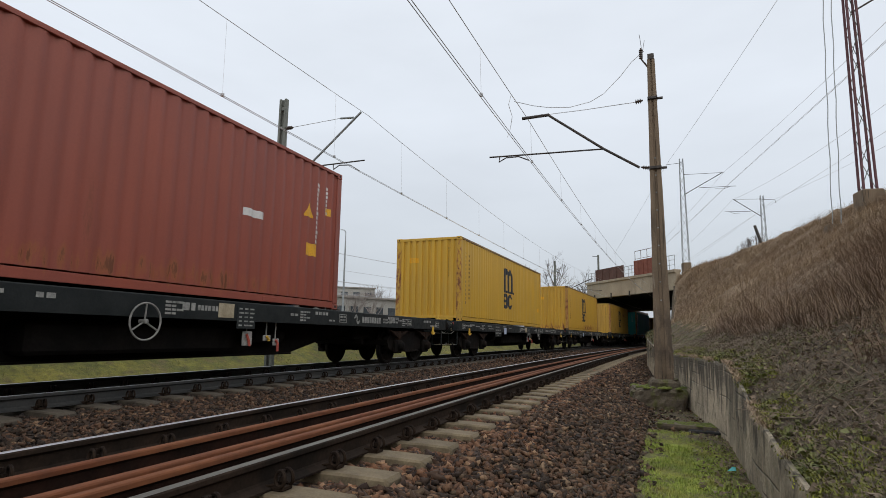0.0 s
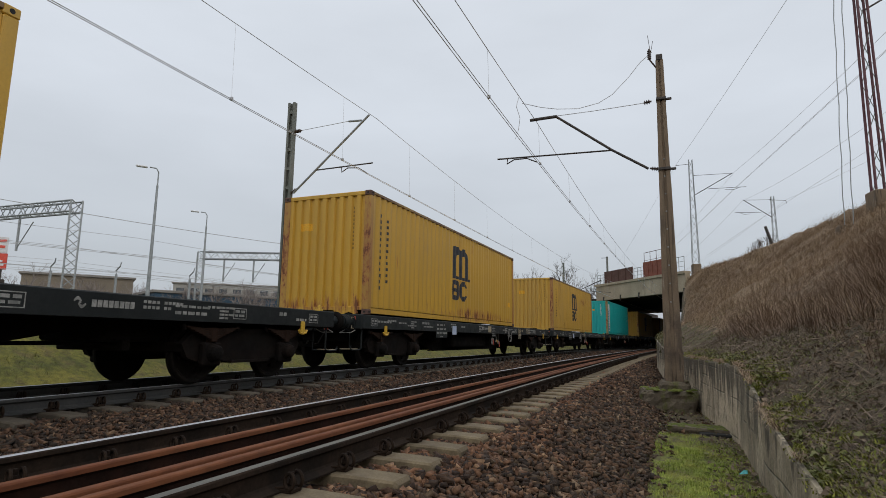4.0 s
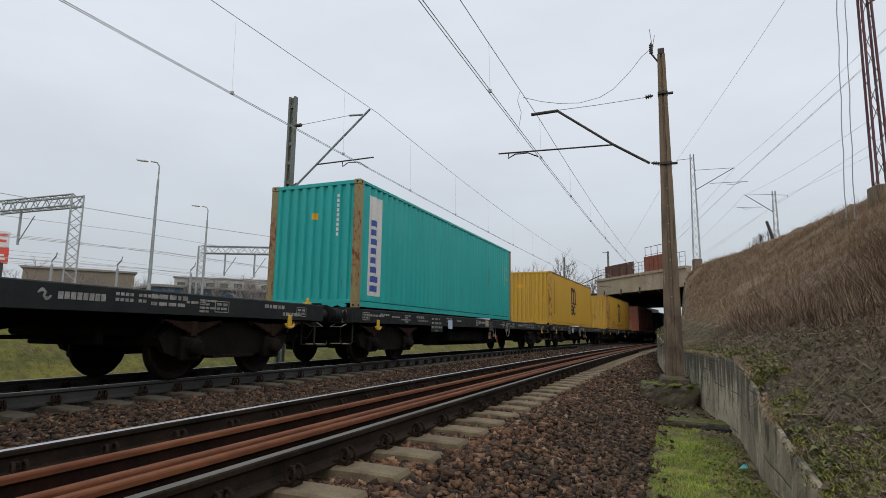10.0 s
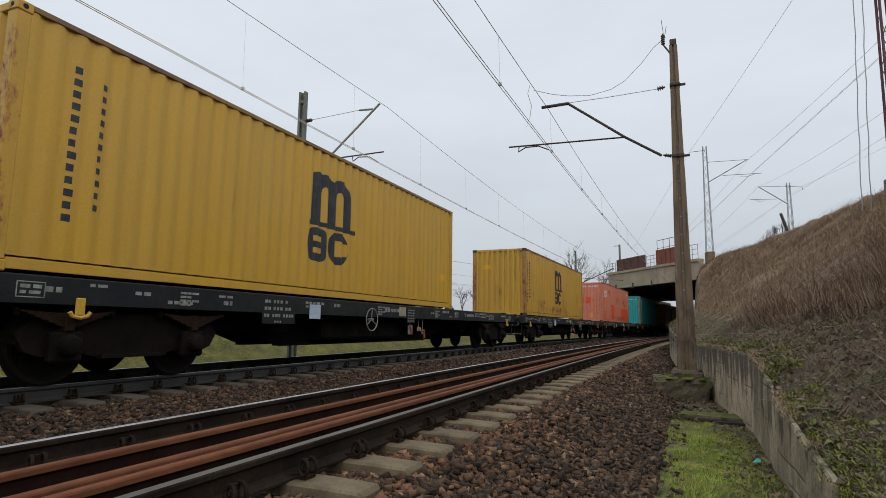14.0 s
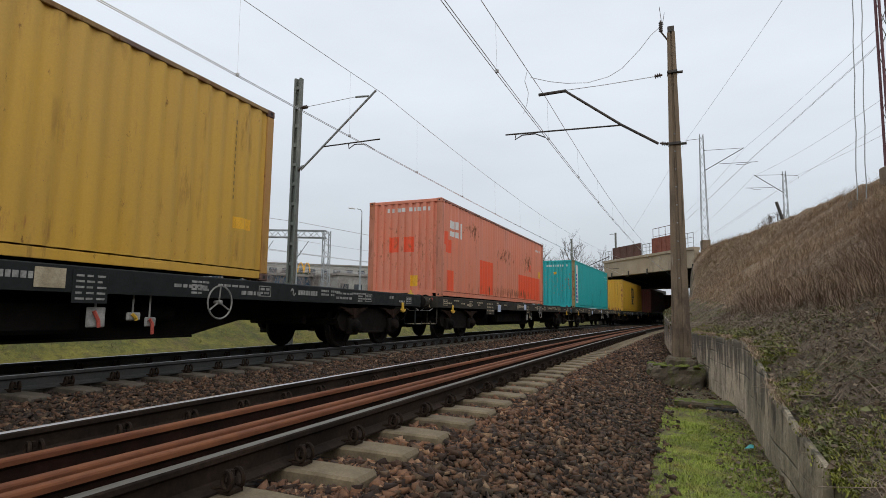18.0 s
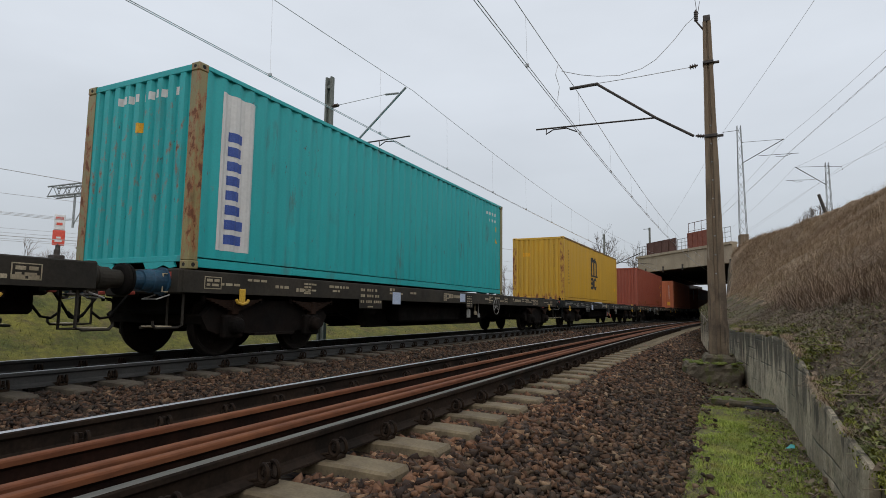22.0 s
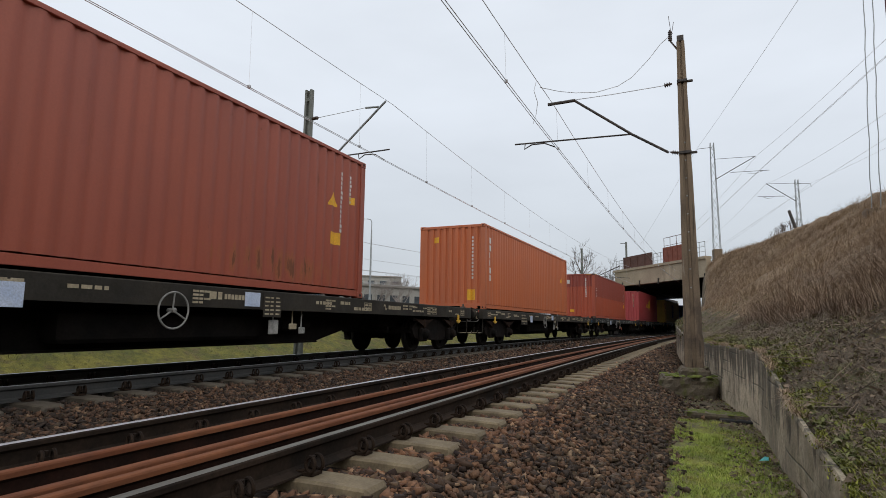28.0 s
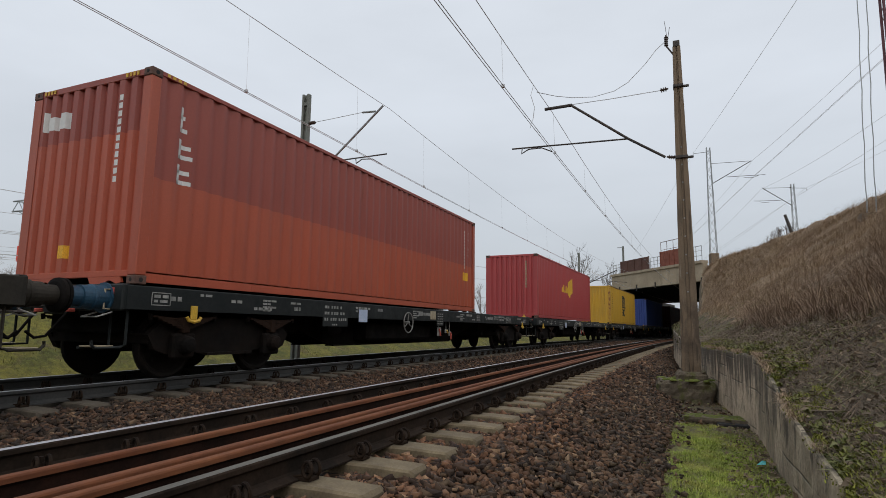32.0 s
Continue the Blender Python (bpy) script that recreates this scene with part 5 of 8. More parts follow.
            part("warning_triangle", on_side(lambda y: [(1.62, 1.62 + 0.27 * (1 - abs(y - 10.98) / 0.17))], 10.82, 11.14), M["label_amber"], c, "amber warning triangle")
            part("label", rects_side([(11.52, 1.72, 11.66, 1.86)]), M["label_amber"], c, "amber warning label")
            tagged(part("number", rects_side(column(11.55, 11.61, 2.5, 2.0, 5, 0.3, i)), ink, c, "upright white number bars"), kind="stuff")
        if style == "maroon":
            def wing(y):
                u = y - 6.3
                out = []
                if -1.6 < u < -0.3:
                    out.append((1.45, 1.75 + 0.1 * math.sin(u * 9)) if (u * 2.4) % 1 < 0.75 else (1.45, 1.52))
                if -0.2 < u < 1.0:
                    out.append((1.1 + 0.6 * (u - 0.4) ** 2 + (0.3 if u > 0.4 else 0.1), 2.1 + 0.25 * u))
                return out
            part("emblem", on_side(wing, 4.6, 7.4, 0.03), M["gold_print"], c, "golden wing-shaped emblem")
            tagged(part("number", on_end([(0.66, z0, 0.73, z1) for _, z0, _, z1 in column(0, 1, 2.6, 1.35, 11, 0.3, i)]), M["mark_tan"], c, "upright pale number bars"), kind="stuff")
            part("lettering", rects_side(column(0.1, 0.2, 1.6, 0.2, 9, 0.3, i)), M["mark_tan"], c, "column of pale lettering bars")
        if style == "patched":
            part("lettering", rects_side([(0.68, 1.84, 1.0, 2.0), (0.68, 2.08, 1.0, 2.32), (1.08, 1.84, 1.42, 2.02), (1.08, 2.1, 1.42, 2.34), (1.52, 1.84, 1.64, 2.34)]), ink, c, "white lettering blocks")
            tagged(part("number", on_end([(x, 2.54, x + 0.1, 2.66) for x in (-0.62, -0.46, -0.25, -0.1, 0.14, 0.28, 0.42, 0.6, 0.74)]), ink, c, "white number bars"), kind="stuff")
            part("label", on_end([(0.22, 0.3, 0.46, 0.62)]), M["label_amber"], c, "amber warning label")
            part("label", rects_side([(11.25, 1.22, 11.55, 1.52)]), M["label_amber"], c, "amber warning label")
            tagged(part("number", rects_side([(10.9 + k * 0.1, 2.42, 10.95 + k * 0.1, 2.52) for k in range(8)]), ink, c, "white number bars"), kind="stuff")
        if style == "teal":
            part("panel", rects_side([(0.46, 0.30, 1.12, 2.62)]), M["white_print"], c, "white vertical panel")
            for y0, z0, y1, z1 in column(0.62, 0.96, 2.1, 0.36, 8, 0.35, 4):
                part("lettering", on_side(lambda y, a=z0, b=z1: [(a, b)], y0, y1, 0.02, 0.006), M["blue_print"], c, "blue lettering bar")
            part("warning_triangle", on_end([(-0.06, 2.03, 0.12, 2.18)]), M["label_amber"], c, "amber warning label")
            tagged(part("number", on_end([(0.62, z0, 0.68, z1) for _, z0, _, z1 in column(0, 1, 2.6, 1.6, 9, 0.3, i)] if i == 4 else [(x, 2.5, x + 0.08, 2.62) for x in (-0.5, -0.38, -0.26, -0.1, 0.04, 0.18, 0.32, 0.46, 0.72)]), ink, c, "white number bars"), kind="stuff")
            tagged(part("number", rects_side(column(11.02, 11.08, 2.55, 1.35, 13, 0.3, 3) + column(11.28, 11.33, 2.1, 1.35, 8, 0.3, 4) if i == 4 else [(10.85 + k * 0.13, 2.46, 10.92 + k * 0.13, 2.55) for k in range(6)] + [(11.1 + k * 0.13, 2.26, 11.17 + k * 0.13, 2.34) for k in range(4)]), ink, c, "white number bars"), kind="stuff")
            part("label", rects_side([(11.55, 1.98, 11.72, 2.14)]), M["label_amber"], c, "amber warning label")
            part("warning_triangle", on_side(lambda y: [(1.62, 1.62 + 0.26 * (1 - abs(y - 11.63) / 0.13))], 11.51, 11.75), M["label_amber"], c, "amber warning triangle")
    return c


# ---- flat wagons: origin at rail level under the container's leading end ----
W0, W1 = -0.15, 18.65
PIVOTS = (1.75, 16.35)


def bogie(parent, y, grime, spin):
    mb = MB()
    mb.box(-0.9, -0.2, 0.45, 0.9, 0.2, 0.80, 0.03)
    b = part("bogie", mb, grime, parent, "grimy four-wheel bogie", m=pose(0, y, 0))
    for e in (-1, 1):
        part("end_beam", MB().box(-1.0, e * 1.33 - 0.05, 0.48, 1.0, e * 1.33 + 0.05, 0.62, 0.01), grime, b)
    for s in (-1, 1):
        mb = MB()
        x0, x1 = s * 0.94, s * 1.04
        mb.slab([(-1.42, 0.60), (-1.30, 0.40), (-1.12, 0.34), (-0.66, 0.36), (-0.46, 0.32), (0.46, 0.32), (0.66, 0.36), (1.12, 0.34), (1.30, 0.40), (1.42, 0.60),
                 (1.2, 0.78), (0.6, 0.78), (0.42, 0.84), (-0.42, 0.84), (-0.6, 0.78), (-1.2, 0.78)], x0, x1)
        mb.slab([(-0.46, 0.30), (0.46, 0.30), (0.46, 0.34), (-0.46, 0.34)], s * 0.9, s * 1.12)
        part("side_frame", mb, grime, b, "dark pressed side frame")
    for e in (-0.9, 0.9):
        mb = MB()
        mb.lathe([(-0.98, 0.06), (0.98, 0.06)], (0, 0, 0), (1, 0, 0), 10)
        for s in (-1, 1):
            mb.lathe([(0.68, 0.12), (0.70, 0.47), (0.725, 0.485), (0.73, 0.46), (0.80, 0.455), (0.815, 0.44), (0.81, 0.40), (0.76, 0.36), (0.74, 0.16), (0.80, 0.12)], (0, 0, 0), (s, 0, 0), 32)
            for k in range(4):
                a = radians(90 * k + 45)
                mb.box(-0.03, -0.03, -0.03, 0.03, 0.03, 0.03, 0.006, pose(s * 0.765, 0.27 * math.cos(a), 0.27 * math.sin(a)))
        w = part("wheelset", mb, M["wheel"], b, "steel wheelset with dark wheels", smooth=False, m=pose(0, e, 0.46))
        spin.append((w, e))
        for s in (-1, 1):
            ab = MB()
            ab.box(s * 1.03, e - 0.19, 0.27, s * 1.15, e + 0.19, 0.62, 0.03)
            ab.lathe([(0, 0.15), (0.05, 0.125), (0.10, 0.12), (0.14, 0.09), (0.155, 0.03)], (s * 1.13, e, 0.46), (s, 0, 0), 14)
            part("axle_box", ab, grime, b, "worn axle box")
            sp = MB()
            for k in range(6):
                h = 0.54 - 0.075 * k
                z = 0.815 - 0.027 * k
                sp.slab([(e - h, z + 0.02), (e - h, z + 0.042), (e - h * 0.5, z + 0.018), (e, z + 0.008), (e + h * 0.5, z + 0.018), (e + h, z + 0.042), (e + h, z + 0.02), (e + h * 0.5, z - 0.004), (e, z - 0.014), (e - h * 0.5, z - 0.004)], s * 1.05, s * 1.15)
            sp.box(s * 1.04, e - 0.06, 0.62, s * 1.165, e + 0.06, 0.84, 0.012)
            part("leaf_spring", sp, M["spring"], b, "rusty brown leaf spring")
            for q in (-0.56, 0.56):
                part("spring_hanger", MB().tube([(s * 1.10, e + q, 0.88), (s * 1.10, e + q * 0.97, 0.80)], 0.03, 6), grime, b)
            sh = MB().box(s * 0.7, e + (0.49 if e < 0 else -0.56), 0.36, s * 0.84, e + (0.56 if e < 0 else -0.49), 0.58, 0.015)
            part("brake_shoe", sh, grime, b)
    return b


def wagon(kind, seed, wheel_y=7.4):
    r = random.Random(seed)
    body = M["wagon"] if kind == "new" else M["wagon_old"]
    ink = M["mark"] if kind == "new" else M["mark_tan"]
    w = thing("flat_wagon", "dark green-black container flat wagon with white stencils" if kind == "new" else "worn brown-black container flat wagon with tan stencils", "freight wagon", "wagons of the train")
    spin = []
    for s in (-1, 1):
        mb = MB()
        mb.prism([(s * 1.2, 0.92), (s * 1.215, 0.92), (s * 1.215, 1.21), (s * 1.2, 1.225), (s * 1.02, 1.225), (s * 1.02, 1.205), (s * 1.195, 1.195), (s * 1.195, 0.94), (s * 1.05, 0.94), (s * 1.05, 0.92)], W0, W1)
        for k in range(9):
            y = 0.9 + k * 2.1
            mb.box(s * 1.06, y, 0.945, s * 1.193, y + 0.012, 1.2)
        part("side_sill", mb, body, w)
        # fish-bellied main beam
        mb = MB()
        mb.slab([(2.9, 0.94), (4.4, 0.62), (5.3, 0.34), (11.6, 0.34), (12.9, 0.62), (14.6, 0.94), (15.0, 1.19), (2.5, 1.19)], s * 0.42, s * 0.46)
        mb.slab([(5.3, 0.33), (11.6, 0.33), (11.6, 0.36), (5.3, 0.36)], s * 0.34, s * 0.56)
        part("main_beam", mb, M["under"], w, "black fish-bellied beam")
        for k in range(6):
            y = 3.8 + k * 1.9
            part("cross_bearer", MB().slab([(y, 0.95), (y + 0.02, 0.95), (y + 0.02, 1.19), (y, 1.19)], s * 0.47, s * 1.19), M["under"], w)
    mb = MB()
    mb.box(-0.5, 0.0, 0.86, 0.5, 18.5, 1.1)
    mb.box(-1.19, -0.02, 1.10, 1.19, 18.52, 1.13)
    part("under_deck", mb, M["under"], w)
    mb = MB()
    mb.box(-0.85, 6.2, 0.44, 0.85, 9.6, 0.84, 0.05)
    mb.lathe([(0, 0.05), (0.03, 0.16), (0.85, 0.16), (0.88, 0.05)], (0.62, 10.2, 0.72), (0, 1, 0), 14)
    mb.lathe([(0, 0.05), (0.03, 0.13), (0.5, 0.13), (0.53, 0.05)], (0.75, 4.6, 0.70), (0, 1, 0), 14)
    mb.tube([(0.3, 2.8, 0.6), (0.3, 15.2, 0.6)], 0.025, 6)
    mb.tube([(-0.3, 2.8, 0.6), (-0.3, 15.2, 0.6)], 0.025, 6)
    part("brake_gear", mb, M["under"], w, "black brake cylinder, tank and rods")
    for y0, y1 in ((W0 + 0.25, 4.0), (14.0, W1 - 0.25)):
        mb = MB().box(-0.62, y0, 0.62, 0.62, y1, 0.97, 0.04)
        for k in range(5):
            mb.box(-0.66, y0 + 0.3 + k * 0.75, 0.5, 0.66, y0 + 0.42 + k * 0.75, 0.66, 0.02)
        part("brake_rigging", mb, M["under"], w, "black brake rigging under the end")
    for y, e in ((W0, -1), (W1, 1)):
        mb = MB()
        mb.box(-1.21, y - 0.06, 0.90, 1.21, y + 0.06, 1.235, 0.02)
        mb.box(-0.25, y - 0.09, 0.86, 0.25, y + 0.09, 1.2, 0.02)
        h = part("headstock", mb, body, w)
        hb = MB()
        hb.tube([(0, y, 1.04), (0, y + e * 0.25, 1.04), (0, y + e * 0.36, 1.09), (0, y + e * 0.40, 1.02), (0, y + e * 0.30, 0.98)], 0.045, 8)
        part("draw_hook", hb, M["dark_steel"], w, "steel draw hook")
        hb = MB()
        for k in range(3):
            hb.ring((0, y + e * (0.35 + 0.1 * k), 0.95 - 0.04 * k), (1, 0, 0) if k % 2 else (0, 0, 1), 0.085, 0.02, 12, 6)
        part("screw_coupling", hb, M["dark_steel"], w, "screw coupling links")
        for s in (-1, 1):
            bb = MB()
            bb.lathe([(0, 0.19), (0.03, 0.19), (0.03, 0.15), (0.16, 0.145), (0.17, 0.158), (0.20, 0.158), (0.21, 0.14), (0.34, 0.14), (0.34, 0.115), (0.50, 0.115)], (s * 0.875, y + e * 0.05, 1.06), (0, e, 0), 20)
            bu = part("buffer", bb, body, w)
            bb = MB()
            bb.lathe([(0.50, 0.16), (0.52, 0.20), (0.555, 0.205), (0.57, 0.17), (0.573, 0.05)], (s * 0.875, y + e * 0.05, 1.06), (0, e, 0), 24)
            part("buffer_head", bb, M["under"], bu, "worn buffer head")
            st = MB()
            x = s * 1.12
            st.tube([(x, y - e * 0.1, 0.90), (x, y - e * 0.1, 0.48), (x, y - e * 0.02, 0.45), (x, y + e * 0.30, 0.45), (x, y + e * 0.34, 0.49), (x, y + e * 0.34, 0.54)], 0.019, 6)
            st = part("shunter_step", st, body, w, "dark shunter's footstep")
            part("hanger", MB().tube([(x - s * 0.3, y - e * 0.1, 0.90), (x - s * 0.3, y - e * 0.1, 0.46), (x - s * 0.3, y + e * 0.30, 0.45)], 0.019, 6), body, st)
            part("tread", MB().box(min(x, x - s * 0.3) - 0.01, y - 0.11 + e * 0.17, 0.455, max(x, x - s * 0.3) + 0.01, y + 0.11 + e * 0.17, 0.475, 0.005), M["mark_tan"], st, "pale worn tread")
            st = MB()
            st.tube([(s * 0.78, y + e * 0.07, 0.88), (s * 0.78, y + e * 0.26, 0.82), (s * 1.06, y + e * 0.26, 0.82), (s * 1.06, y + e * 0.07, 0.88)], 0.010, 6)
            part("grab_rail", st, M["mark"], w, "pale grab rail under the buffer")
            st = MB()
            st.tube([(s * 1.0, y + e * 0.06, 1.16), (s * 1.0, y + e * 0.14, 1.16), (s * 1.0, y + e * 0.14, 0.92), (s * 1.0, y + e * 0.06, 0.92)], 0.014, 6)
            part("grab_handle", st, M["mark_tan"], w, "pale grab handle")
            hk = MB()
            yy = y - e * 1.05
            hk.box(s * 1.205, yy - 0.055, 0.80, s * 1.24, yy + 0.055, 1.0, 0.01)
            hk.tube([(s * 1.23, yy - 0.12, 0.84), (s * 1.23, yy - 0.09, 0.795), (s * 1.23, yy, 0.775), (s * 1.23, yy + 0.09, 0.795), (s * 1.23, yy + 0.12, 0.84)], 0.024, 7)
            part("rope_hook", hk, M["yellow"], w, "yellow rope hook")
        for x in (-0.32, 0.32):
            hs = MB().tube([(x, y, 0.94), (x, y + e * 0.12, 0.90), (x * 0.98, y + e * 0.24, 0.74), (x * 0.92, y + e * 0.36, 0.58), (x * 0.85, y + e * 0.48, 0.56), (x * 0.8, y + e * 0.58, 0.64)], 0.018, 7)
            hs = part("brake_hose", hs, M["under"], w, "black brake hose")
            part("hose_cock", MB().box(x - 0.03, y + e * 0.10 - 0.05, 0.88, x + 0.03, y + e * 0.10 + 0.05, 0.93, 0.008), M["mark_red"], hs, "red hose cock")
        part("tag", MB().box(0.96, y + e * 0.060 - 0.003, 1.10, 1.06, y + e * 0.060 + 0.003, 1.19), M["mark_red"], h, "red paint tag")
    for s in (-1, 1):
        hw = MB()
        x = s * 1.27
        hw.ring((x, wheel_y, 0.86), (1, 0, 0), 0.24, 0.013, 32, 8)
        for a in (90, 210, 330):
            hw.tube([(x - s * 0.02, wheel_y, 0.86), (x, wheel_y + 0.235 * math.cos(radians(a)), 0.86 + 0.235 * math.sin(radians(a)))], 0.012, 6)
        hw.lathe([(-0.1, 0.03), (0.02, 0.035), (0.03, 0.02)], (x, wheel_y, 0.86), (s, 0, 0), 10)
        part("handbrake_wheel", hw, M["rim"], w, "pale three-spoked handbrake wheel")
        pl = MB()
        pl.box(s * 1.217, 8.76, 0.96, s * 1.225, 9.10, 1.18, 0.002)
        part("document_plate", pl, M["mark_tan"] if kind == "new" else M["mark_blue"], w, "pale document holder plate")
        pl = MB()
        pl.box(s * 1.217, 9.18, 0.80, s * 1.224, 9.62, 1.18, 0.002)
        tb = part("load_table", pl, body, w, "dark load table plate")
        mk = MB()
        for k in range(5):
            z = 0.84 + k * 0.066
            for j in range(3):
                mk.box(s * 1.2235, 9.22 + j * 0.13, z, s * 1.2265, 9.22 + j * 0.13 + r.uniform(0.06, 0.12), z + 0.024)
        tagged(part("stencil", mk, ink, tb, "rows of pale table bars"), kind="stuff")
        for k, (yy, z0, wd, hg, mt) in enumerate(((9.45, 0.52, 0.24, 0.24, M["mark"]), (9.98, 0.60, 0.20, 0.10, ink), (10.25, 0.52, 0.17, 0.12, M["mark"]))):
            mk = MB().box(s * 1.10, yy, z0, s * 1.13, yy + wd, z0 + hg, 0.012)
            mk.tube([(s * 1.1, yy + wd / 2, z0 + hg), (s * 1.1, yy + wd / 2, 0.93)], 0.012, 6)
            lv = part("brake_lever", mk, mt, w, "pale brake changeover plate")
            if kind == "new":
                kn = MB()
                kn.tube([(s * 1.145, yy + wd * 0.3, z0 + hg * 0.8), (s * 1.15, yy + wd * 0.55, z0 + hg * 0.35), (s * 1.15, yy + wd * 0.6, z0 - (0.1 if k == 2 else 0.0))], 0.022, 6)
                part("lever", kn, (M["mark_red"], M["yellow"], M["mark_red"])[k], lv, ("red lever", "yellow lever", "red lever")[k])
        # dark hanging board with the wagon's number as bars
        tb = part("number_board", MB().box(s * 1.217, 3.95, 0.74, s * 1.222, 4.8, 1.0, 0.002), body, w, "dark hanging number board")
        mk = MB()
        for z, n, q in ((1.08, 6, 0.085), (0.965, 7, 0.085), (0.85, 9, 0.075), (0.76, 3, 0.07)):
            y = 4.0 + (0.25 if n == 3 else 0)
            for j in range(n):
                if n > 3 and j in (2, 5):
                    y += 0.05
                mk.box(s * 1.2215, y, z, s * 1.2245, y + q * r.uniform(0.55, 0.8), z + (0.052 if n > 3 else 0.03))
                y += q
        tagged(part("stencil", mk, ink, tb, "rows of pale number bars"), kind="stuff")
        # stencils on the sill
        mk = MB()

        def bars(y0, z0, widths, h=0.05, gap=0.03):
            y = y0
            for q in widths:
                mk.box(s * 1.216, y, z0, s * 1.2185, y + q, z0 + h)
                y += q + gap

        bars(8.05, 1.04, (0.13, 0.08), 0.11)
        bars(8.34, 1.05, (0.05, 0.05, 0.05, 0.06, 0.06, 0.05, 0.06, 0.05), 0.075, 0.018)
        for y0 in (2.3, 7.75, 10.9, 15.45):
            for k in range(4):
                bars(y0, 0.97 + k * 0.052, (0.10, 0.07, 0.12)[:2 + k % 2], 0.03, 0.015)
        for y0, z0 in ((14.6, 1.10), (14.6, 1.02), (15.2, 1.10), (16.9, 1.08), (17.4, 1.0), (0.5, 1.05), (1.0, 1.12), (1.6, 1.06), (2.1, 1.0), (3.0, 1.1), (3.1, 1.02), (5.1, 1.12), (5.1, 1.05), (6.0, 1.08), (10.6, 1.06), (11.4, 1.1), (11.9, 1.0)):
            bars(y0, z0 + r.uniform(-0.02, 0.02), [r.uniform(0.05, 0.14) for _ in range(r.randint(2, 5))], r.choice((0.035, 0.045, 0.06)))
        for y0 in (15.75, 17.8, 0.2, 12.3):
            for a, b, c2, d in ((0, 0, 0.3, 0.012), (0, 0.16, 0.3, 0.172), (0, 0, 0.012, 0.17), (0.288, 0, 0.3, 0.17)):
                mk.box(s * 1.216, y0 + a, 0.98 + b, s * 1.2185, y0 + c2, 0.98 + d)
            bars(y0 + 0.04, 1.08, (0.1, 0.09), 0.04)
            bars(y0 + 0.04, 1.02, (0.06, 0.12), 0.035)
        tagged(part("stencil", mk, ink, w, "rows of pale stencil bars"), kind="stuff")
        mk = MB().box(s * 1.2165, 5.22, 0.84, s * 1.222, 5.56, 1.10, 0.001)
        part("label", mk, M["mark_blue"], w, "pale blue label")
    # container pins on the deck
    for y in (12.35, 18.3):
        for s in (-1, 1):
            part("container_pin", MB().box(s * 1.10 - 0.06, y - 0.06, 1.22, s * 1.10 + 0.06, y + 0.06, 1.27, 0.01).lathe([(0, 0.03), (0.05, 0.03), (0.08, 0.012)], (s * 1.10, y, 1.27), (0, 0, 1), 8), M["yellow"] if kind == "new" and y > 15 else M["dark_steel"], w, "container locking pin")
    for y in PIVOTS:
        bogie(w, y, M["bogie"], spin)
    return w, spin


TRAIN = [  # colour, faded colour, rust, style, wagon, set back on the wagon
    ((0.29, 0.066, 0.038), (0.25, 0.062, 0.042), 0.05, "red", "new", 0.0),
    ((0.60, 0.345, 0.028), (0.55, 0.33, 0.045), 0.0, "yellow", "new", 0.0),
    ((0.58, 0.33, 0.03), (0.53, 0.31, 0.045), 0.05, "yellow", "new", 0.0),
    ((0.57, 0.33, 0.04), (0.50, 0.30, 0.06), 0.25, "yellow", "new", 0.0),
    ((0.004, 0.36, 0.345), (0.018, 0.395, 0.37), 0.1, "teal", "new", -0.1),
    ((0.60, 0.345, 0.028), (0.55, 0.33, 0.045), 0.05, "yellow", "new", -0.1),
    ((0.58, 0.335, 0.035), (0.52, 0.31, 0.05), 0.3, "yellow", "new", 0.3),
    ((0.72, 0.22, 0.125), (0.66, 0.245, 0.16), 0.2, "patched", "old", 0.0),
    ((0.008, 0.37, 0.385), (0.02, 0.40, 0.41), 0.28, "teal", "old", -0.1),
    ((0.60, 0.345, 0.025), (0.56, 0.33, 0.04), 0.0, "yellow", "new", 0.0),
    ((0.32, 0.072, 0.038), (0.28, 0.066, 0.04), 0.1, "red", "old", 0.0),
    ((0.52, 0.135, 0.045), (0.47, 0.135, 0.06), 0.0, "orange", "old", -0.1),
    ((0.41, 0.078, 0.034), (0.37, 0.08, 0.042), 0.0, "two_tone", "new", -0.07),
    ((0.39, 0.05, 0.052), (0.38, 0.06, 0.06), 0.0, "maroon", "new", 0.0),
    ((0.60, 0.345, 0.028), (0.55, 0.33, 0.045), 0.05, "yellow", "new", 0.0),
    ((0.02, 0.055, 0.25), (0.03, 0.065, 0.26), 0.0, "blue", "new", 0.0),
    ((0.235, 0.052, 0.036), (0.20, 0.05, 0.04), 0.05, "red", "old", 0.0),
    ((0.46, 0.12, 0.045), (0.42, 0.12, 0.06), 0.0, "orange", "new", 0.0),
]
FLEET, LOADS, SPINS = [], [], []


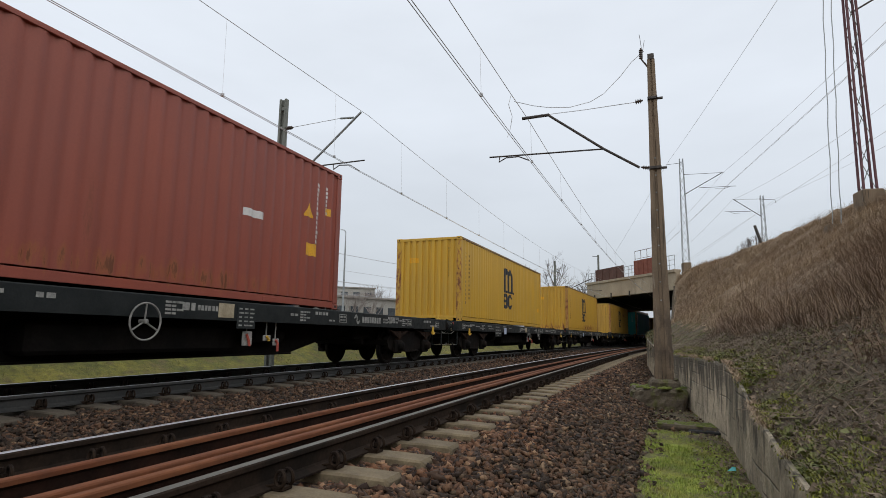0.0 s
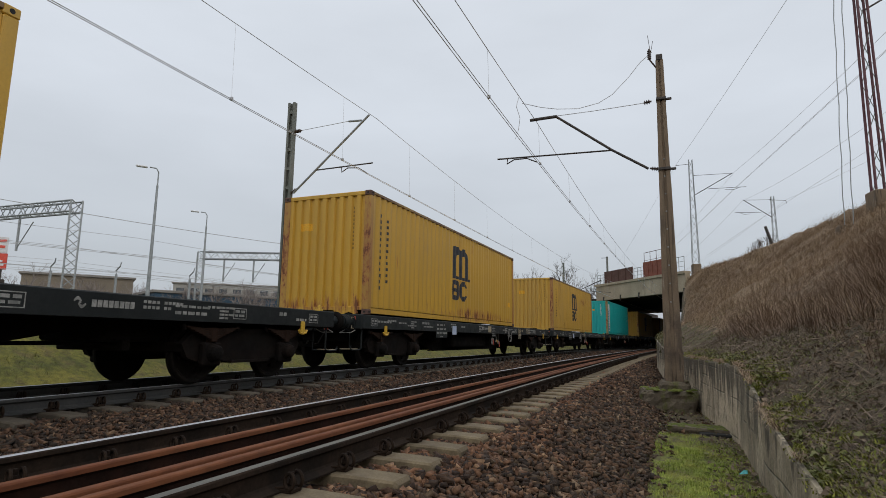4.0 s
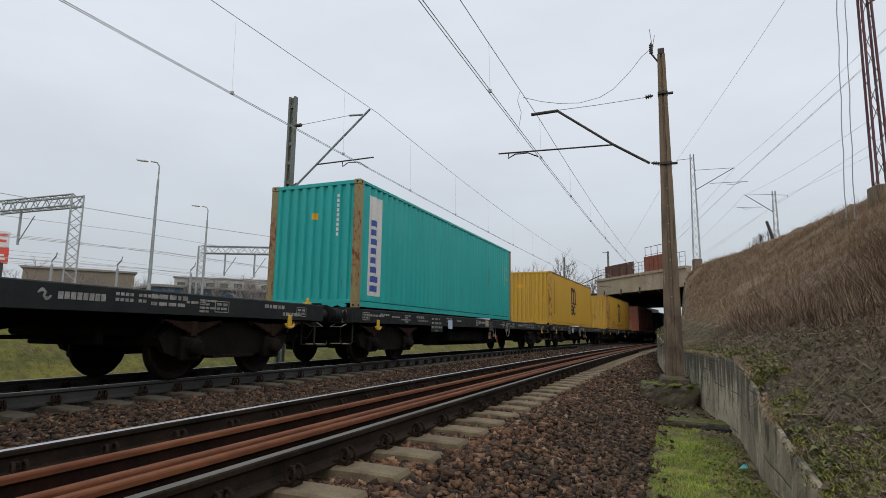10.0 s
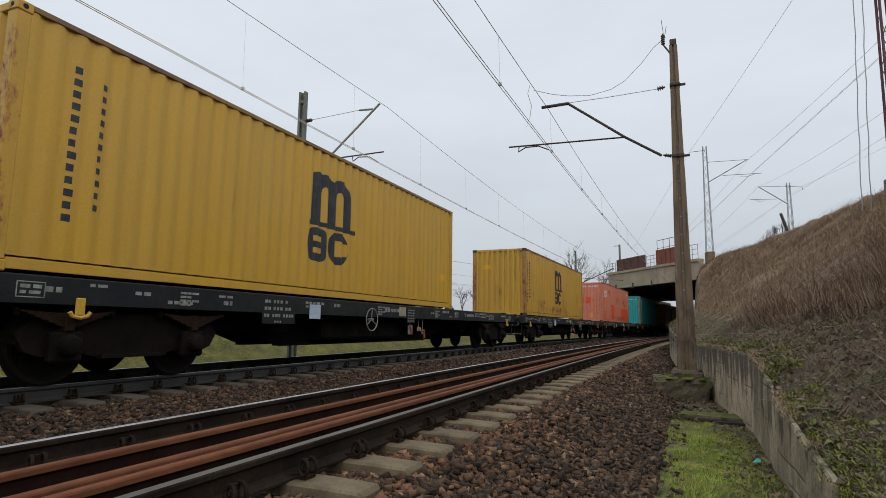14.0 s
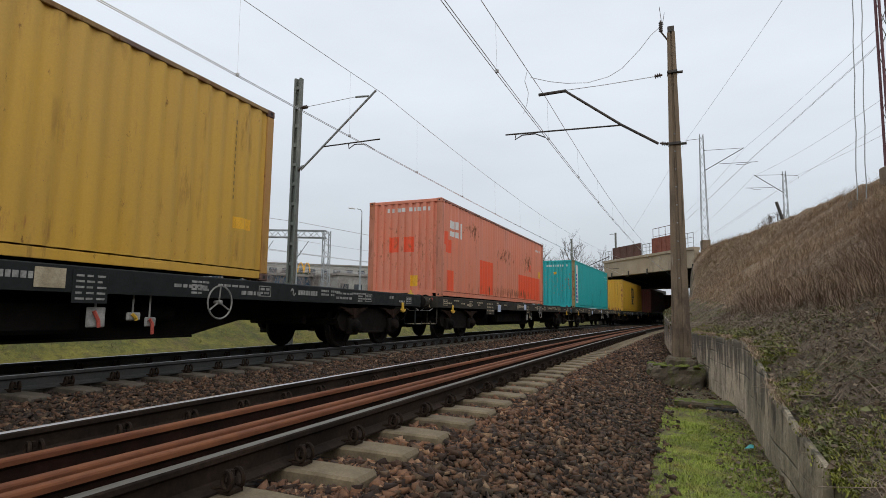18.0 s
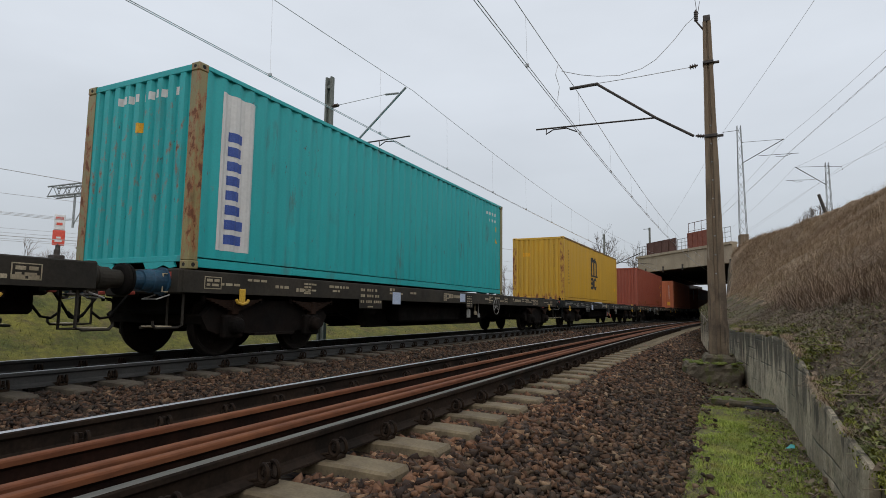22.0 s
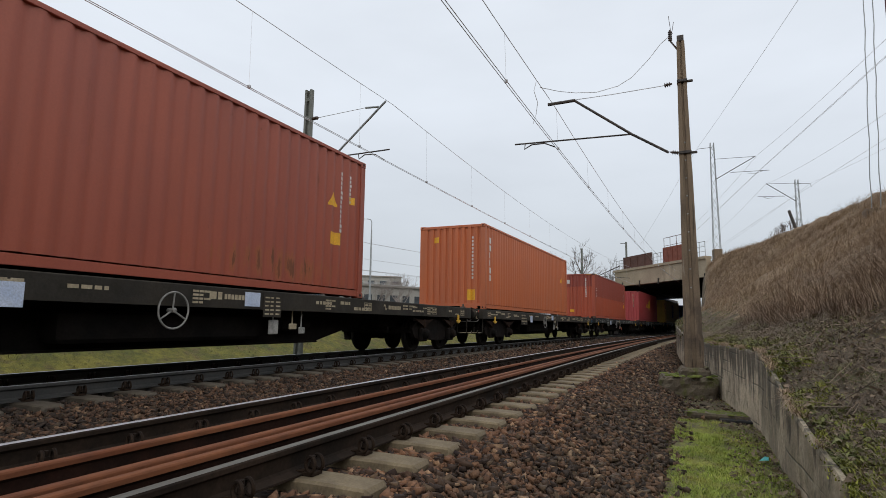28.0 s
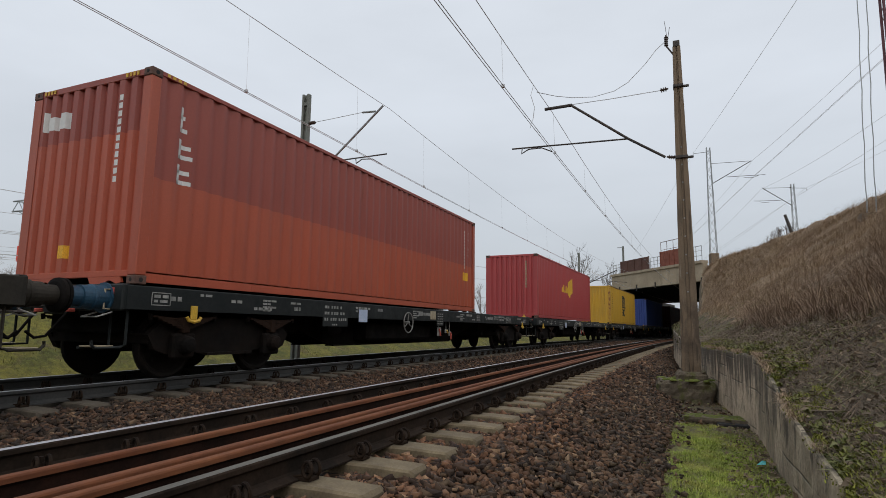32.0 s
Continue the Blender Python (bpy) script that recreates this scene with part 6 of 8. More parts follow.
def make_train():
    protos = {}
    for i, (c, fade, rust, style, kind, back) in enumerate(TRAIN):
        LOADS.append(container(i, c, fade, rust, style))
        key = (kind, i in (1, 2, 4, 6, 7, 8, 9, 14))
        if key not in protos:
            protos[key], spin = wagon(kind, 3 + 2 * len(protos), 11.4 if key[1] else 7.4)
            SPINS.extend(spin)
            FLEET.append(protos[key])
        else:
            cp = copy_thing(protos[key], pose(0, 0, 0))
            FLEET.append(cp)
            for bg in cp.children:
                if bg.name.startswith("bogie"):
                    SPINS.extend((o, 0.9 if o.matrix_basis.translation.y > 0 else -0.9) for o in bg.children if o.name.startswith("wheelset"))
    # the leading buffers of two wagons are painted blue
    for i in (8, 12):
        for o in FLEET[i].children:
            if o.name.startswith("buffer") and o.data.vertices[0].co.y < 0:
                o.material_slots[0].link = "OBJECT"
                o.material_slots[0].material = M["buffer_blue"]
                o["label"] = "blue painted buffer"


make_train()


def livery(i, w):
    """Marks on the rear stretch of one wagon's sill: an owner's emblem and bars, or a load table."""
    x = 1.2165
    ink = M["mark"] if TRAIN[i][4] == "new" else M["mark_tan"]

    def bar(mb, y0, z0, y1, z1):
        mb.box(x, y0, z0, x + 0.002, y1, z1)

    if i == 2:
        t = part("load_table", MB().box(x, 12.86, 0.74, x + 0.006, 13.32, 1.19, 0.001), M["wagon"], w, "dark load table with a pale border")
        mb = MB()
        for y0, z0, y1, z1 in ((12.88, 0.76, 13.30, 0.772), (12.88, 1.158, 13.30, 1.17), (12.88, 0.772, 12.892, 1.158), (13.288, 0.772, 13.30, 1.158)):
            mb.box(x + 0.005, y0, z0, x + 0.008, y1, z1)
        r = random.Random(i)
        for k in range(6):
            for j in range(3):
                y0 = 12.92 + j * 0.125
                mb.box(x + 0.005, y0, 0.80 + k * 0.06, x + 0.008, y0 + r.uniform(0.07, 0.11), 0.835 + k * 0.06)
        tagged(part("stencil", mb, M["mark_tan"], t, "rows of pale table bars"), kind="stuff")
        mb = MB()
        for k in range(3):
            bar(mb, 13.46 + k * 0.075, 1.05, 13.51 + k * 0.075, 1.12 + 0.02 * (k == 1))
        bar(mb, 13.44, 1.03, 13.69, 1.045)
        for k in range(4):
            bar(mb, 14.22, 0.99 + k * 0.05, 14.90, 1.018 + k * 0.05)
        tagged(part("stencil", mb, M["mark_tan"], w, "rows of pale stencil bars"), kind="stuff")
        return
    big = i == 0
    y0, h, z0 = (12.89, 0.135, 1.0) if big else (13.1, 0.085, 1.04)
    c, z, r = y0 + h * 1.25, z0 + h * 0.5, h * 1.05
    mb = MB()
    # two curved leaves round a diamond
    for sg in (-1, 1):
        out = [(c + sg * (0.25 * r - 1.15 * r * u), z + sg * (0.82 * r * math.sin(math.pi * (0.1 + 0.8 * u)) - 0.05 * r)) for u in np.linspace(0, 1, 7)]
        inn = [(c + sg * (0.1 * r - 0.85 * r * u), z + sg * (0.36 * r * math.sin(math.pi * (0.1 + 0.8 * u)) - 0.05 * r)) for u in np.linspace(1, 0, 7)]
        mb.slab(out + inn, x, x + 0.002)
    mb.slab([(c - 0.22 * r, z), (c, z - 0.22 * r), (c + 0.22 * r, z), (c, z + 0.22 * r)], x, x + 0.002)
    part("owner_emblem", mb, ink, w, "pale leaf-shaped owner's emblem")
    mb = MB()
    y = y0 + h * 3.0
    step = 0.117 if big else 0.075
    for k in range(8):
        bar(mb, y, z0, y + step * 0.8, z0 + h)
        y += step
    for k, n in ((0, 6), (1, 9)):
        for j in range(n):
            q = y + 0.12 + j * 0.068 + (0.06 if j > 3 else 0)
            bar(mb, q, z0 + 0.015 + k * 0.07, q + 0.05, z0 + 0.055 + k * 0.07)
    tagged(part("stencil", mb, ink, w, "row of heavy pale stencil bars"), kind="stuff")


for _i, _w in enumerate(FLEET):
    livery(_i, _w)


# ---- what moves ----
def on_line(s, z):
    """The pose of a wagon whose container starts s metres along the far track."""
    x0, x1 = TRACK_FAR + bend(s), TRACK_FAR + bend(s + 18.5)
    return pose(x0, s, z, 0, 0, -math.degrees(math.atan2(x1 - x0, 18.5)))


def motions():
    for i, (w, c) in enumerate(zip(FLEET, LOADS)):
        back = TRAIN[i][5]
        rows = [(t, i * WAGON_PITCH - 1.69 - run(t)) for t in np.arange(0, 32.01, 0.5)]
        walk(w, [(t, on_line(s, 0)) for t, s in rows])
        walk(c, [(t, on_line(s + back, DECK)) for t, s in rows])
    # every wheelset turns as the train rolls; all on one side of their bogies share one set of keys
    first = {}
    for o, e in SPINS:
        if e not in first:
            first[e] = o
            walk(o, [(k / 15, Matrix.Translation((0, e, 0.46)) @ Matrix.Rotation(run(k / 15) / 0.455, 4, "X")) for k in range(481)])
        else:
            keys = o.animation_data_create()
            keys.action = first[e].animation_data.action
            keys.action_slot = first[e].animation_data.action_slot
            o.rotation_mode = "QUATERNION"


# ---- overhead line ----
def wire_run(name, pts, r, mat, label):
    return tagged(part(name, MB().tube(pts, r, 5), mat), label, "wire")


def insulator(mb, p, d, n=4, r=0.06, gap=0.05):
    p, d = Vector(p), Vector(d).normalized()
    prof = [(0, 0.02)]
    for k in range(n):
        prof += [(k * gap + 0.005, 0.025), (k * gap + 0.015, r), (k * gap + 0.03, r * 0.9), (k * gap + 0.04, 0.025)]
    mb.lathe(prof + [(n * gap + 0.03, 0.02)], p, d, 10)


def catenary(u, y0, y1, masts, zc, zm, name, first, step, drop):
    """Messenger, twin contact wires and droppers over one track."""
    t = thing(name, "overhead contact line with droppers", "overhead line")
    ys = list(np.arange(y0, y1 + 0.1, 2.0))

    def zig(y):
        return 0.05 * math.cos((y - masts[0]) / (masts[1] - masts[0]) * math.pi)

    def sag(y, drop=drop):
        a = (y - masts[0]) / (masts[1] - masts[0])
        a -= math.floor(a)
        return zm - 4 * drop * a * (1 - a)

    for s in (-0.025, 0.025):
        part("contact_wire", MB().tube([(u + bend(y) + zig(y) + s, y, zc) for y in ys], 0.007, 5), M["wire"], t)
    part("messenger_wire", MB().tube([(u + bend(y) + zig(y) * 0.4, y, sag(y)) for y in ys], 0.0075, 5), M["wire"], t)
    for y in np.arange(first - 8 * step, y1, step):
        mb = MB().tube([(u + bend(y) + zig(y), y, zc), (u + bend(y) + zig(y) * 0.4, y, sag(y))], 0.003, 4)
        mb.box(-0.03, -0.02, -0.03, 0.03, 0.02, 0.03, 0, Matrix.Translation((u + bend(y) + zig(y), y, zc + 0.02)))
        part("dropper", mb, M["wire"], t)


def near_pole():
    x, y = 0.155, 14.0
    p = thing("line_pole", "tall weathered concrete line pole on a mossy footing", "pole")
    mb = MB()
    # H-shaped tapered shaft with a hollow face
    taper = [(-0.35, 0.208), (0.5, 0.192), (2.66, 0.16), (4.72, 0.126), (7.45, 0.086)]
    levels = [(z, along(taper, z)) for z in steps((-0.35, 2.2, 0.075), (2.2, 7.45, 0.21))]
    vs, fs = [], []
    for z, w in levels:
        d = w * 0.55
        g = 0.17 * w
        q = [(-w, -d), (-g * 1.4, -d), (-g, -d + 0.03), (g, -d + 0.03), (g * 1.4, -d), (w, -d), (w, d), (-w, d)]
        worn = 0.035 * max(0.0, 1 - max(0.0, z - 0.1) / 1.5)
        for k, (a, b) in enumerate(q):
            e = noise.noise(Vector((k * 3.1, 0, z * 2.6))) * (0.007 + worn * 0.7) + noise.noise(Vector((k * 3.1, 5, z * 11))) * (0.003 + worn * 0.45)
            vs.append((x + a * (1 + e / w), y + b + e * (0.6 if b < 0 else 0.2), z))
    for i in range(len(levels) - 1):
        fs += [(i * 8 + k, i * 8 + (k + 1) % 8, i * 8 + 8 + (k + 1) % 8, i * 8 + 8 + k) for k in range(8)]
    fs += [tuple(range(7, -1, -1)), tuple(range(len(vs) - 8, len(vs)))]
    mb.add(vs, fs)
    part("shaft", mb, M["pole"], p)
    mb = MB().box(x - 0.075, y - 0.05, 7.45, x + 0.075, y + 0.05, 7.60, 0.01)
    part("cap", mb, M["dark_steel"], p, "dark steel cap")
    for k in range(9):
        z = 1.6 + k * 0.42
        mb = MB().lathe([(0, 0.02), (0.012, 0.02)], (x, y - along(taper, z) * 0.55 + 0.022, z), (0, -1, 0), 8)
        part("bolt_hole", mb, M["mark"], p, "pale bolt hole")
    for z in (6.45, 4.72):
        mb = MB()
        w = along(taper, z) + 0.012
        mb.box(x - w, y - 0.11, z - 0.035, x + w, y + 0.11, z + 0.035, 0.01)
        mb.box(x + w, y - 0.03, z - 0.025, x + w + 0.12, y + 0.03, z + 0.025, 0.008)
        part("clamp_band", mb, M["dark_steel"], p, "dark clamp band")
    # cantilever
    tip = (-3.42, y - 0.25, 6.0)
    mb = MB()
    root = (x - 0.35, y, 4.77)
    kn = (-1.0, y - 0.1, 5.28)
    mb.tube([root, kn, (-2.32, y - 0.2, 6.27)], 0.032, 8)
    mb.tube([(-2.30, y - 0.2, 6.275), (-2.98, y - 0.22, 6.25)], 0.042, 8)
    part("cantilever_tube", mb, M["dark_steel"], p, "slanting cantilever tube")
    mb = MB()
    mb.tube([kn, (-3.82, y - 0.3, 5.28)], 0.02, 6)
    mb.tube([(-3.55, y - 0.3, 5.28), (-3.57, y - 0.3, 5.13), (-3.38, y - 0.32, 5.22), (-3.05, y - 0.32, 5.22), (-2.8, y - 0.32, 5.1)], 0.016, 6)
    part("registration_arm", mb, M["dark_steel"], p, "registration arm")
    mb = MB()
    insulator(mb, (x - 0.14, y, 4.74), (-1, 0, 0.2), 3, 0.05)
    insulator(mb, (-0.24, y - 0.02, 6.41), (1, 0, 0.12), 3, 0.06)
    part("insulator", mb, M["porcelain"], p, "brown porcelain insulators")
    mb = MB().tube([(-0.24, y - 0.02, 6.41), (-1.4, y - 0.12, 6.33), (-2.32, y - 0.2, 6.29)], 0.009, 5)
    part("stay_wire", mb, M["wire"], p)
    mb = MB()
    insulator(mb, (x - 0.22, y - 0.02, 7.5), (0, 0, 1), 5, 0.05, 0.05)
    mb.tube([(x - 0.03, y, 7.2), (x - 0.22, y - 0.02, 7.5)], 0.02, 6)
    mb.tube([(x - 0.20, y, 7.75), (x - 0.24, y, 8.15)], 0.006, 4)
    mb.tube([(x - 0.18, y, 7.7), (x - 0.13, y, 7.98)], 0.006, 4)
    part("surge_arrester", mb, M["porcelain"], p, "dark arrester with thin horns")
    pts = [(0.0, y, 7.7), (-0.29, y, 7.47), (-0.56, y, 7.14), (-0.97, y, 6.74), (-1.3, y, 6.57), (-1.79, y - 0.1, 6.45), (-2.3, y - 0.2, 6.47), (-2.7, y - 0.2, 6.57), (-3.0, y - 1.0, 6.4)]
    part("jumper_cable", MB().tube(pts, 0.008, 5), M["wire"], p, "sagging jumper cable")
    f = MB()
    f.rough_box(x - 0.70, y - 0.58, -1.0, x + 0.42, y + 0.6, -0.33, 0.07, 0.055, 2.0)
    f.rough_box(x - 0.30, y - 0.33, -0.42, x + 0.30, y + 0.35, -0.15, 0.06, 0.05, 5.0)
    part("footing", f, M["mossy"], p, "mossy concrete footing block")
    mo = MB()
    rg = random.Random(3)
    for k in range(60):
        a, b = rg.uniform(x - 0.7, x + 0.4), rg.uniform(y - 0.62, y + 0.3)
        mo.lathe([(0, 0.07), (0.02, 0.06), (0.035, 0.02)], (a, b, -0.325), (0, 0, 1), 6)
    tagged(part("moss", mo, M["moss"], p, "cushions of green moss"), kind="stuff")


def far_pole():
    x, y = -10.45, 14.0
    p = thing("steel_mast", "grey-green steel line mast with a cantilever", "mast")
    mb = MB()
    for s in (-1, 1):
        mb.box(x + s * 0.09 - 0.035, y - 0.07, -0.7, x + s * 0.09 + 0.035, y + 0.07, 7.86, 0.006)
    for k in range(14):
        mb.box(x - 0.07, y - 0.05, -0.3 + k * 0.6, x + 0.07, y + 0.05, -0.2 + k * 0.6)
    mb.box(x - 0.06, y + 0.02, -0.7, x + 0.06, y + 0.05, 7.86)
    part("shaft", mb, M["mast_green"], p)
    part("footing", MB().box(x - 0.4, y - 0.4, -1.2, x + 0.4, y + 0.4, -0.35, 0.04), M["concrete"], p, "concrete footing")
    mb = MB()
    mb.tube([(x + 0.2, y, 4.98), (-7.73, y - 0.05, 7.1)], 0.032, 8)
    mb.tube([(-8.41, y - 0.04, 6.99), (-7.97, y - 0.05, 6.96)], 0.03, 6)
    part("cantilever_tube", mb, M["galvanised"], p, "slanting cantilever tube")
    mb = MB()
    mb.tube([(-9.5, y, 5.62), (-7.54, y - 0.1, 5.62)], 0.02, 6)
    mb.tube([(-8.56, y - 0.1, 5.61), (-8.54, y - 0.1, 5.44), (-8.35, y - 0.1, 5.55), (-8.0, y - 0.1, 5.52), (-7.7, y - 0.1, 5.33)], 0.016, 6)
    part("registration_arm", mb, M["dark_steel"], p, "registration arm")
    mb = MB()
    insulator(mb, (x + 0.15, y, 6.92), (1, 0, 0.03), 4, 0.06)
    insulator(mb, (x + 0.12, y, 4.98), (1, 0, 0.7), 4, 0.05)
    part("insulator", mb, M["porcelain"], p, "brown porcelain insulators")
    part("stay_wire", MB().tube([(x + 0.4, y, 6.93), (-8.41, y - 0.05, 6.99)], 0.009, 5), M["wire"], p)


def lattice_mast(name, x, y, z0, z1, w0, w1, mat, label, n=12, side=1, arm=True, rot=0.0, reach=3.9, leg=0.033):
    """A tapered four-legged lattice mast with a cantilever to one side."""
    p = thing(name, label, "lattice mast", m=pose(x, y, 0, 0, 0, rot))
    cs = ((-1, -1), (1, -1), (1, 1), (-1, 1))

    def at(k, f):
        w = w0 + (w1 - w0) * f
        return (cs[k][0] * w, cs[k][1] * w * 0.8, z0 + (z1 - z0) * f)

    for k in range(4):
        part("leg", MB().tube([at(k, 0), at(k, 1)], leg, 5), mat, p)
    mb = MB()
    for j in range(n):
        for k in range(4):
            a, b = (j / n, (j + 1) / n) if (j + k) % 2 else ((j + 1) / n, j / n)
            mb.tube([at(k, a), at((k + 1) % 4, b)], 0.016, 4) if leg < 0.04 or k in (0, 2) else None
    tagged(part("bracing", mb, M["mast_green"] if leg > 0.04 else mat, p), kind="stuff")
    part("footing", MB().box(-0.40, -0.45, z0 - 2.8, 0.40, 0.45, z0 + 0.05, 0.05), M["pole"], p, "concrete footing block")
    if arm:
        za = z1 - 1.7 if side > 0 else z1 - 0.4
        mb = MB()
        mb.tube([(side * w1, 0, za - 2.1), (side * reach, 0, za + 0.08)], 0.04, 6)
        mb.tube([(side * w1, 0, za), (side * (reach - 0.1), 0, za + 0.06)], 0.022, 5)
        mb.tube([(side * reach * 0.4, 0, za - 1.45), (side * reach * 1.3, 0, za - 1.4)], 0.025, 5)
        mb.tube([(side * reach * 1.15, 0, za - 1.42), (side * reach * 1.0, 0, za - 1.65), (side * reach * 0.8, 0, za - 1.6)], 0.02, 5)
        part("cantilever_tube", mb, M["dark_steel"], p, "cantilever arm")
        mb = MB()
        insulator(mb, (side * w1, 0, za), (side, 0, 0.02), 3, 0.06)
        part("insulator", mb, M["porcelain"], p)
        mb = MB().tube([(0, 0, z1 - 0.45), (-side * 1.4, 0, z1 - 0.55), (-side * 1.45, 0, z1 - 0.9)], 0.025, 5)
        part("feeder_arm", mb, M["dark_steel"], p, "short feeder arm")
    return p


def line_at(a, b, t):
    return tuple(p + (q - p) * t for p, q in zip(a, b))


def hang(a, b, sag, n=14):
    return [(*line_at(a, b, k / n)[:2], line_at(a, b, k / n)[2] - 4 * sag * (k / n) * (1 - k / n)) for k in range(n + 1)]


def make_overhead():
    catenary(TRACK_NEAR - 0.06, -20, 100, (14.0, 66.0), 5.2, 6.27, "overhead_line_near", 9.8, 4.4, 0.3)
    catenary(TRACK_FAR - 0.12, -20, 100, (14.0, 66.0), 5.2, 6.98, "overhead_line_far", 8.25, 4.0, 0.5)
    near_pole()
    far_pole()
    pts = [(-2.9, 12.2, 6.2), (-2.93, 12.1, 5.95), (-2.87, 12.2, 5.7), (-2.92, 12.25, 5.45), (-2.98, 12.2, 5.22)]
    wire_run("jumper_cable", pts, 0.007, M["wire"], "short slack jumper cable between the overhead wires")
    # line on the embankment
    rot = math.degrees(math.atan2(5.1, 35))
    lattice_mast("embankment_mast", 3.2, 62, 8.3, 19.2, 0.32, 0.16, M["galvanised"], "grey lattice mast on the embankment beside the bridge", rot=rot)
    lattice_mast("embankment_mast", 8.42, 27.4, 6.8, 18.6, 0.24, 0.15, M["lattice_red"], "old red-painted lattice mast on a concrete block", rot=rot, leg=0.055, n=10)
    lattice_mast("embankment_mast", 12.3, 74, 7.4, 17.5, 0.3, 0.15, M["galvanised"], "distant grey lattice mast behind the crest", side=-1, rot=rot, reach=3.1)
    for (a, b, s, n) in (((7.2, 62, 17.55), (12.3, 27.4, 16.7), 0.3, "messenger_wire"), ((7.2, 62, 15.95), (12.3, 27.4, 15.75), 0.02, "contact_wire"),
                         ((7.28, 62, 15.95), (12.38, 27.4, 15.75), 0.02, "contact_wire"), ((1.75, 62, 18.7), (6.95, 27.4, 17.7), 0.15, "feeder_wire"),
                         ((9.2, 74, 17.2), (15.6, 30.6, 15.6), 0.8, "messenger_wire"), ((10.0, 74, 14.3), (16, 30.6, 14.0), 0.02, "contact_wire"), ((13.7, 74, 17.0), (20, 30.6, 15.0), 0.4, "feeder_wire")):
        d = [q - p for p, q in zip(a, b)]
        e = tuple(q + k * 0.9 for q, k in zip(b, d))
        far = tuple(p - k * 2.2 for p, k in zip(a, d[:2])) + (a[2] - 0.5,)
        pts = hang(far, a, s * 2)[:-1] + hang(a, b, s) + hang(b, e, s)[1:]
        wire_run(n, pts, 0.011, M["wire"], "thin overhead wire of the embankment line")
    for dx in (0.0, 0.31):
        pts = [(6.85 + dx + 0.03 * k + 0.02 * math.sin(k * 2.0), 26.6, ground_z(6.85 + dx, 26.6) - 0.1 + k * 0.76) for k in range(18)]
        wire_run("earthing_cable", pts, 0.02, M["galvanised"], "loose pale cable hanging down beside the red mast")
    tagged(part("crest_slab", MB().rough_box(6.62, 26.3, ground_z(6.62, 26.6) - 0.4, 7.2, 27.0, ground_z(6.9, 26.6) + 0.16, 0.12, 0.02, 7.0), M["pole"]), "low weathered concrete block half sunk in the crest", "slab")
    st = MB().tube([(6.75, 42.0, 7.1), (6.45, 42.0, 8.25)], 0.10, 8, 0.09)
    tagged(part("leaning_post", st, M["dark_steel"]), "short dark leaning post stub on the crest", "post")


make_overhead()


# ---- yard and town beyond the grass bank ----
def truss(p, q, h, w, n, mat, parent, name):
    """A lattice beam from p to q."""
    p, q = Vector(p), Vector(q)
    d = (q - p).normalized()
    up = Vector((0, 0, 1)) if abs(d.z) < 0.5 else Vector((0.8, -0.6, 0))
    o = d.cross(up).normalized()
    cs = [o * s * w / 2 + up * k * h / 2 for s, k in ((-1, -1), (1, -1), (1, 1), (-1, 1))]
    mb = MB()
    for c in cs:
        mb.tube([p + c, q + c], 0.085, 4)
    for j in range(n):
        a, b = p + (q - p) * (j / n), p + (q - p) * ((j + 1) / n)
        for k in range(4):
            u, v = cs[k], cs[(k + 1) % 4]
            mb.tube([a + u, b + v] if j % 2 else [a + v, b + u], 0.045, 3)
    return part(name, mb, mat, parent)


def gantry(a, b, z0, z1, posts, drops, n):
    g = thing("yard_gantry", "grey lattice portal gantry over the yard tracks", "gantry", "yard gantries")
    a, b = Vector(a), Vector(b)
    truss((*a.xy, z1 - 0.5), (*b.xy, z1 - 0.5), 1.0, 0.9, n, M["galvanised"], g, "beam")
    for t in posts:
        p = a + (b - a) * t
        truss((*p.xy, z0), (*p.xy, z1), 0.8, 0.9, 12, M["galvanised"], g, "post")
    for t in drops:
        p = a + (b - a) * t
        mb = MB().tube([(*p.xy, z1 - 0.9), (*p.xy, z1 - 4.2)], 0.12, 6)
        mb.tube([(*p.xy, z1 - 4.0), (p.x + 1.9, p.y, z1 - 1.6)], 0.05, 5)
        part("drop_bracket", mb, M["galvanised"], g, "hanging bracket with a slanting arm")


def lamp_post(x, y, z0, z1):
    p = thing("lamp_post", "slender grey steel yard lamp post with a single arm", "lamp post", "yard lamp posts")
    part("pole", MB().tube([(x, y, z0 - 0.5), (x, y, z0 + 1.5), (x, y, z1 - 1.2)], 0.16, 10, 0.07), M["galvanised"], p)
    part("arm", MB().tube([(x, y, z1 - 1.3), (x, y, z1 - 0.3), (x - 0.1, y - 0.1, z1 - 0.06), (x - 0.45, y - 0.3, z1)], 0.045, 6), M["galvanised"], p)
    part("lamp_head", MB().box(-0.5, -0.13, -0.05, 0.2, 0.13, 0.07, 0.04, Matrix.Translation((x - 0.75, y - 0.5, z1)) @ pose(0, 0, 0, 0, 4, 33)), M["sign_white"], p, "pale lamp head")


def bent_pole(x, y, z0, z1):
    p = thing("signal_pole", "short grey pole with a crooked top", "pole", "short crooked poles")
    part("pole", MB().tube([(x, y, z0), (x, y, z1 - 1)], 0.13, 8), M["galvanised"], p)
    part("crook", MB().tube([(x, y, z1 - 1), (x - 0.1, y, z1 - 0.6), (x + 0.5, y, z1 - 0.1), (x + 0.6, y, z1 + 0.3)], 0.08, 6), M["galvanised"], p)


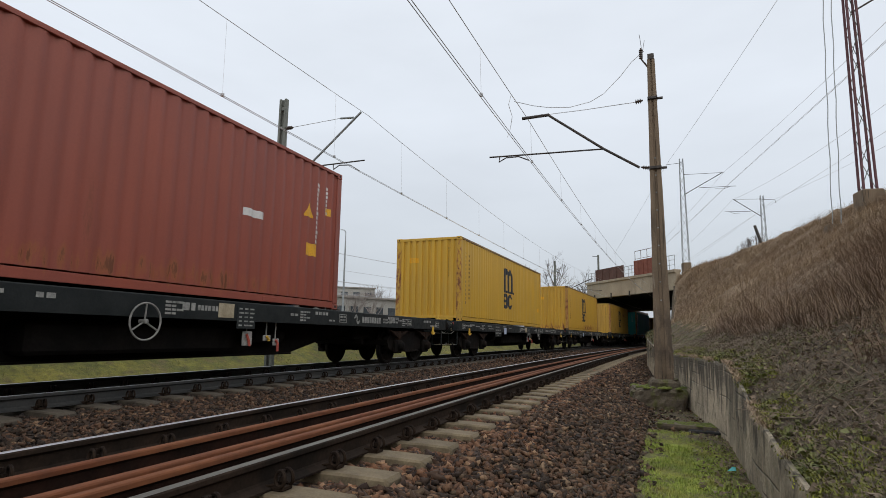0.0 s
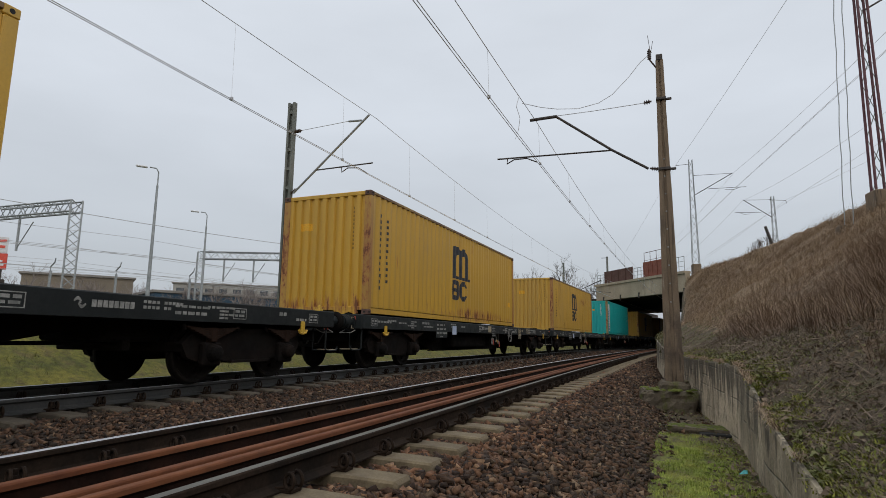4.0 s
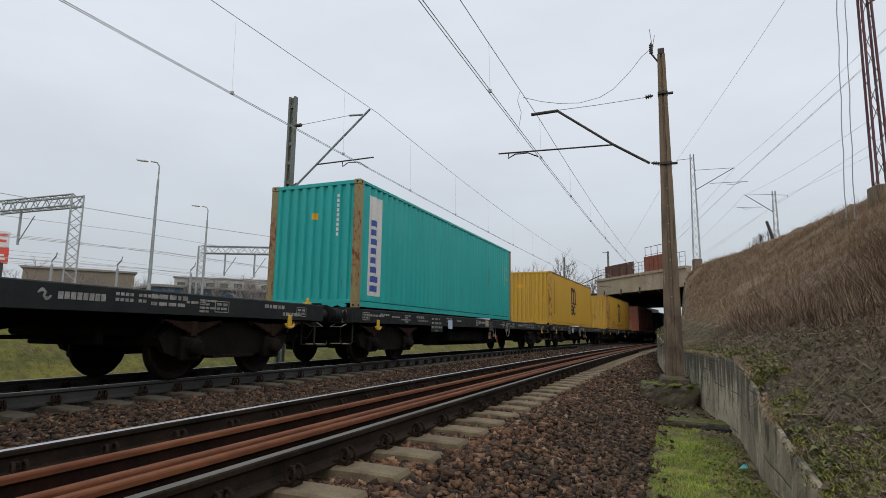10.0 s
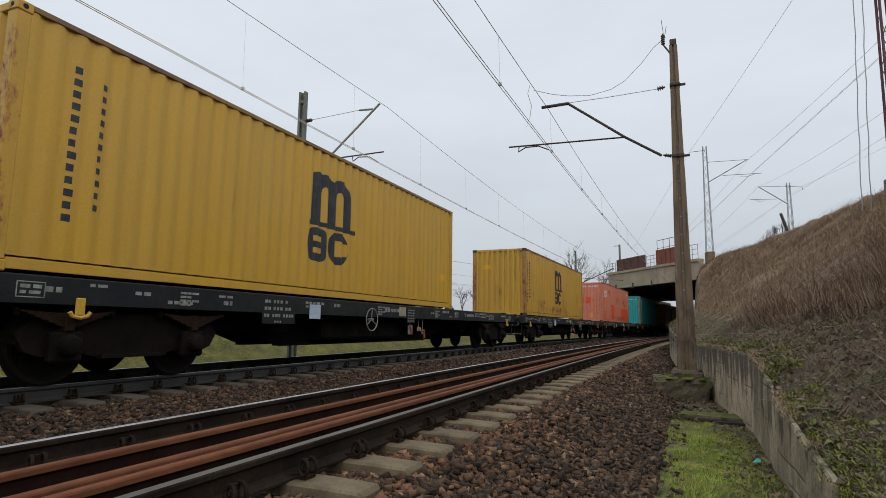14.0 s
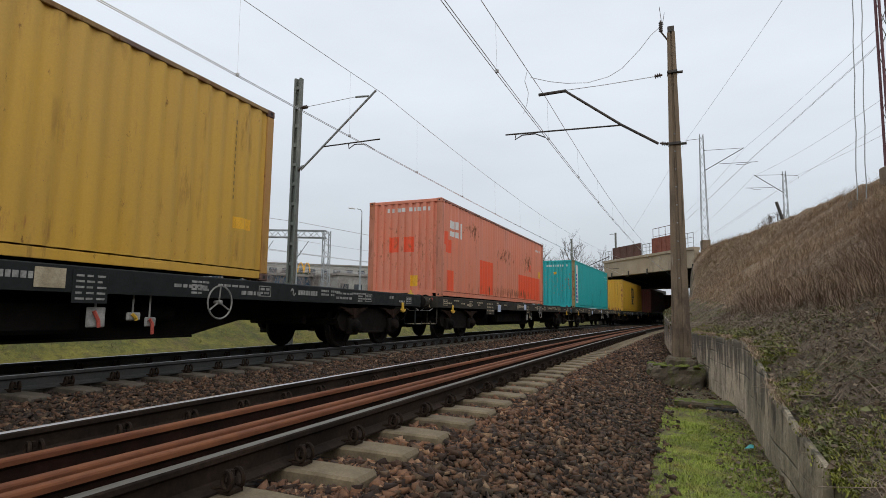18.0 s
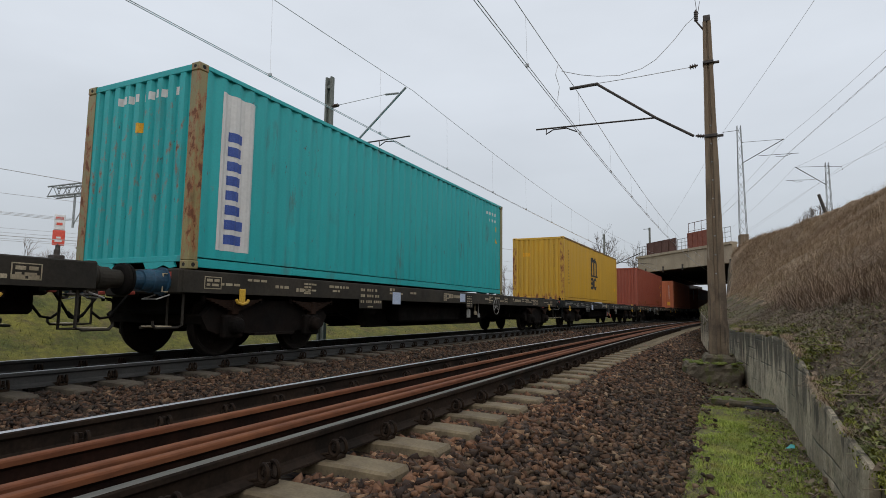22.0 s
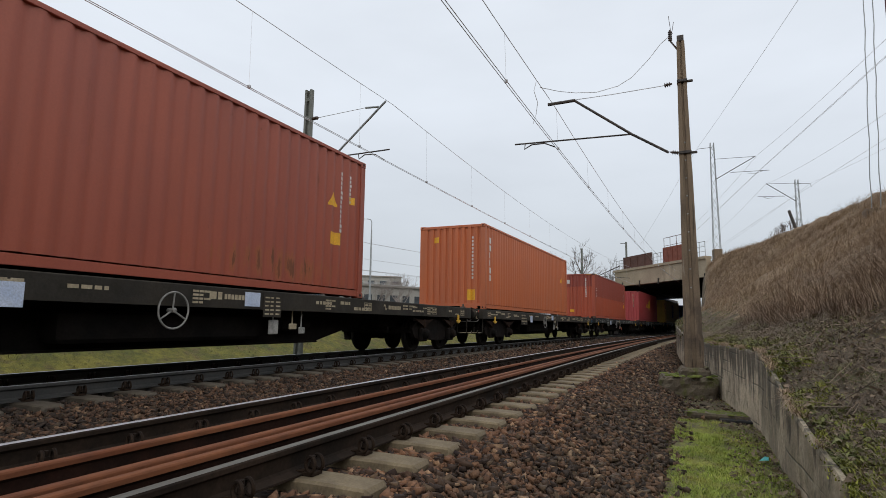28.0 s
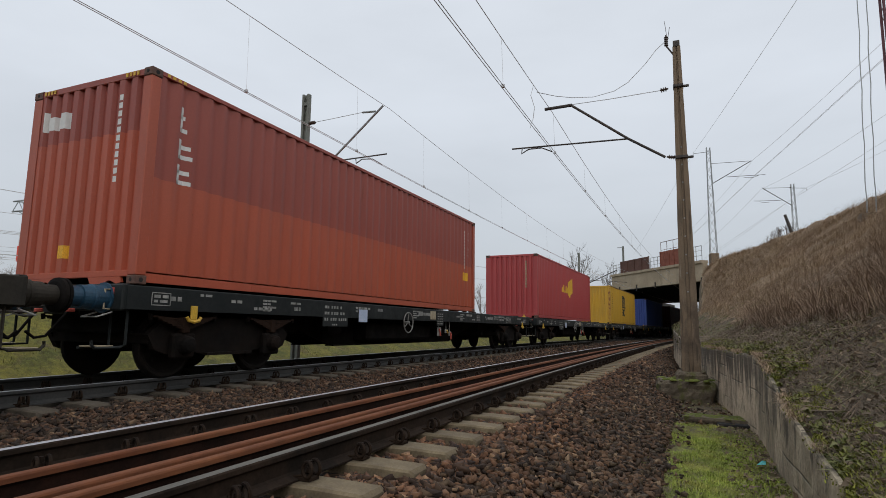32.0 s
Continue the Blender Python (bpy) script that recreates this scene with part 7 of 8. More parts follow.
def building(name, x, y, rot, w, d, z0, z1, wall, label, rows=2, cols=10, roof=True):
    b = thing(name, label, "building", m=pose(x, y, 0, 0, 0, rot))
    part("wall", MB().box(-w / 2, 0, z0, w / 2, d, z1, 0.02), wall, b)
    if roof:
        part("roof", MB().box(-w / 2 - 0.4, -0.4, z1 + 0.005, w / 2 + 0.4, d + 0.4, z1 + 0.4, 0.05), M["roof"], b, "flat dark roof")
    if not rows:
        return b
    hh = (z1 - z0) / rows
    pane = MB().box(-(w / cols) * 0.28, -0.1, -min(hh * 0.26, 0.8), (w / cols) * 0.28, 0.05, min(hh * 0.26, 0.8), 0.03).mesh("window", M["glass"])
    for i in range(cols):
        for j in range(rows):
            part("window", pane, None, b, m=pose(-w / 2 + (i + 0.5) * w / cols, 0, z0 + (j + 0.55) * hh))
    return b


def twig_tree(rng, x, y, z, h, spread, depth, out):
    """Adds a bare branching tree to a list of (from, to, radius)."""
    def grow(p, d, l, r, k):
        q = p + d * l
        out.append((p, q, r))
        if k == 0:
            return
        for _ in range(rng.choice((2, 3, 3))):
            n = (d + Vector((rng.uniform(-1, 1), rng.uniform(-1, 1), rng.uniform(-0.25, 0.7))) * spread).normalized()
            grow(p + d * l * rng.uniform(0.55, 1.0), n, l * rng.uniform(0.55, 0.82), r * 0.6, k - 1)
    grow(Vector((x, y, z)), Vector((rng.uniform(-0.1, 0.1), rng.uniform(-0.1, 0.1), 1)).normalized(), h * 0.34, h * 0.018, depth)


def sticks(segs):
    """Thin three-sided sticks as arrays."""
    vs, fs = [], []
    for p, q, r in segs:
        d = (q - p).normalized()
        a = d.orthogonal().normalized()
        b = d.cross(a)
        k = len(vs)
        for c, rr in ((p, r), (q, r * 0.6)):
            for j in range(3):
                vs.append(c + (a * math.cos(2.0944 * j) + b * math.sin(2.0944 * j)) * rr)
        for j in range(3):
            fs.append((k + j, k + (j + 1) % 3, k + 3 + (j + 1) % 3))
            fs.append((k + j, k + 3 + (j + 1) % 3, k + 3 + j))
    return np.array([tuple(v) for v in vs]), np.array(fs)


def make_backdrop():
    gantry((-48.4, 34.7, 0), (-59.1, 34.5, 0), 2.2, 12.4, (0.0,), (0.67,), 14)
    gantry((-45.8, 69.3, 0), (-61, 62.7, 0), 2.2, 12.4, (0.0, 1.0), (0.25, 0.55, 0.8), 18)
    lamp_post(-30.7, 27.3, 2.2, 11.6)
    lamp_post(-37.8, 39.2, 2.2, 11.6)
    lamp_post(-30.0, 51.8, 2.2, 11.6)
    for x, y in ((-56, 45.5), (-52, 52), (-60, 41), (-44, 60)):
        bent_pole(x, y, 2.2, 8.2)
    building("warehouse", -97.5, 72.0, 52.8, 17, 16, 1.6, 10.8, M["building"], "low tan warehouse with a flat roof", 1, 8)
    building("office_block", -98, 132, 40, 56, 14, 1.6, 14.0, M["building_pale"], "pale office block with rows of windows", 3, 16)
    building("blue_shed", -60, 74, 62, 30, 10, 2, 6.6, M["hall_blue"], "blue clad shed behind the yard", 0)
    building("low_shed", -44, 86, 62, 20, 9, 2, 6.6, M["building_pale"], "low pale shed behind the yard", 1, 8)
    s = thing("price_totem", "tall roadside totem sign, white above and red below", "sign")
    part("post", MB().box(-70.2, 41.8, 2, -69.8, 42.2, 8.0, 0.03), M["dark_steel"], s)
    part("red_panel", MB().box(-0.62, -0.2, 7.8, 0.62, 0.2, 9.6, 0.04, Matrix.Translation((-70, 42, 0)) @ pose(0, 0, 0, 0, 0, 55)), M["sign_red"], s, "red panel")
    part("white_panel", MB().box(-0.55, -0.2, 9.65, 0.55, 0.2, 11.5, 0.04, Matrix.Translation((-70, 42, 0)) @ pose(0, 0, 0, 0, 0, 55)), M["sign_white"], s, "white panel")
    mb = MB()
    for z, w in ((8.2, 0.36), (8.6, 0.22)):
        mb.box(-w, -0.24, z, w, -0.2, z + 0.22, 0, Matrix.Translation((-70, 42, 0)) @ pose(0, 0, 0, 0, 0, 55))
    part("lettering", mb, M["sign_white"], s, "white bars")
    mb = MB()
    for z, w in ((10.9, 0.4), (10.2, 0.3)):
        mb.box(-w, -0.24, z, w, -0.2, z + 0.3, 0, Matrix.Translation((-70, 42, 0)) @ pose(0, 0, 0, 0, 0, 55))
    part("lettering", mb, M["sign_red"], s, "red bars")
    f = thing("restaurant_sign", "small yellow arched roadside sign on a post", "sign", m=pose(-60, 84, 0, 0, 0, 35))
    part("post", MB().tube([(0, 0, 2), (0, 0, 7.6)], 0.12, 8), M["dark_steel"], f)
    part("board", MB().box(-1.3, -0.12, 7.3, 1.3, 0.12, 7.7, 0.03), M["evergreen"], f, "dark board")
    for c in (-0.55, 0.55):
        part("arch", MB().tube([(c - 0.5, 0, 7.7), (c - 0.4, 0, 8.8), (c - 0.12, 0, 9.4), (c + 0.12, 0, 9.4), (c + 0.4, 0, 8.8), (c + 0.5, 0, 7.7)], 0.12, 6), M["label_amber"], f, "yellow arch")
    # yard wires
    for k, (z, y0, y1) in enumerate(((8.2, 18, 95), (8.9, 20, 96), (7.4, 22, 98), (9.8, 16, 92), (7.9, 30, 110), (8.6, 34, 112), (9.3, 24, 100), (10.4, 28, 104), (7.0, 26, 101), (11.0, 20, 97))):
        x0 = -52 - (k * 4.2) % 31
        pts = hang((x0 - 14, y0 - 40, z), (x0 + 6, y0 + 25, z), 0.35) + hang((x0 + 6, y0 + 25, z), (x0 + 22, y1 + 20, z), 0.35)[1:]
        wire_run("yard_wire", pts, 0.022, M["wire"], "thin overhead wire over the yard")
    wire_run("feeder_wire", hang((-62, 10, 13.5), (-44, 60, 12.2), 0.6) + hang((-44, 60, 12.2), (-20, 130, 12.0), 0.6)[1:], 0.035, M["wire"], "long sagging feeder wire")
    # mesh fence on the bank
    fence = thing("yard_fence", "low weathered concrete yard fence on the bank", "fence")
    post = MB().box(-0.06, -0.06, 0, 0.06, 0.06, 1.2, 0.01).mesh("fence_post", M["concrete"])
    slab = MB().box(-0.03, -1.45, 0.05, 0.03, 1.45, 0.75, 0.01).mesh("fence_panel", M["concrete"])
    for k in range(24):
        y = 20 + k * 3
        part("fence_post", post, None, fence, m=pose(-40 + 0.1 * k, y, 2.15))
        part("fence_panel", slab, None, fence, m=pose(-40 + 0.1 * k + 0.05, y + 1.5, 2.15, 0, 0, -1.9))
    # bare bushes and trees
    rng = random.Random(11)
    segs = []
    for _ in range(230):
        f = rng.random()
        twig_tree(rng, -92 + 56 * f + rng.uniform(-12, 8), 40 + 52 * f + rng.uniform(-5, 8), 1.6, rng.uniform(4.5, 8.5), 0.75, 5, segs)
    bulk("bare_bushes", *sticks(segs), M["hazed_twig"], "band of bare grey-brown winter bushes", "bushes")
    segs = []
    for x, y, h in ((-16, 98, 13), (-12, 104, 11), (-20, 94, 12.5), (-9, 112, 10), (-25, 100, 11)):
        twig_tree(rng, x, y, 2, h, 0.62, 6, segs)
    bulk("bare_trees", *sticks(segs), M["twig"], "cluster of bare winter trees beside the bridge", "trees")
    mast = thing("line_mast", "slim grey line mast beyond the far track", "mast")
    part("shaft", MB().box(-10.68, 65.9, 0, -10.48, 66.1, 9.5, 0.02), M["mast_green"], mast)
    part("cantilever_tube", MB().tube([(-10.4, 66, 5.6), (-6.4, 66, 7.4)], 0.05, 6).tube([(-10.4, 66, 6.4), (-5.4, 66, 6.0)], 0.03, 6), M["dark_steel"], mast, "cantilever arm")
    mast = thing("line_mast", "small line mast behind the bridge parapet", "mast")
    part("shaft", MB().box(-8.8, 99.8, 0, -8.5, 100.2, 14.8, 0.02), M["mast_green"], mast)
    part("cantilever_tube", MB().tube([(-8.7, 100, 14.6), (-9.6, 100, 14.6)], 0.05, 5), M["dark_steel"], mast, "short arm")
    # dark evergreen beyond the far track
    vs, fs = [], []
    r = np.random.default_rng(5)
    n = 5000
    a = r.uniform(0, 6.283, n)
    h = r.uniform(0, 1, n)
    rad = (1 - 0.75 * h) * 1.7 * np.sqrt(r.uniform(0.2, 1, n)) * (0.8 + 0.3 * np.sin(a * 3 + h * 9))
    c = np.stack([-17 + rad * np.cos(a), 62 + rad * np.sin(a), 1.6 + h * 5.2], 1)
    t = r.normal(size=(n, 3, 3)) * 0.16
    bulk("evergreen_shrub", (c[:, None] + t).reshape(-1, 3), np.arange(n * 3).reshape(-1, 3), M["evergreen"], "dark evergreen shrub beyond the far track", "shrub", "")


make_backdrop()


# ---- loose cover: stones, grass, stalks, leaves ----
def slope_points(rng, n, y0, y1, f0, f1, power=1.0):
    """Random places on the embankment between two shares of its height."""
    y = y0 + (y1 - y0) * rng.uniform(0, 1, n) ** power
    f = rng.uniform(f0, f1, n)
    toe = np.array([along(TOE, v) for v in y])
    cx = np.array([crest_x(v) for v in y])
    x = toe + 0.04 + (cx - toe) * f
    z = np.array([ground_z(a, b) for a, b in zip(x, y)])
    return x, y, z


def blades(rng, x, y, z, h, w, lean, droop=0.3, aim=None):
    """Bent three-point blades as triangles."""
    n = len(x)
    a = rng.uniform(0, 6.283, n) if aim is None else aim
    hh = h * rng.uniform(0.5, 1.3, n)
    dx, dy = np.cos(a), np.sin(a)
    l = lean * rng.uniform(0.2, 1.3, n) * hh
    base = np.stack([x, y, z], 1)
    side = np.stack([-dy, dx, np.zeros(n)], 1) * w / 2
    mid = base + np.stack([dx * l * 0.4, dy * l * 0.4, hh * 0.6], 1)
    top = base + np.stack([dx * l, dy * l, hh * (1 - droop * rng.uniform(0, 1, n))], 1)
    v = np.stack([base - side, base + side, mid + side * 0.7, mid - side * 0.7, top], 1).reshape(-1, 3)
    k = (np.arange(n) * 5)[:, None]
    f = np.concatenate([k + [0, 1, 2], k + [0, 2, 3], k + [3, 2, 4]])
    return v, f


def tufts(rng, n, y0, y1, f0, f1, power, per, spread, floor):
    """Clumps of grass: the blades of a clump fan out from its middle, and clumps gather in patches."""
    x, y, z = slope_points(rng, n, y0, y1, f0, f1, power)
    k = np.array([noise.noise(Vector((a * 0.45, b * 0.45, 11))) + 0.5 * noise.noise(Vector((a * 1.6, b * 1.6, 5))) for a, b in zip(x, y)])
    ok = k + rng.uniform(-0.25, 0.25, n) > floor
    x, y, z, k = x[ok], y[ok], z[ok], k[ok]
    m = len(x)
    size = np.repeat(rng.uniform(0.6, 1.25, m) * np.clip(1 + 0.6 * k, 0.6, 1.4), per)
    a = rng.uniform(0, 6.283, m * per)
    r = np.abs(rng.normal(size=m * per)) * spread
    return np.repeat(x, per) + r * np.cos(a), np.repeat(y, per) + r * np.sin(a), np.repeat(z, per), size, a + rng.normal(size=m * per) * 0.5


def make_cover():
    stones()
    rng = np.random.default_rng(21)
    # near turf: thick and yellow-green by the ballast, tufted and thinning out to bare soil by the wall
    n = 75000
    y = rng.uniform(2.2, 10.4, n)
    x = rng.uniform(-0.5, 1.0, n)
    edge = np.array([noise.noise(Vector((0, b * 1.3, 6))) + 0.5 * noise.noise(Vector((a * 3, b * 4, 6))) for a, b in zip(x, y)])
    tuft = np.array([noise.noise(Vector((a * 2.3, b * 2.0, 4))) + 0.6 * noise.noise(Vector((a * 6, b * 5, 1))) for a, b in zip(x, y)])
    keep = (x < np.array([along(TOE, v) for v in y]) - 0.08) & (x > -0.34 + 0.30 * edge + 0.12 * rng.uniform(-1, 1, n) ** 3) & (y < 10.1 + 0.8 * edge - 0.5 * np.maximum(0, x) + 0.3 * rng.uniform(-1, 1, n))
    cover = 0.40 - 1.1 * np.maximum(0, x - 0.60 + 0.2 * edge) * np.clip((y - 5.0) / 1.6, 0.25, 1)
    keep &= tuft * 0.8 < cover + rng.uniform(-0.3, 0.25, n)
    x, y, tuft = x[keep], y[keep], tuft[keep]
    z = np.array([max(ground_z(a, b), bed_z(a - bend(b))) for a, b in zip(x, y)])
    h = np.clip(0.042 + 0.045 * tuft, 0.022, 0.085)
    bulk("turf", *blades(rng, x, y, z - 0.008, h, 0.0055, 1.1), M["blade"], "patch of bright green tufted grass beside the ballast", "grass")
    # rough turf on the bank beyond the far track
    n = 36000
    y = -4 + 62 * rng.uniform(0, 1, n) ** 1.4
    u = rng.uniform(-18.2, -10.6, n)
    k = np.array([noise.noise(Vector((a * 0.9, b * 0.9, 15))) + 0.6 * noise.noise(Vector((a * 3, b * 3, 2))) for a, b in zip(u, y)])
    keep = k + rng.uniform(-0.3, 0.3, n) > -0.05
    y, u, k = y[keep], u[keep], k[keep]
    x = u + BEND * y * y
    z = np.array([ground_z(a, b) for a, b in zip(x, y)])
    bulk("bank_turf", *blades(rng, x, y, z - 0.02, np.clip(0.10 + 0.10 * k, 0.05, 0.2), 0.010, 1.8, 0.6), M["bank_blade"], "rough mottled olive turf on the bank", "grass")
    # dry stalks on the slope
    x, y, z = slope_points(rng, 120000, 3, 60, 0.12, 0.97, 1.6)
    bulk("dry_grass", *blades(rng, x, y, z - 0.02, 0.15, 0.0065, 2.2, 0.7), M["stalk"], "dense brown dry grass on the embankment", "grass")
    x, y, z, size, a = tufts(rng, 10200, 4, 58, 0.11, 0.925, 1.5, 16, 0.07, -0.16)
    bulk("grass_tufts", *blades(rng, x, y, z - 0.03, 0.33 * size, 0.0065, 1.15, 0.6, a), M["straw"], "tall tan tufts of dead grass on the embankment", "grass")
    x, y, z = slope_points(rng, 5200, 4, 55, 0.16, 0.88, 1.5)
    bulk("tall_stalks", *blades(rng, x, y, z, 0.55, 0.007, 0.7), M["bramble"], "tall thin dead weed stalks", "weeds")
    # thick brown weeds at the foot of the tall grass
    x, y, z, size, a = tufts(rng, 2400, 4, 17, 0.07, 0.50, 1.1, 18, 0.09, -0.04)
    bulk("dead_weeds", *blades(rng, x, y, z - 0.03, 0.42 * size, 0.006, 1.4, 0.6, a), M["bramble"], "thick reddish-brown dead weeds on the slope", "weeds")
    # leaf litter and low weeds on the lower slope
    x, y, z = slope_points(rng, 42000, 2.5, 30, -0.004, 0.22, 1.5)
    # and on the flat soil at the foot of the wall
    m = 3000
    fy = 4.6 + 11 * rng.uniform(0, 1, m)
    ft = np.array([along(TOE, v) for v in fy]) - 0.1
    fx = np.where(fy > 10.2, -0.45 + (ft + 0.45) * rng.uniform(0, 1, m), ft - 0.5 * rng.uniform(0, 1, m) ** 1.6)
    fz = np.array([max(ground_z(p, q), bed_z(p - bend(q))) for p, q in zip(fx, fy)])
    x, y, z = np.concatenate([x, fx]), np.concatenate([y, fy]), np.concatenate([z, fz])
    n = len(x)
    c = np.stack([x, y, z + rng.uniform(0.0, 0.05, n)], 1)
    s = ((rng.uniform(0.008, 0.030, n) + np.where(rng.uniform(0, 1, n) < 0.1, 0.025, 0.0)) * np.clip(1.3 - y / 22, 0.55, 1.1))[:, None]
    a = rng.normal(size=(n, 3)) * [1, 1, 0.45]
    b = rng.normal(size=(n, 3)) * [1, 1, 0.45]
    a /= np.linalg.norm(a, axis=1)[:, None]
    b = b - (a * b).sum(1)[:, None] * a
    b /= np.linalg.norm(b, axis=1)[:, None]
    up = np.array([0, 0, 1.0])
    v = np.stack([c - a * s, c + b * s * 0.5 + up * s * 0.25, c + a * s, c - b * s * 0.5 + up * s * 0.15], 1).reshape(-1, 3)
    k = (np.arange(n) * 4)[:, None]
    bulk("leaf_litter", v, np.concatenate([k + [0, 1, 2], k + [0, 2, 3]]), M["leaf"], "grey-brown fallen leaves with green weeds on the lower slope", "leaves")
    x, y, z = slope_points(rng, 15000, 3, 24, 0.0, 0.22, 1.3)
    keep = np.array([noise.noise(Vector((p * 0.9, q * 0.9, 2))) for p, q in zip(x, y)]) > 0.05
    bulk("wall_weeds", *blades(rng, x[keep], y[keep], z[keep], 0.035, 0.024, 1.6, 0.7), M["weed"], "low green weeds behind the retaining wall", "weeds")
    # leafy rosettes that crowd the crown of the wall and hang over it
    m = 520
    ry = 4.6 + 10 * rng.uniform(0, 1, m) ** 1.1
    rx = np.array([along(TOE, v) for v in ry]) + 0.01 + np.abs(rng.normal(size=m)) * 0.13
    keep = np.array([noise.noise(Vector((p * 2.6, q * 1.7, 13))) for p, q in zip(rx, ry)]) + rng.uniform(-0.35, 0.35, m) > 0.0
    rx, ry = rx[keep], ry[keep]
    rz = np.array([ground_z(p, q) for p, q in zip(rx, ry)])
    a = rng.uniform(0, 6.283, len(rx) * 9)
    bulk("leafy_weeds", *blades(rng, np.repeat(rx, 9), np.repeat(ry, 9), np.repeat(rz, 9), 0.06 * np.repeat(rng.uniform(0.6, 1.5, len(rx)), 9), 0.03, 1.5, 0.75, a), M["weed"], "leafy green rosettes crowding the crown of the wall", "weeds")
    x = rng.uniform(-0.06, 0.1, 4200)
    y = 4.8 + 11 * rng.uniform(0, 1, 4200)
    keep = np.array([noise.noise(Vector((3, v * 1.1, 6))) for v in y]) > -0.05
    x, y = x[keep], y[keep]
    z = np.array([along(WALL_TOP, v) for v in y])
    x = x + np.array([along(TOE, v) for v in y])
    bulk("hanging_stems", *blades(rng, x, y, z, 0.09, 0.006, 1.7, 1.6, 3.14 + rng.normal(size=len(x)) * 0.9), M["stalk"], "dead stems hanging over the crown of the wall", "weeds")
    x, y, z = slope_points(rng, 46000, 2.5, 18, 0.0, 0.24, 1.5)
    bulk("dead_stems", *blades(rng, x, y, z + 0.005, 0.08, 0.005, 3.2, 0.6), M["dead_twig"], "tangle of thin dead stems on the lower slope", "weeds")
    # moss cushions along the top of the wall
    n = 2200
    y = 3.6 + 14 * rng.uniform(0, 1, n) ** 1.3
    keep = np.array([noise.noise(Vector((0, v * 1.4, 8))) for v in y]) > -0.1
    y = y[keep]
    x = np.array([along(TOE, v) for v in y]) + np.where(rng.uniform(0, 1, len(y)) < 0.45, rng.uniform(-0.065, 0.06, len(y)), rng.uniform(-0.05, 0.75, len(y)) * np.clip(9 - y, 3, 6) / 6)
    z = np.array([ground_z(a, b) for a, b in zip(x, y)])
    bulk("wall_moss", *blades(rng, np.repeat(x, 26) + rng.normal(size=len(x) * 26) * 0.035, np.repeat(y, 26) + rng.normal(size=len(x) * 26) * 0.035, np.repeat(z, 26) - 0.005, 0.028, 0.012, 1.2, 0.4), M["moss_blade"], "yellow-green moss along the top of the wall", "moss")
    x, y, z = slope_points(rng, 1800, 20, 40, 0.0, 0.05, 1.0)
    bulk("ivy", *blades(rng, x - 0.15, y, z + rng.uniform(-0.5, 0.15, len(x)), 0.10, 0.035, 1.1, 0.7), M["ivy"], "ivy and moss over the end of the wall", "weeds")
    # fallen twigs
    r = random.Random(9)
    segs = []
    for _ in range(1500):
        yy = 3 + 22 * r.random() ** 1.4
        toe, cx = along(TOE, yy), crest_x(yy)
        xx = toe + 0.2 + (cx - toe) * r.uniform(0, 0.45)
        p = Vector((xx, yy, ground_z(xx, yy) + 0.03))
        a = r.uniform(0, 6.28)
        l = r.uniform(0.15, 0.6)
        q = Vector((xx + math.cos(a) * l, yy + math.sin(a) * l, 0))
        q.z = ground_z(q.x, q.y) + r.uniform(0.03, 0.16) if q.x > toe + 0.15 else p.z
        segs.append((p, q, r.uniform(0.003, 0.007)))
    bulk("fallen_twigs", *sticks(segs), M["dead_twig"], "fallen twigs on the slope", "twigs")
    # arching bramble stems all over the slope
    segs = []
    for _ in range(4200):
        yy = 4 + 42 * r.random() ** 1.3
        toe, cx = along(TOE, yy), crest_x(yy)
        f = r.uniform(0.13, 0.92)
        if noise.noise(Vector((f * 5, yy * 0.35, 7))) < -0.12:
            continue
        p = Vector((toe + (cx - toe) * f, yy, 0))
        p.z = ground_z(p.x, p.y)
        a, l, h = r.uniform(0, 6.28), r.uniform(0.3, 0.9), r.uniform(0.12, 0.42)
        last = p
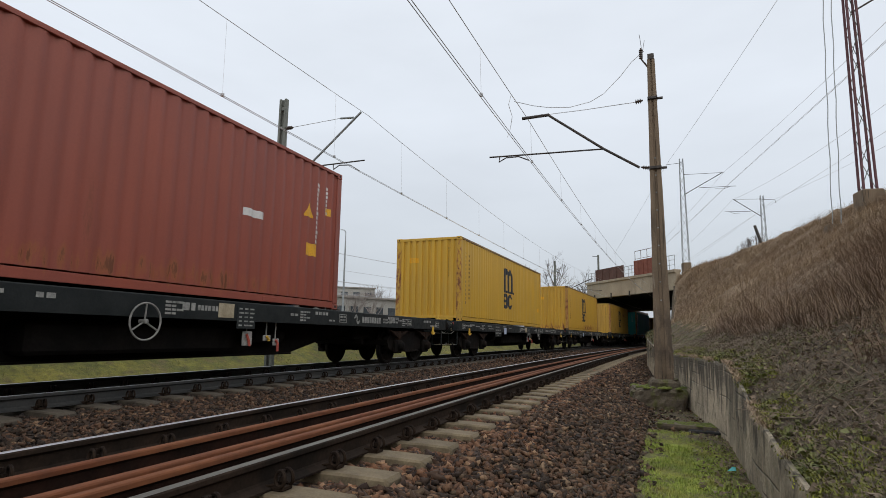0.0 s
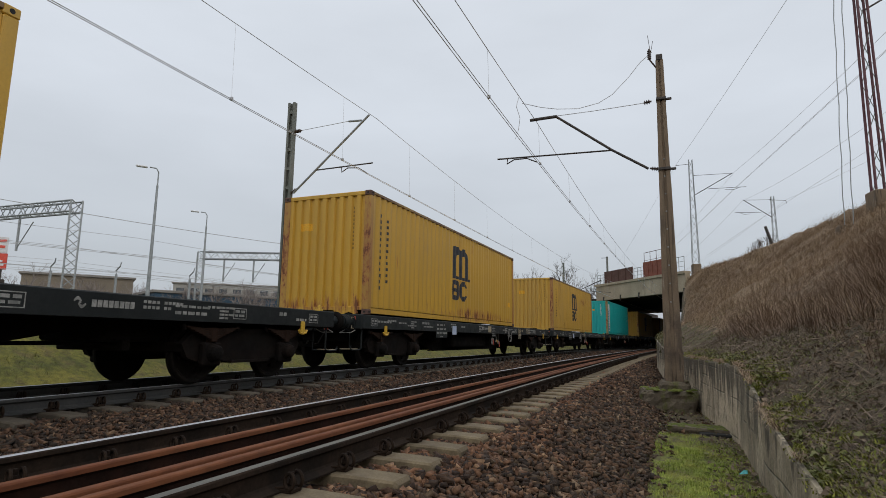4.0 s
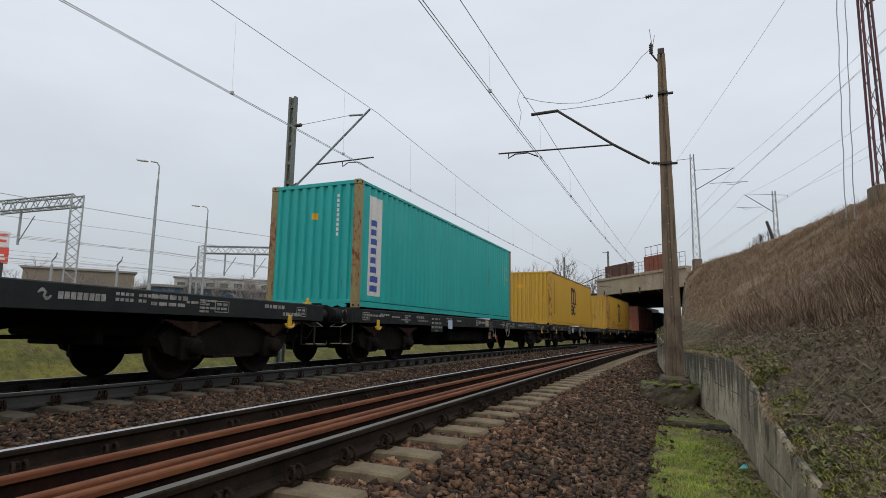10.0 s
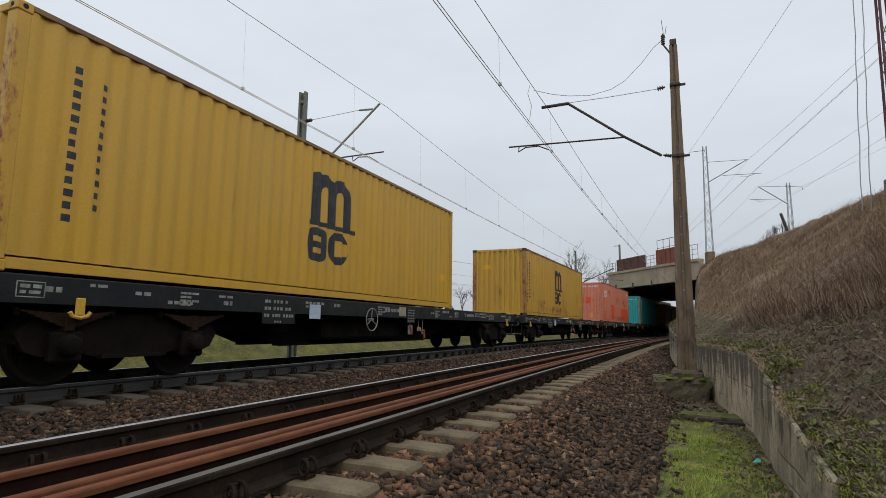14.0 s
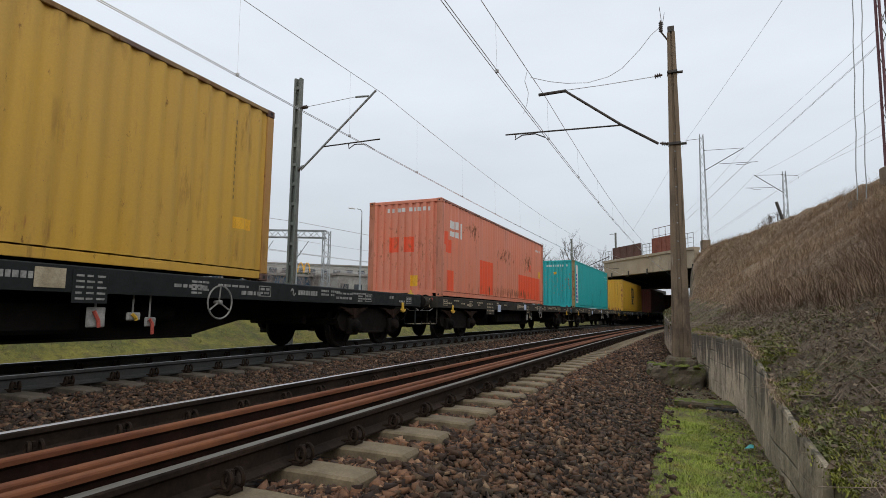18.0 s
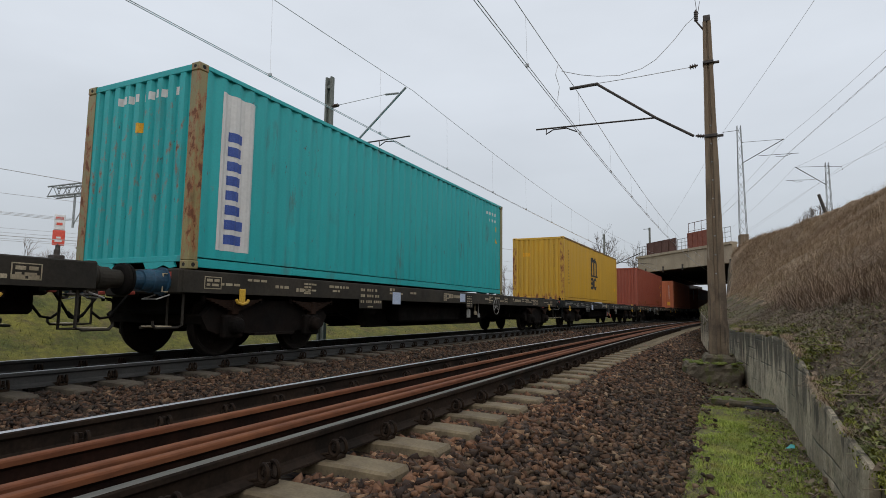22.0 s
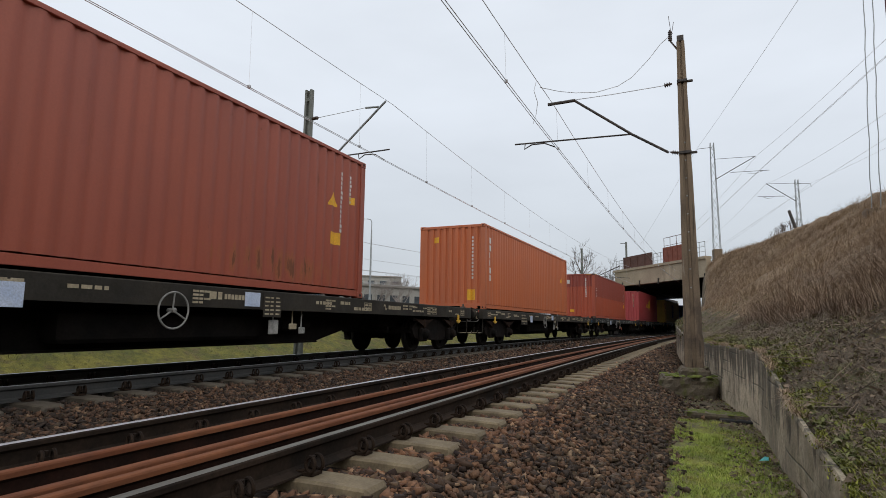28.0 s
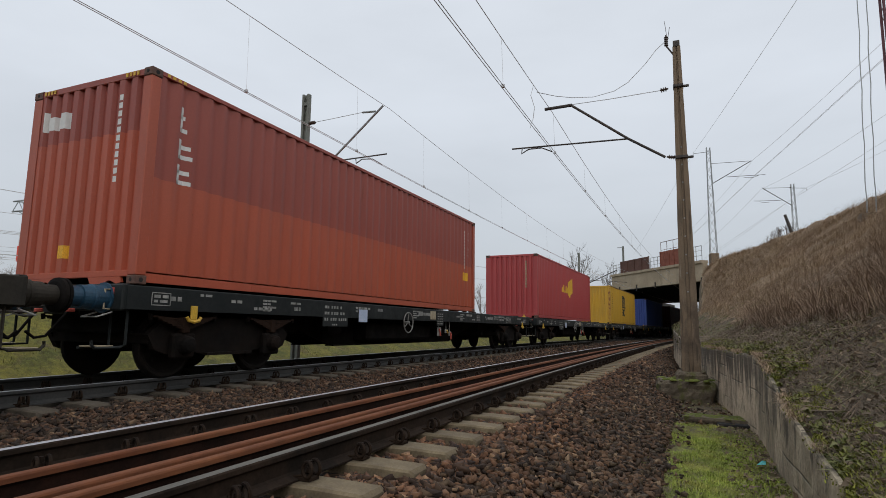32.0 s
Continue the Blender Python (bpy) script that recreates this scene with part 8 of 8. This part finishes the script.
        for j in range(1, 5):
            q = Vector((p.x + math.cos(a + 0.2 * j) * l * j / 4, p.y + math.sin(a + 0.2 * j) * l * j / 4, 0))
            q.z = ground_z(q.x, q.y) + h * math.sin(j / 4 * 2.6)
            segs.append((last, q, 0.006 - 0.0009 * j))
            last = q
    bulk("brambles", *sticks(segs), M["bramble"], "tangle of thin reddish-brown bramble stems", "brambles")
    segs = []
    for k in range(46):
        yy = 44.5 + r.gauss(0, 1.1)
        twig_tree(r, crest_x(yy) + r.uniform(-0.4, 0.4), yy, CREST_Z - 0.1, r.uniform(0.4, 1.0), 0.95, 3, segs)
    bulk("crest_scrub", *sticks(segs), M["twig"], "low bare scrub on the crest", "bushes")
    # concrete cover over the drain pit
    d = thing("drain_cover", "mossy broken concrete slab over a drain pit", "slab")
    # solid dark block in place of the pit's shaded inside
    part("pit", MB().box(0.45, 10.30, -0.95, 0.97, 10.62, -0.725, 0.02), M["hole"], d, "dark block standing in for the shade in an open pit")
    at = pose(0.47, 10.86, -0.715, -2, 1, -5)
    sl = MB().rough_box(-0.50, -0.32, -0.05, 0.50, 0.34, 0.03, 0.09, 0.016, 3.0)
    sl.v = [tuple(at @ Vector(p)) for p in sl.v]
    part("slab", sl, M["mossy"], d)
    mo = MB()
    for _ in range(90):
        a, b = r.uniform(-0.46, 0.42), r.uniform(-0.30, 0.34)
        p = at @ Vector((a, b, 0.026))
        mo.lathe([(0, 0.05), (0.010, 0.04), (0.016, 0.012)], p, (0, 0, 1), 6)
    tagged(part("moss", mo, M["moss"], d, "cushions of green moss"), kind="stuff")
    tagged(part("wall_stub", MB().box(1.12, 3.0, -1.0, 1.3, 4.55, -0.32, 0.03), M["wall"]), "broken stub of the concrete retaining wall", "wall", kind="structure")
    l = MB().add([(0.70, 7.45, -0.735), (0.79, 7.43, -0.72), (0.80, 7.52, -0.70), (0.74, 7.55, -0.735), (0.76, 7.49, -0.69)], [(0, 1, 4), (1, 2, 4), (2, 3, 4), (3, 0, 4)])
    tagged(part("litter_scrap", l, M["litter"]), "small crumpled turquoise plastic scrap on the soil", "litter")


make_cover()


motions()
